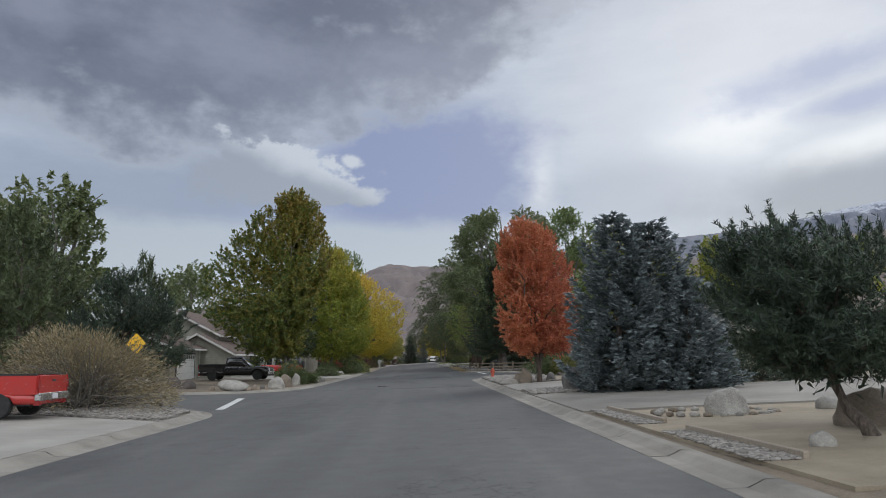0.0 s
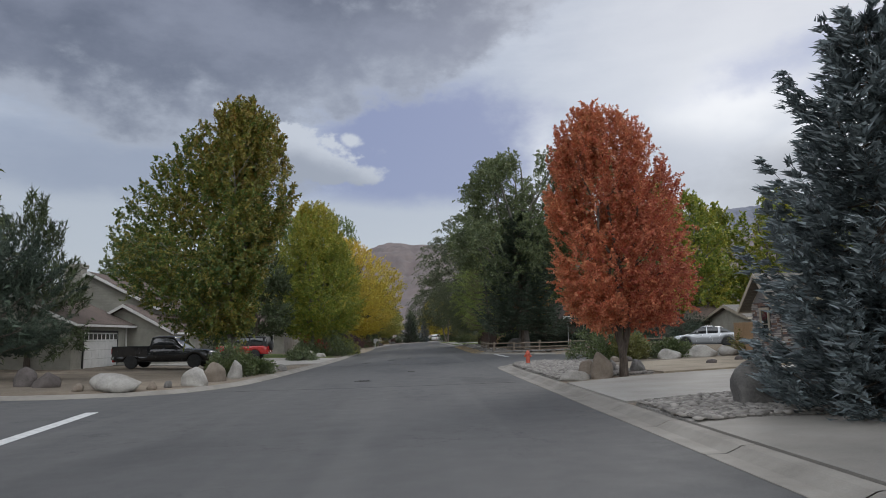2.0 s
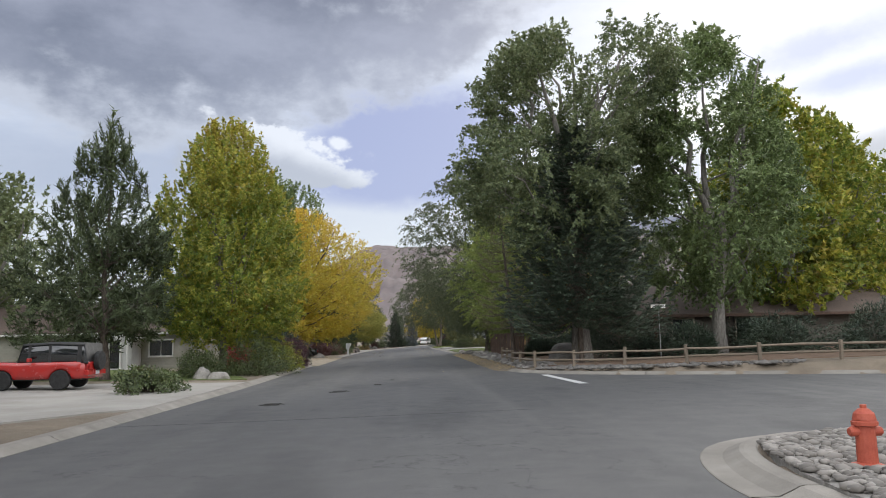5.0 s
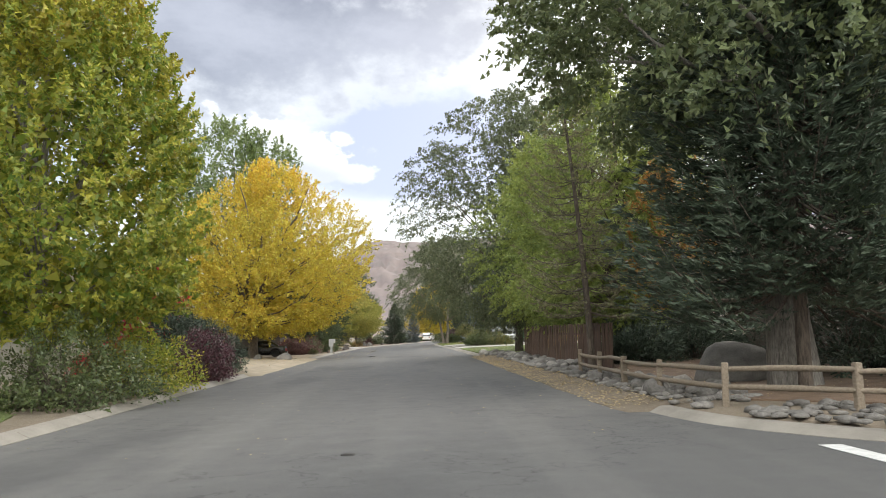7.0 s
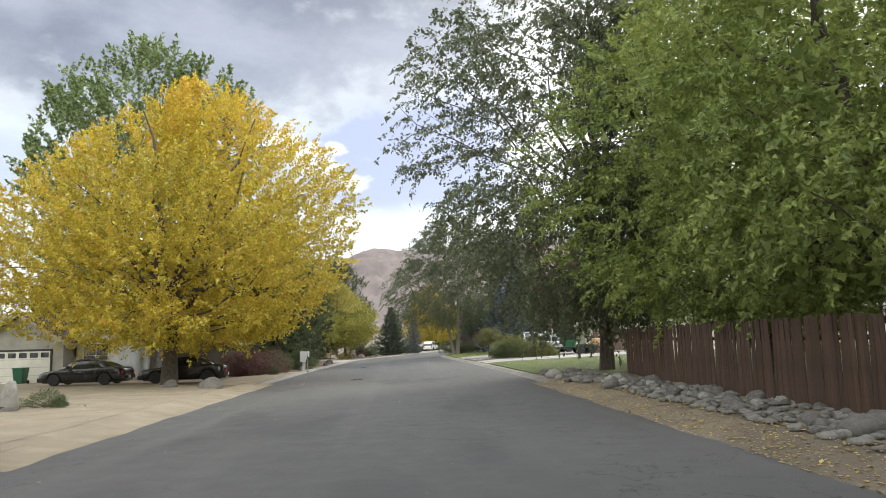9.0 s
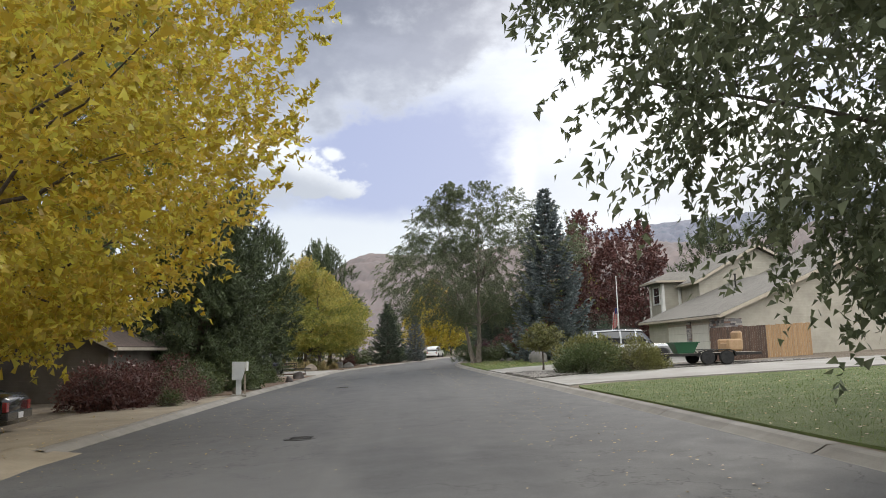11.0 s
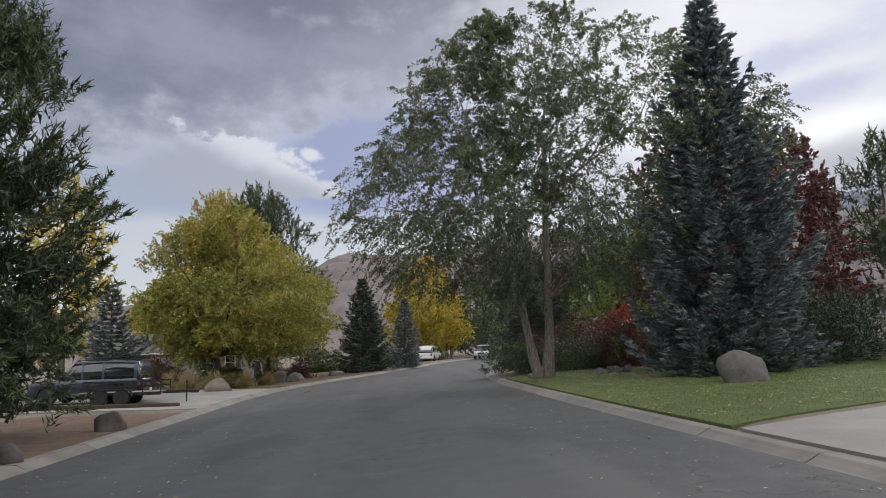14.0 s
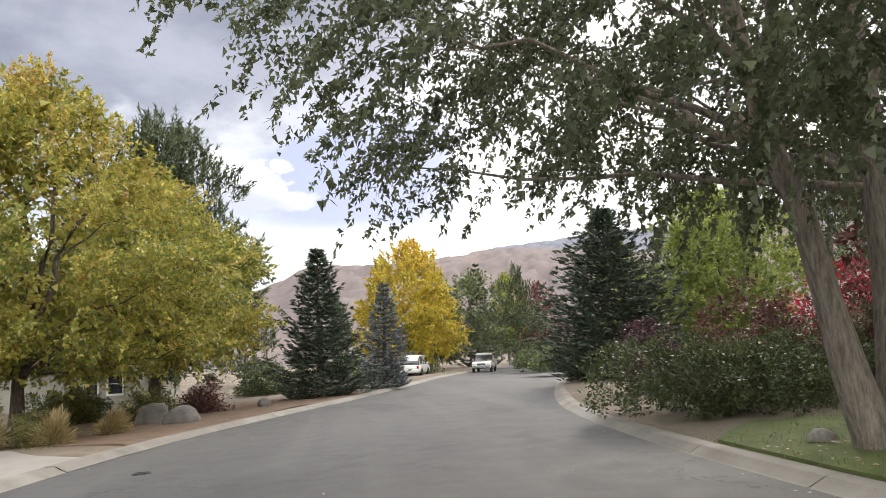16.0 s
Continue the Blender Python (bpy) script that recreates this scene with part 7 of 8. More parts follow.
def frame_trailer(name, m, label, L, W, deck, material, rails, parent_parts=()):
    """A tandem-axle trailer, its hitch at +y."""
    ob = thing(name, m, label, "trailer")
    hl, hw = L / 2, W / 2
    for s in (1, -1):
        part("side_beam", boxes((s * hw - 0.05, s * hw + 0.05, -hl, hl, deck - 0.13, deck), bevel=0.008), material, ob)
        part("tongue_beam", prism([(hl - 0.1, deck - 0.12), (hl + 1.15, deck - 0.12), (hl + 1.15, deck - 0.02), (hl - 0.1, deck - 0.02)], s * 0.04, s * 0.12), material, ob)
        for y in (-0.45, 0.45):
            wheel(ob, s * (hw + 0.16), y - 0.15, 0.33, 0.2, s)
        arc = [(-1.05, deck - 0.18), (-0.98, deck + 0.08), (-0.72, deck + 0.16), (0.42, deck + 0.16), (0.68, deck + 0.08), (0.75, deck - 0.18), (0.71, deck - 0.18), (0.64, deck + 0.05), (0.40, deck + 0.12), (-0.70, deck + 0.12), (-0.94, deck + 0.05), (-1.01, deck - 0.18)]
        part("fender", prism(arc, s * (hw + 0.06), s * (hw + 0.28)), material, ob)
    for k in range(int(L / 0.22)):
        y = -hl + 0.02 + k * 0.22
        part("deck_board", boxes((-hw + 0.06, hw - 0.06, y, y + 0.205, deck - 0.05, deck - 0.005)), WOOD_GREY, ob)
    part("coupler", boxes((-0.07, 0.07, hl + 1.05, hl + 1.35, deck - 0.14, deck - 0.03), bevel=0.01), material, ob)
    part("jack", turned([(0.03, deck - 0.5), (0.03, deck + 0.32), (0.05, deck + 0.33), (0.05, deck + 0.38)], 8), material, ob, m=pose(0.0, hl + 0.85, 0))
    if rails:
        for s in (1, -1):
            for z in (0.22, 0.42):
                part("rail", boxes((s * hw - 0.025, s * hw + 0.025, -hl, hl, deck + z - 0.025, deck + z + 0.025)), material, ob)
            for k in range(6):
                y = -hl + k * (L - 0.05) / 5
                part("stake", boxes((s * hw - 0.02, s * hw + 0.02, y, y + 0.05, deck, deck + 0.42)), material, ob)
    return ob


STEEL_BLACK = mottled("black painted steel", (0.014, 0.014, 0.014), (0.05, 0.045, 0.04), 5, 0.5, 0.2, 40, metal=0.4)
frame_trailer("utility_trailer", lie(-12.0, 182.5, -88), "black utility trailer with low pipe rails on the drive", 3.7, 1.6, 0.52, STEEL_BLACK, True)
FLAT = frame_trailer("flatbed_trailer", lie(14.2, 150.7, 86), "black tandem flatbed trailer loaded with a chair", 4.6, 1.9, 0.55, STEEL_BLACK, False)


def armchair(m):
    ob = thing("armchair", m, "tan padded armchair standing on a trailer", "armchair")
    cloth = mottled("tan leather", (0.30, 0.19, 0.10), (0.45, 0.30, 0.17), 4, 0.6, 0.2, 40)
    part("seat", boxes((-0.34, 0.34, -0.35, 0.38, 0.08, 0.46), bevel=0.07), cloth, ob)
    part("backrest", boxes((-0.40, 0.40, -0.50, -0.24, 0.10, 1.02), bevel=0.10), cloth, ob)
    for s in (1, -1):
        part("armrest", boxes((s * 0.41 - 0.10, s * 0.41 + 0.10, -0.40, 0.40, 0.05, 0.64), bevel=0.08), cloth, ob)
    return ob


armchair(pose(15.4, 150.6, on(14.2, 150.7) + 0.60, 0, 0, 95))
GREEN_BIN = glossy("dark green plastic", (0.015, 0.10, 0.045), 0.45, coat=0.1)
tub = thing("wheelbarrow_tub", pose(13.1, 150.7, on(14.2, 150.7) + 0.60), "dark green plastic tub on a trailer", "tub")
bm = bmesh.new()
a = [bm.verts.new((x * 0.38, y * 0.32, 0.0)) for x, y in ((-1, -1), (1, -1), (1, 1), (-1, 1))]
b = [bm.verts.new((x * 0.62, y * 0.46, 0.52)) for x, y in ((-1, -1), (1, -1), (1, 1), (-1, 1))]
c = [bm.verts.new((x * 0.56, y * 0.40, 0.52)) for x, y in ((-1, -1), (1, -1), (1, 1), (-1, 1))]
d = [bm.verts.new((x * 0.34, y * 0.28, 0.06)) for x, y in ((-1, -1), (1, -1), (1, 1), (-1, 1))]
bm.faces.new(a[::-1])
bm.faces.new(d)
for p, q in ((a, b), (b, c), (c, d)):
    for i in range(4):
        bm.faces.new((p[i], p[(i + 1) % 4], q[(i + 1) % 4], q[i]))
part("tub", bm, GREEN_BIN, tub)
part("lip", boxes((-0.65, 0.65, -0.49, -0.45, 0.49, 0.54), (-0.65, 0.65, 0.45, 0.49, 0.49, 0.54), (-0.65, -0.61, -0.45, 0.45, 0.49, 0.54), (0.61, 0.65, -0.45, 0.45, 0.49, 0.54)), GREEN_BIN, tub)

# camper by the shed
CREAM = mottled("white camper siding", (0.56, 0.55, 0.52), (0.72, 0.71, 0.68), 2, 0.45, 0.1, 40)
camper = thing("camper_trailer", lie(16.4, 193.5, -96), "white camper trailer with dark windows and stripes", "camper")
bm = prism([(-2.3, 0.55), (2.0, 0.55), (2.35, 0.95), (2.25, 1.7), (1.8, 2.35), (-2.1, 2.45), (-2.3, 2.2)], -1.05, 1.05)
bmesh.ops.bevel(bm, geom=list(bm.edges), offset=0.05, segments=2, affect="EDGES")
part("body", bm, CREAM, camper)
for s in (1, -1):
    for y0, y1, z0, z1 in ((0.9, 1.6, 1.45, 1.95), (-0.2, 0.45, 1.45, 1.95), (0.2, 0.9, 0.8, 1.15)):
        w = part("window", boxes((s * 1.05 - 0.012, s * 1.05 + 0.018, y0, y1, z0, z1), bevel=0.006), BLACK_TRIM, camper)
        part("pane", boxes((s * 1.068 - 0.004, s * 1.068 + 0.004, y0 + 0.05, y1 - 0.05, z0 + 0.05, z1 - 0.05)), GLASS_DARK, w)
    for z, y0, y1 in ((1.28, -2.2, 0.0), (1.20, -2.2, 1.2), (0.72, -2.1, 2.0)):
        part("stripe", boxes((s * 1.053 - 0.004, s * 1.053 + 0.006, y0, y1, z, z + 0.045)), BLACK_TRIM, camper)
    wheel(camper, s * 0.98, 0.2, 0.34, 0.2, s)
part("roof_vent", boxes((-0.3, 0.3, -0.5, 0.1, 2.42, 2.56), bevel=0.03), CREAM, camper)
part("hitch", boxes((-0.08, 0.08, 2.3, 3.3, 0.5, 0.6)), STEEL_BLACK, camper)


# ---- houses ----
def siding(name, dark, light):
    p = Paint(name)
    st = p.noise(1.2, 5, 0.6)
    c = p.mix(p.ramp(st, 0.35, 0.65), dark, light)
    w = p.t.nodes.new("ShaderNodeTexWave")
    w.wave_type, w.bands_direction, w.wave_profile = "BANDS", "Z", "SAW"
    w.inputs["Scale"].default_value = 1.6
    p.link(p.where, w.inputs["Vector"])
    p.bump(w.outputs["Fac"], 0.5, 0.02)
    return p.set(color=c, rough=0.8)


def shingle(name, dark, light):
    p = Paint(name)
    b = p.t.nodes.new("ShaderNodeTexBrick")
    b.inputs["Scale"].default_value = 3.2
    b.inputs["Mortar Size"].default_value = 0.02
    p.link(p.where, b.inputs["Vector"])
    b.inputs["Color1"].default_value, b.inputs["Color2"].default_value = (*dark, 1), (*light, 1)
    b.inputs["Mortar"].default_value = (*[0.5 * k for k in dark], 1)
    c = p.mix(p.ramp(p.noise(1.1, 5), 0.35, 0.7, 0, 0.6), b.outputs["Color"], light)
    p.bump(p.noise(20, 4, 0.7), 0.5, 0.02)
    return p.set(color=c, rough=0.9)


WALL_GREY, WALL_TAUPE = siding("grey-beige siding", (0.27, 0.26, 0.22), (0.36, 0.345, 0.295)), siding("taupe siding", (0.34, 0.315, 0.26), (0.43, 0.40, 0.335))
# dark brown siding, its colour lowered for the tree shade on the corner house
WALL_CREAM, WALL_DARK = siding("cream-yellow siding", (0.46, 0.41, 0.27), (0.56, 0.50, 0.35)), siding("shade-dimmed brown siding", (0.085, 0.072, 0.058), (0.13, 0.11, 0.092))
WALL_WHITE = siding("white siding", (0.56, 0.56, 0.54), (0.70, 0.70, 0.68))
ROOF_BROWN, ROOF_GREY = shingle("brown shingles", (0.095, 0.068, 0.055), (0.15, 0.11, 0.09)), shingle("grey-brown shingles", (0.135, 0.125, 0.105), (0.20, 0.185, 0.16))
TRIM_WHITE = mottled("white painted trim", (0.58, 0.57, 0.54), (0.74, 0.73, 0.70), 3, 0.6, 0.1, 40)
TRIM_TAN = mottled("tan painted trim", (0.36, 0.31, 0.24), (0.46, 0.40, 0.32), 3, 0.6, 0.1, 40)
DOOR_CREAM = mottled("cream garage door paint", (0.55, 0.53, 0.46), (0.66, 0.64, 0.56), 2, 0.6, 0.1, 40)
PANE = glossy("window pane", (0.02, 0.024, 0.028), 0.05, coat=1.0)
LEDGE = [mottled("ledge stone %s" % k, tuple(0.8 * q for q in c), tuple(1.25 * q for q in c), 5, 0.9, 0.5, 30, 0.01, each=0.3) for k, c in (("pale", (0.40, 0.37, 0.34)), ("grey", (0.23, 0.22, 0.22)), ("rust", (0.24, 0.15, 0.12)), ("dark", (0.11, 0.10, 0.105)))]


def block(house, x0, x1, y0, y1, z0, eave, ridge, along_y, wall, roof, trim, over=0.45, hip=False):
    """One gabled part of a house: walls, two roof slabs with thickness, and fascia boards."""
    if along_y:
        mid = (x0 + x1) / 2
        bm = bmesh.new()
        pts = [(x0, z0), (x1, z0), (x1, eave), (mid, ridge - 0.12), (x0, eave)]
        a = [bm.verts.new((x, y0, z)) for x, z in pts]
        b = [bm.verts.new((x, y1, z)) for x, z in pts]
    else:
        mid = (y0 + y1) / 2
        bm = bmesh.new()
        pts = [(y0, z0), (y1, z0), (y1, eave), (mid, ridge - 0.12), (y0, eave)]
        a = [bm.verts.new((x0, y, z)) for y, z in pts]
        b = [bm.verts.new((x1, y, z)) for y, z in pts]
    bm.faces.new(a)
    bm.faces.new(b[::-1])
    for i in range(5):
        bm.faces.new((a[i], b[i], b[(i + 1) % 5], a[(i + 1) % 5]))
    part("wall", bm, wall, house)
    half = (x1 - x0) / 2 if along_y else (y1 - y0) / 2
    slope = (ridge - eave) / half
    lo = eave - slope * over
    for s in (1, -1):
        h, t = half + over, 0.14
        # slab in (across, up), carried along the ridge
        prof = [(0, ridge), (s * h, lo), (s * h, lo + t), (0, ridge + t)]
        bm = bmesh.new()
        c0, c1 = ((y0 - over, y1 + over) if along_y else (x0 - over, x1 + over))
        if along_y:
            va, vb = [bm.verts.new((mid + p, c0, z)) for p, z in prof], [bm.verts.new((mid + p, c1, z)) for p, z in prof]
        else:
            va, vb = [bm.verts.new((c0, mid + p, z)) for p, z in prof], [bm.verts.new((c1, mid + p, z)) for p, z in prof]
        bm.faces.new(va)
        bm.faces.new(vb[::-1])
        for i in range(4):
            bm.faces.new((va[i], vb[i], vb[(i + 1) % 4], va[(i + 1) % 4]))
        sl = part("roof", bm, roof, house)
        # fascia along the rakes and the eave
        for c, sg in ((c0, -1), (c1, 1)):
            bm = bmesh.new()
            pr = [(0, ridge - 0.10), (s * h, lo - 0.10), (s * h, lo + t - 0.02), (0, ridge + t - 0.02)]
            if along_y:
                va, vb = [bm.verts.new((mid + p, c + sg * 0.003, z)) for p, z in pr], [bm.verts.new((mid + p, c + sg * 0.035, z)) for p, z in pr]
            else:
                va, vb = [bm.verts.new((c + sg * 0.003, mid + p, z)) for p, z in pr], [bm.verts.new((c + sg * 0.035, mid + p, z)) for p, z in pr]
            bm.faces.new(va)
            bm.faces.new(vb[::-1])
            for i in range(4):
                bm.faces.new((va[i], vb[i], vb[(i + 1) % 4], va[(i + 1) % 4]))
            part("fascia", bm, trim, sl)
        if along_y:
            part("gutter", boxes((mid + s * h - 0.02 + min(0, s * 0.1), mid + s * h + 0.02 + max(0, s * 0.1), c0, c1, lo - 0.06, lo + 0.08)), trim, sl)
        else:
            part("gutter", boxes((c0, c1, mid + s * h - 0.02 + min(0, s * 0.1), mid + s * h + 0.02 + max(0, s * 0.1), lo - 0.06, lo + 0.08)), trim, sl)


def opening(house, face, at, u0, u1, z0, z1, trim, bars=1, rows=1, name="window"):
    """A window on a wall. face: '-y', '+x' or '-x', the way the wall looks; at: the wall's place; u0, u1: its ends along the wall."""
    def slab(a0, a1, b0, b1, d0, d1):
        if face == "-y":
            return (a0, a1, at - d1, at - d0, b0, b1)
        return (at + d0, at + d1, a0, a1, b0, b1) if face == "+x" else (at - d1, at - d0, a0, a1, b0, b1)
    w = part(name, boxes(slab(u0 - 0.09, u1 + 0.09, z1, z1 + 0.10, 0.0, 0.07), slab(u0 - 0.09, u1 + 0.09, z0 - 0.10, z0, 0.0, 0.09), slab(u0 - 0.09, u0, z0, z1, 0.0, 0.07), slab(u1, u1 + 0.09, z0, z1, 0.0, 0.07)), trim, house)
    for i in range(bars + 1):
        for j in range(rows):
            a0, a1 = u0 + (u1 - u0) * i / (bars + 1) + 0.02, u0 + (u1 - u0) * (i + 1) / (bars + 1) - 0.02
            b0, b1 = z0 + (z1 - z0) * j / rows + 0.02, z0 + (z1 - z0) * (j + 1) / rows - 0.02
            part("pane", boxes(slab(a0, a1, b0, b1, 0.004, 0.022)), PANE, w)
    part("sash", boxes(slab(u0, u1, z0, z1, 0.002, 0.012)), trim, w)
    return w


def garage_door(house, face, at, u0, u1, z0, z1, material, lights=0):
    def slab(a0, a1, b0, b1, d0, d1):
        if face == "-y":
            return (a0, a1, at - d1, at - d0, b0, b1)
        return (at + d0, at + d1, a0, a1, b0, b1) if face == "+x" else (at - d1, at - d0, a0, a1, b0, b1)
    d = part("garage_door", boxes(slab(u0 - 0.12, u0, z0, z1 + 0.12, 0.0, 0.06), slab(u1, u1 + 0.12, z0, z1 + 0.12, 0.0, 0.06), slab(u0, u1, z1, z1 + 0.12, 0.0, 0.06)), BLACK_TRIM if lights else TRIM_TAN, house)
    n = 4
    for k in range(n):
        b0, b1 = z0 + (z1 - z0) * k / n, z0 + (z1 - z0) * (k + 1) / n - 0.018
        bm = bmesh.new()
        box(bm, *slab(u0 + 0.01, u1 - 0.01, b0, b1, 0.004, 0.045))
        if not (lights and k == n - 1):
            m = max(3, int((u1 - u0) / 0.9))
            for i in range(m):
                a0 = u0 + (u1 - u0) * (i + 0.12) / m
                a1 = u0 + (u1 - u0) * (i + 0.88) / m
                box(bm, *slab(a0, a1, b0 + 0.1, b1 - 0.1, 0.045, 0.055))
        part("panel", bm, material, d)
    for i in range(lights):
        a0, a1 = u0 + (u1 - u0) * (i + 0.14) / lights, u0 + (u1 - u0) * (i + 0.86) / lights
        part("pane", boxes(slab(a0, a1, z1 - (z1 - z0) / n + 0.10, z1 - 0.10, 0.046, 0.056)), PANE, d)


def stone_face(house, face, at, u0, u1, z0, z1, seed, name="stone_facing", skip=None, fine=1.0):
    """Ledge stone laid in uneven courses."""
    rng = np.random.default_rng(seed)
    def slab(a0, a1, b0, b1, d):
        return (a0, a1, at - d, at, b0, b1) if face == "-y" else ((at, at + d, a0, a1, b0, b1) if face == "+x" else (at - d, at, a0, a1, b0, b1))
    base = part(name, boxes(slab(u0, u1, z0, z1, 0.02)), LEDGE[3], house)
    z = z0
    while z < z1 - 0.03:
        h = min(rng.uniform(0.10, 0.17) * fine, z1 - z)
        u = u0
        while u < u1 - 0.03:
            w = min(rng.uniform(0.18, 0.46) * fine ** 0.5, u1 - u)
            if not (skip and skip[0] < u + w / 2 < skip[1] and skip[2] < z + h / 2 < skip[3]):
                part("stone", boxes(slab(u + 0.008, u + w - 0.008, z + 0.007, z + h - 0.007, rng.uniform(0.05, 0.10))), LEDGE[rng.choice(4, p=(0.4, 0.3, 0.18, 0.12))], base)
            u += w
        z += h


def hip_block(house, x0, x1, y0, y1, z0, eave, ridge, inset, wall, roof, trim, over=0.5):
    """Walls under a roof hipped towards the street, its ridge running away from it."""
    part("wall", boxes((x0, x1, y0, y1, z0, eave)), wall, house)
    mid, t = (y0 + y1) / 2, 0.14
    bm = bmesh.new()
    low = [(x0 - over, y0 - over), (x1, y0 - over), (x1, y1 + over), (x0 - over, y1 + over)]
    under = [bm.verts.new((x, y, eave - 0.05)) for x, y in low]
    rim = [bm.verts.new((x, y, eave - 0.05 + t)) for x, y in low]
    r0, r1 = bm.verts.new((x0 - over + inset, mid, ridge)), bm.verts.new((x1, mid, ridge))
    bm.faces.new(under[::-1])
    for k in range(4):
        bm.faces.new((under[k], under[(k + 1) % 4], rim[(k + 1) % 4], rim[k]))
    bm.faces.new((rim[0], rim[1], r1, r0))
    bm.faces.new((rim[2], rim[3], r0, r1))
    bm.faces.new((rim[3], rim[0], r0))
    bm.faces.new((rim[1], rim[2], r1))
    sl = part("roof", bm, roof, house)
    part("gutter", boxes((x0 - over - 0.1, x0 - over - 0.004, y0 - over, y1 + over, eave - 0.08, eave + 0.08)), trim, sl)
    part("gutter", boxes((x0 - over, x1, y0 - over - 0.1, y0 - over - 0.004, eave - 0.08, eave + 0.08)), trim, sl)


# grey-beige house with a garage
h1 = thing("house", pose(0, 0, on(-20, 64)), "grey-beige two-storey house with a brown roof and white garage door", "house")
block(h1, -28.2, -20.2, 60.3, 68.2, -0.3, 2.75, 4.6, True, WALL_GREY, ROOF_BROWN, TRIM_WHITE)
garage_door(h1, "+x", -20.2, 61.8, 66.6, 0.0, 2.15, TRIM_WHITE, 8)
block(h1, -28.6, -19.4, 71.0, 81.0, -0.3, 4.1, 6.5, True, WALL_GREY, ROOF_BROWN, TRIM_WHITE)
block(h1, -23.6, -17.4, 68.6, 76.0, -0.3, 2.3, 4.0, True, WALL_GREY, ROOF_BROWN, TRIM_WHITE)
opening(h1, "-y", 71.0, -22.2, -20.9, 3.3, 3.8, TRIM_WHITE, 1)
opening(h1, "-y", 60.3, -26.5, -24.6, 0.9, 2.1, TRIM_WHITE, 1)
part("chimney", boxes((-25.6, -24.4, 70.2, 71.2, 0, 7.1), (-25.7, -24.3, 70.1, 71.3, 6.9, 7.15)), WALL_GREY, h1)
part("downspout", boxes((-20.14, -20.06, 67.9, 67.98, 0.1, 2.6)), TRIM_WHITE, h1)

# ledge-stone house with a gabled bay
h2 = thing("house", pose(0, 0, on(17, 51)), "cream house with a ledge-stone gable and brown roof", "house")
block(h2, 15.75, 20.6, 48.75, 51.35, -0.3, 2.55, 3.7, False, WALL_CREAM, ROOF_GREY, TRIM_TAN, 0.5)
stone_face(h2, "-x", 15.74, 48.75, 51.35, -0.1, 2.5, 3, skip=(49.5, 50.5, 0.75, 2.3), fine=0.62)
bm = bmesh.new()
prism_pts = [(48.9, 2.5), (51.2, 2.5), (50.05, 3.45)]
lo, hi = [bm.verts.new((15.68, y, z)) for y, z in prism_pts], [bm.verts.new((15.74, y, z)) for y, z in prism_pts]
bm.faces.new(lo)
bm.faces.new(hi[::-1])
for k in range(3):
    bm.faces.new((lo[k], hi[k], hi[(k + 1) % 3], lo[(k + 1) % 3]))
part("stone_gable", bm, LEDGE[1], h2)
opening(h2, "-x", 15.67, 49.68, 50.36, 0.85, 2.15, TRIM_TAN, 0, 2)
stone_face(h2, "-y", 48.74, 15.75, 17.0, -0.1, 2.5, 4, fine=0.62)
block(h2, 17.1, 21.5, 44.4, 48.7, -0.3, 2.6, 4.3, False, WALL_CREAM, ROOF_GREY, TRIM_TAN, 0.6)
opening(h2, "-x", 17.1, 45.6, 47.4, 0.7, 2.1, TRIM_TAN, 1)
block(h2, 20.8, 32.0, 44.0, 58.0, -0.3, 2.75, 5.3, True, WALL_CREAM, ROOF_GREY, TRIM_TAN)
block(h2, 26.0, 34.0, 74.0, 82.0, -0.3, 2.3, 3.3, False, WALL_GREY, ROOF_GREY, TRIM_TAN)

h3 = thing("house", pose(0, 0, on(21, 40)), "low tan house with a wide brown shingle roof", "house")
hip_block(h3, 20.5, 33.0, 33.5, 43.2, -0.3, 2.5, 4.3, 4.4, WALL_TAUPE, ROOF_BROWN, TRIM_TAN)
opening(h3, "-x", 20.5, 37.5, 39.5, 0.9, 2.1, TRIM_WHITE, 1)

h4 = thing("house", pose(0, 0, on(18, 92)), "dim brown house in deep shade behind the rail fence", "house")
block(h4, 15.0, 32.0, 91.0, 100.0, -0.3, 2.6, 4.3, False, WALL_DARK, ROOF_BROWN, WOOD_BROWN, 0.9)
opening(h4, "-y", 91.0, 16.6, 17.9, 0.8, 2.1, TRIM_TAN, 1)
opening(h4, "-y", 91.0, 20.6, 22.6, 0.8, 2.1, TRIM_TAN, 1)
for x in (15.2, 18.9, 22.8):
    part("porch_post", boxes((x - 0.09, x + 0.09, 90.0, 90.18, 0, 2.3)), WOOD_BROWN, h4)

h5 = thing("house", pose(-2.2, 0, on(-17, 100)), "pale grey house with a white columned entrance behind shrubs", "house")
block(h5, -30.0, -13.2, 100.4, 112.0, -0.3, 2.7, 4.9, False, WALL_GREY, ROOF_BROWN, TRIM_WHITE)
block(h5, -18.9, -16.6, 98.6, 101.5, -0.3, 2.45, 3.2, True, WALL_WHITE, ROOF_BROWN, TRIM_WHITE)
for x in (-18.8, -18.35, -17.2, -16.75):
    part("column", turned([(0.11, 0), (0.11, 0.12), (0.08, 0.16), (0.07, 2.2), (0.10, 2.26), (0.10, 2.4)], 12), TRIM_WHITE, h5, m=pose(x, 98.2, 0))
opening(h5, "-y", 98.6, -18.1, -17.4, 0.1, 2.0, TRIM_WHITE, 0, 1, "door")
opening(h5, "-y", 100.4, -16.0, -14.4, 0.9, 2.0, TRIM_WHITE, 1)

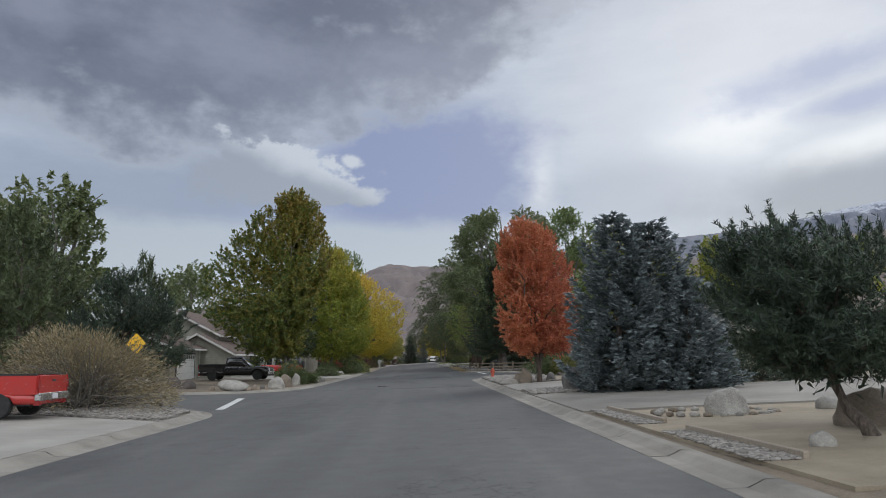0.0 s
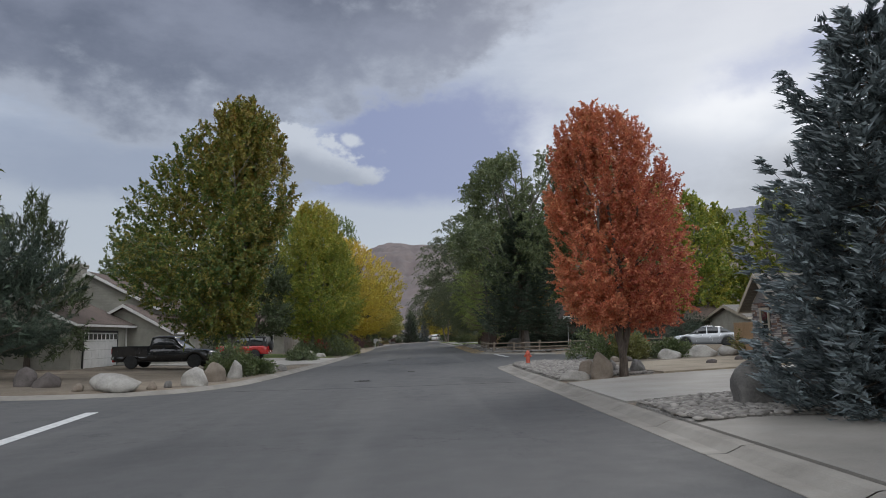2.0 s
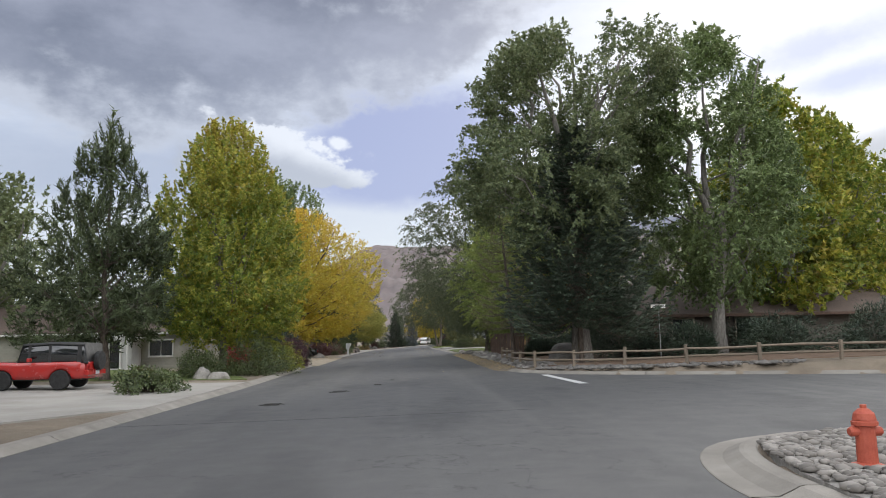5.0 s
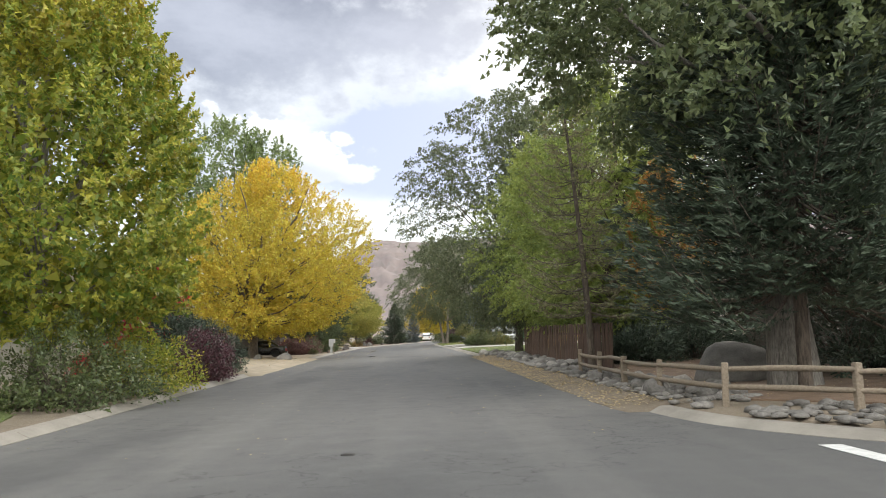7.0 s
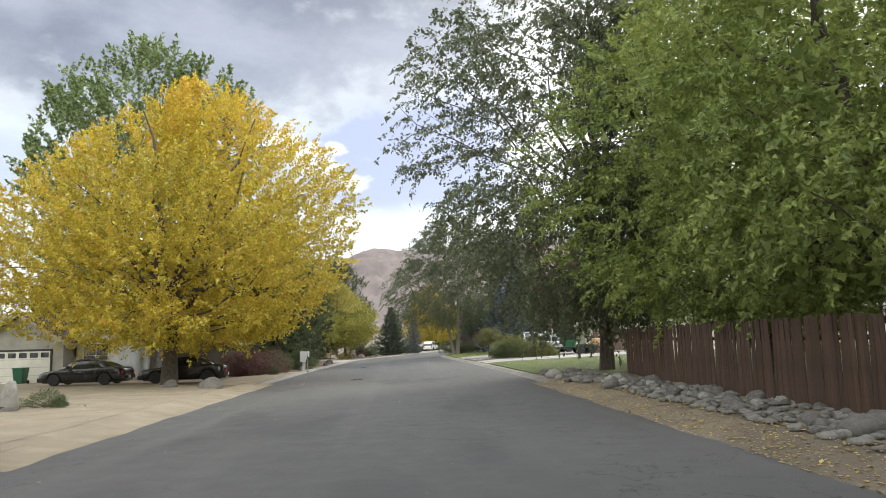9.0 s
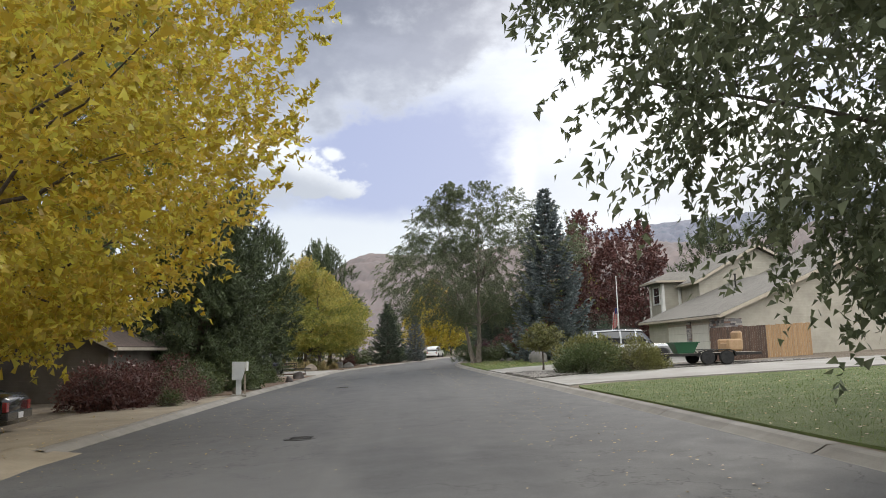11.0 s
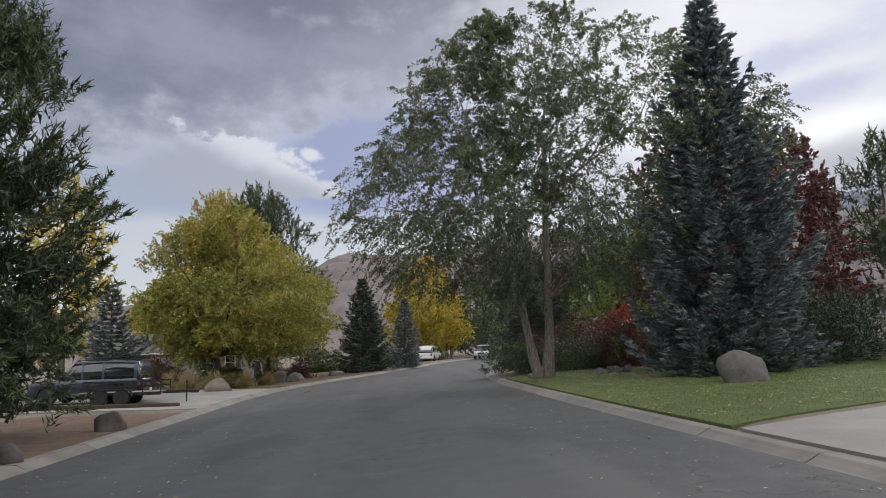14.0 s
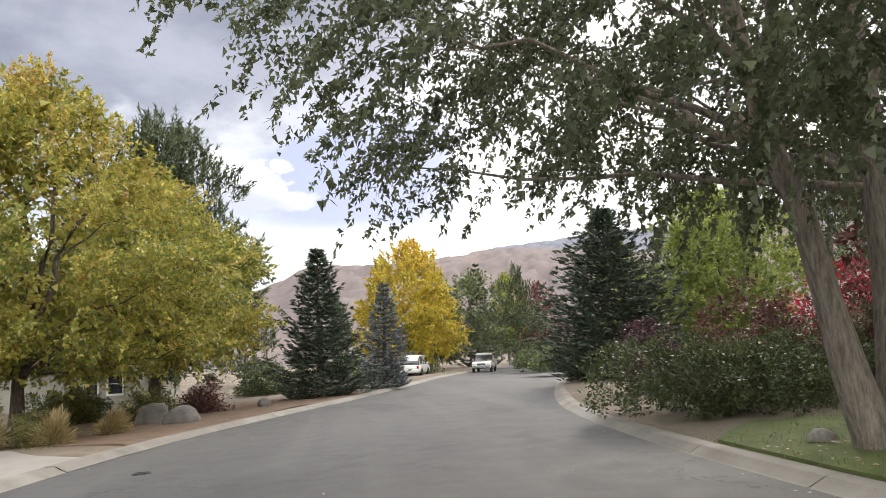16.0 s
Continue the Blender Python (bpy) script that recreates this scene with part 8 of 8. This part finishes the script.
h6 = thing("house", pose(0, 0, on(-22, 142)), "house with a grey garage gable and a white tall wing", "house")
block(h6, -28.2, -22.6, 141.5, 150.0, -0.5, 2.75, 4.5, True, WALL_GREY, ROOF_BROWN, TRIM_TAN)
garage_door(h6, "-y", 141.5, -27.6, -23.4, 0.0, 2.1, DOOR_CREAM, 6)
block(h6, -22.4, -19.6, 143.0, 153.0, -0.5, 5.2, 6.2, True, WALL_WHITE, ROOF_BROWN, TRIM_WHITE)
opening(h6, "-y", 143.0, -21.9, -20.3, 0.9, 2.5, TRIM_WHITE, 1, 2)
opening(h6, "-y", 143.0, -21.7, -20.4, 3.5, 4.7, TRIM_WHITE, 1, 1)
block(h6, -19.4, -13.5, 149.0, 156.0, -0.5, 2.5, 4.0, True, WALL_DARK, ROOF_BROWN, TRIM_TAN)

h7 = thing("house", pose(0, 0, on(19, 164)), "taupe two-storey house with two garage doors and stone piers", "house")
block(h7, 18.6, 33.0, 158.0, 171.4, -0.5, 2.65, 5.6, True, WALL_TAUPE, ROOF_GREY, TRIM_TAN, 0.55)
garage_door(h7, "-x", 18.6, 163.85, 167.2, -0.1, 2.05, DOOR_CREAM)
garage_door(h7, "-x", 18.6, 160.3, 162.9, -0.1, 2.05, DOOR_CREAM)
stone_face(h7, "-x", 18.55, 163.05, 163.7, -0.2, 2.3, 11)
stone_face(h7, "-x", 18.55, 158.0, 160.0, -0.2, 2.3, 12)
stone_face(h7, "-y", 158.0, 18.5, 19.6, -0.2, 2.3, 13)
hip_block(h7, 21.25, 34.0, 175.3, 178.3, -0.5, 6.0, 7.0, 1.9, WALL_TAUPE, ROOF_GREY, TRIM_TAN, 0.6)
opening(h7, "-x", 21.25, 175.9, 177.3, 4.25, 5.6, TRIM_WHITE, 1, 2)
opening(h7, "-x", 21.25, 175.9, 177.2, 0.9, 2.1, TRIM_WHITE, 0, 1)
for y in (175.42, 178.18):
    part("pilaster", boxes((21.17, 21.25, y - 0.11, y + 0.11, -0.2, 5.85)), TRIM_WHITE, h7)
part("pilaster", boxes((21.2, 21.42, 175.21, 175.3, -0.2, 5.85)), TRIM_WHITE, h7)
part("pilaster", boxes((22.6, 22.82, 175.21, 175.3, -0.2, 5.85)), TRIM_WHITE, h7)
block(h7, 22.9, 32.4, 171.6, 179.5, -0.5, 5.8, 8.4, True, WALL_TAUPE, ROOF_GREY, TRIM_TAN, 0.5)
block(h7, 24.8, 40.0, 163.2, 171.5, -0.5, 4.5, 8.3, True, WALL_TAUPE, ROOF_GREY, TRIM_TAN, 0.5)
opening(h7, "-y", 163.2, 28.0, 30.0, 5.2, 5.7, TRIM_WHITE, 1)
part("vent_pipe", turned([(0.06, 4.0), (0.06, 5.6), (0.09, 5.62), (0.09, 5.7)], 10), STEEL_BLACK, h7, m=pose(23.2, 166, 0))

h8 = thing("house", pose(0, 0, on(-16, 222)), "grey house front with white windows behind the locust trees", "house")
block(h8, -26.0, -13.6, 218.0, 230.0, -0.6, 2.5, 4.2, False, WALL_GREY, ROOF_GREY, TRIM_WHITE)
opening(h8, "-y", 218.0, -17.2, -15.6, 0.8, 2.0, TRIM_WHITE, 1, 2)
opening(h8, "-y", 218.0, -15.0, -14.2, 0.8, 2.0, TRIM_WHITE, 0, 2)

h9 = thing("shed", pose(3.0, 0, on(24, 200)), "weathered shed with a grey gable roof", "shed")
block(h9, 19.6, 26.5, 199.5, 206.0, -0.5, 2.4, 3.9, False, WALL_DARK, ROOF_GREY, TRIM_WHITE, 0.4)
opening(h9, "-y", 199.5, 20.6, 21.8, 0.9, 1.9, TRIM_WHITE, 1)

# ---- fences ----
def post_and_rail(points, h, label):
    ob = thing("rail_fence", pose(0, 0, 0), label, "fence")
    rng = np.random.default_rng(9)
    for i, (x, y) in enumerate(points):
        part("post", boxes((-0.075, 0.075, -0.065, 0.065, -0.25, h + rng.uniform(-0.03, 0.05)), bevel=0.018), WOOD_RAIL, ob, m=pose(x, y, on(x, y), rng.uniform(-2.5, 2.5), rng.uniform(-2.5, 2.5), rng.uniform(0, 90)))
    for (ax, ay), (bx, by) in zip(points, points[1:]):
        for k, z in enumerate((h * 0.42, h * 0.82)):
            a = np.array((ax, ay, on(ax, ay) + z + rng.uniform(-0.03, 0.03)))
            b = np.array((bx, by, on(bx, by) + z + rng.uniform(-0.03, 0.03)))
            m = (a + b) / 2 + rng.normal(size=3) * 0.02
            v, f = tube_arrays([(np.array([a, m, b]), np.array((0.055, 0.066, 0.055)))], 6)
            child("rail", mesh_of("rail", v, f, WOOD_RAIL, True), ob)
    return ob


post_and_rail([(6.5, 94.6), (6.4, 91.7), (6.35, 88.9), (6.35, 86.1), (6.65, 83.2), (8.2, 81.4), (10.2, 79.9), (12.6, 78.6), (15.4, 77.6), (18.4, 76.6), (21.6, 75.5)], 0.84, "low weathered split-rail fence round the corner")

fence = thing("reed_fence", pose(0, 0, 0), "tall dark red-brown board fence behind river rocks", "fence")
FENCE_LINE = [(8.3, 97.0), (8.1, 100.0), (7.9, 104), (7.8, 108), (8.1, 112.5), (8.7, 120.8)]
pts = along(FENCE_LINE, 0.115)
rng = np.random.default_rng(21)
slats = []
for k in range(6):
    bm = boxes((-0.012, 0.012, -0.053, 0.053, 0, 1.0), bevel=0.004)
    slats.append(bm_mesh("slat", bm, WOOD_BROWN))
for i, (x, y) in enumerate(pts):
    j = min(i + 1, len(pts) - 1)
    t = math.degrees(math.atan2(-(pts[j][0] - pts[j - 1][0]), pts[j][1] - pts[j - 1][1]))
    child("slat", slats[i % 6], fence, m=pose(x + rng.uniform(-0.01, 0.01), y, on(x, y) + 0.02, rng.uniform(-1.2, 1.2), rng.uniform(-1.5, 1.5), t) @ Matrix.Diagonal((1, rng.uniform(1.1, 1.25), rng.uniform(1.70, 1.78), 1)))
for z in (0.4, 1.35):
    p3 = np.c_[pts[:, 0] + 0.05, pts[:, 1], [on(x, y) + z for x, y in pts]]
    v, f = tube_arrays([(p3[::8], np.full(len(p3[::8]), 0.045))], 4)
    child("rail", mesh_of("rail", v, f, WOOD_BROWN), fence)


def board_fence(name, a, b, h, material, label):
    ob = thing(name, pose(0, 0, 0), label, "fence")
    n = int(math.hypot(b[0] - a[0], b[1] - a[1]) / 0.15)
    t = math.degrees(math.atan2(b[1] - a[1], b[0] - a[0]))
    me = bm_mesh("board", boxes((-0.069, 0.069, -0.011, 0.011, 0, h), bevel=0.004), material)
    r = np.random.default_rng(n)
    for k in range(n):
        x, y = a[0] + (b[0] - a[0]) * (k + 0.5) / n, a[1] + (b[1] - a[1]) * (k + 0.5) / n
        child("board", me, ob, m=pose(x, y, on(x, y) + r.uniform(-0.02, 0.02), 0, 0, t))
    return ob


board_fence("board_fence", (17.5, 57.6), (15.9, 51.5), 1.65, WOOD_NEW, "honey-coloured cedar fence beside the stone gable")
board_fence("board_fence", (16.0, 154.2), (19.6, 155.2), 1.8, WOOD_BROWN, "dark stained board fence by the garage")
board_fence("board_fence", (19.6, 155.2), (22.4, 155.6), 1.8, WOOD_NEW, "honey-coloured cedar gate by the garage")
board_fence("board_fence", (11.2, 128.6), (14.0, 131.0), 1.75, WOOD_NEW, "cedar fence end past the lawn")
board_fence("board_fence", (19.0, 194.2), (26.0, 192.6), 1.7, WOOD_BROWN, "dark board fence beside the camper")

# ---- street furniture ----
YELLOW_SIGN = glossy("yellow sign sheet", (0.82, 0.47, 0.015), 0.4, coat=0.0)
STEEL = mottled("galvanised steel", (0.28, 0.28, 0.28), (0.42, 0.42, 0.42), 6, 0.5, 0.1, 60, metal=0.7)
MAIL_GREY = mottled("pale grey mailbox paint", (0.42, 0.43, 0.43), (0.54, 0.55, 0.55), 2.5, 0.55, 0.15, 50)
INK = mottled("black sign ink", (0.012, 0.012, 0.012), (0.03, 0.03, 0.03), 5, 0.6)


def lettering(text, size, parent, m, material):
    cu = bpy.data.curves.new("letters", "FONT")
    cu.body, cu.size, cu.align_x, cu.align_y, cu.extrude = text, size, "CENTER", "CENTER", 0.002
    ob = new("letters", cu)
    me = bpy.data.meshes.new_from_object(ob.evaluated_get(bpy.context.evaluated_depsgraph_get()))
    bpy.data.objects.remove(ob)
    me.materials.clear()
    me.materials.append(material)
    return child("letters", me, parent, m=m)


sign = thing("road_sign", pose(-16.6, 43.5, on(-16.6, 43.5), 0, 0, 50), "yellow diamond dead-end warning sign on a steel post", "road sign")
part("post", boxes((-0.025, 0.025, -0.02, 0.02, -0.3, 3.05), bevel=0.005), STEEL, sign)
bm = bmesh.new()
box(bm, -0.44, 0.44, -0.004, 0.004, -0.44, 0.44, pose(0, 0, 0, 0, 45, 0))
bmesh.ops.bevel(bm, geom=[e for e in bm.edges if abs(e.verts[0].co.y - e.verts[1].co.y) > 0.005], offset=0.05, segments=3, affect="EDGES")
face = part("sign_plate", bm, YELLOW_SIGN, sign, m=pose(0, -0.03, 2.68))
lettering("NO", 0.20, face, pose(0, -0.008, 0.105, 90), INK)
lettering("OUTLET", 0.20, face, pose(0, -0.008, -0.105, 90), INK)

pole = thing("street_name_sign", pose(13.9, 85.6, on(13.9, 85.6)), "street name blade on a thin post behind the fence", "street sign")
part("post", turned([(0.03, -0.3), (0.03, 2.75)], 10), STEEL, pole)
blade = part("blade", boxes((-0.42, 0.42, -0.012, 0.012, 2.72, 2.92), bevel=0.004), TRIM_WHITE, pole)
part("bar", boxes((-0.32, 0.32, -0.017, -0.013, 2.79, 2.85)), STEEL, blade)

box_thing = thing("mailbox_cluster", pose(-8.1, 150.4, on(-8.1, 150.4), 0, 0, 8), "pale grey metal cluster mailbox on a pedestal at the kerb", "mailbox")
bm = bmesh.new()
prof = [(-0.30, 0.72), (0.12, 0.72), (0.34, 1.52), (-0.30, 1.55)]
a = [bm.verts.new((x, -0.26, z)) for x, z in prof]
b = [bm.verts.new((x, 0.30, z)) for x, z in prof]
bm.faces.new(a)
bm.faces.new(b[::-1])
for i in range(4):
    bm.faces.new((a[i], b[i], b[(i + 1) % 4], a[(i + 1) % 4]))
bmesh.ops.bevel(bm, geom=list(bm.edges), offset=0.014, segments=2, affect="EDGES")
part("body", bm, MAIL_GREY, box_thing)
part("door", boxes((0.30, 0.40, -0.24, 0.28, 1.12, 1.54), bevel=0.012), TRIM_WHITE, box_thing, "white hooded letter door")
part("pedestal", boxes((-0.13, 0.10, -0.10, 0.10, 0.0, 0.73), bevel=0.012), MAIL_GREY, box_thing)
part("brace", boxes((0.22, 0.30, 0.02, 0.10, 0.0, 0.98)), WOOD_GREY, box_thing)
part("foot_slab", boxes((-0.35, 0.35, -0.3, 0.3, -0.05, 0.05), bevel=0.015), CONCRETE, box_thing)

hyd = thing("fire_hydrant", pose(5.5, 55.0, on(5.5, 55) + 0.03), "weathered red fire hydrant among river stones", "hydrant")
HYD = mottled("faded red hydrant paint", (0.34, 0.06, 0.035), (0.50, 0.11, 0.06), 6, 0.6, 0.2, 50)
part("barrel", turned([(0.17, 0), (0.17, 0.04), (0.11, 0.06), (0.105, 0.46), (0.14, 0.47), (0.14, 0.51), (0.11, 0.53)], 16), HYD, hyd)
part("bonnet", turned([(0.125, 0.53), (0.11, 0.60), (0.06, 0.65), (0.035, 0.66), (0.035, 0.70)], 16), HYD, hyd)
for s, r in ((0, 0.055), (180, 0.055), (90, 0.075)):
    part("nozzle", turned([(r, 0), (r, 0.17), (r * 0.75, 0.19)], 12), HYD, hyd, m=pose(0, 0, 0.40, 0, 90, s))

flag = thing("flagpole", pose(15.5, 169.0, on(15.5, 169)), "slim white flagpole with a limp flag at half height", "flagpole")
part("pole", turned([(0.06, -0.2), (0.045, 3), (0.03, 6.0), (0.05, 6.02), (0.05, 6.1)], 10), TRIM_WHITE, flag)
FLAG = Paint("striped flag cloth")
wv = FLAG.t.nodes.new("ShaderNodeTexWave")
wv.bands_direction, wv.wave_profile = "X", "SIN"
wv.inputs["Scale"].default_value = 4.2
FLAG.link(FLAG.where, wv.inputs["Vector"])
FLAG_MAT = FLAG.set(color=FLAG.colours(wv.outputs["Fac"], (0.45, (0.45, 0.03, 0.035)), (0.55, (0.62, 0.60, 0.57))), rough=0.8)
bm = bmesh.new()
rows = []
for i in range(12):
    z = 3.75 - i * 0.12
    rows.append([bm.verts.new((-0.04 - 0.045 * j - 0.012 * i * (j / 8), 0.07 * math.sin(j * 1.9 + i * 0.3), z - 0.05 * j)) for j in range(9)])
for p, q in zip(rows, rows[1:]):
    for j in range(8):
        bm.faces.new((p[j], p[j + 1], q[j + 1], q[j]))
bmesh.ops.solidify(bm, geom=list(bm.faces), thickness=0.006)
cloth = part("flag_cloth", bm, FLAG_MAT, flag, "red and white striped cloth")
part("canton", boxes((-0.22, -0.05, -0.05, 0.05, 3.30, 3.72)), glossy("flag blue", (0.02, 0.03, 0.12), 0.8, coat=0.0), flag)

bin_ = thing("wheeled_bin", pose(-24.6, 140.2, on(-24.6, 140.2) + 0.02), "dark green wheeled bin before the garage", "bin")
bm = bmesh.new()
a = [bm.verts.new((x * 0.26, y * 0.30, 0.05)) for x, y in ((-1, -1), (1, -1), (1, 1), (-1, 1))]
b = [bm.verts.new((x * 0.34, y * 0.40, 0.98)) for x, y in ((-1, -1), (1, -1), (1, 1), (-1, 1))]
bm.faces.new(a[::-1])
bm.faces.new(b)
for i in range(4):
    bm.faces.new((a[i], a[(i + 1) % 4], b[(i + 1) % 4], b[i]))
bmesh.ops.bevel(bm, geom=list(bm.edges), offset=0.025, segments=2, affect="EDGES")
part("body", bm, GREEN_BIN, bin_)
part("lid", boxes((-0.37, 0.37, -0.43, 0.43, 0.98, 1.05), bevel=0.025), GREEN_BIN, bin_)
for s in (1, -1):
    part("wheel", turned([(0.12, -0.03), (0.12, 0.03)], 14), TYRE, bin_, m=pose(s * 0.3, 0.36, 0.12, 0, 90, 0))
timber = new("log_edging", bm_mesh("log_edging", boxes((-3.6, 3.6, -0.09, 0.09, -0.05, 0.2), bevel=0.03), WOOD_BROWN))
timber.matrix_basis = pose(-12.4, 180.2, on(-12.4, 180.2), 0, 0, -8)
tagged(timber, "long dark timber edging beside the drive", "edging")
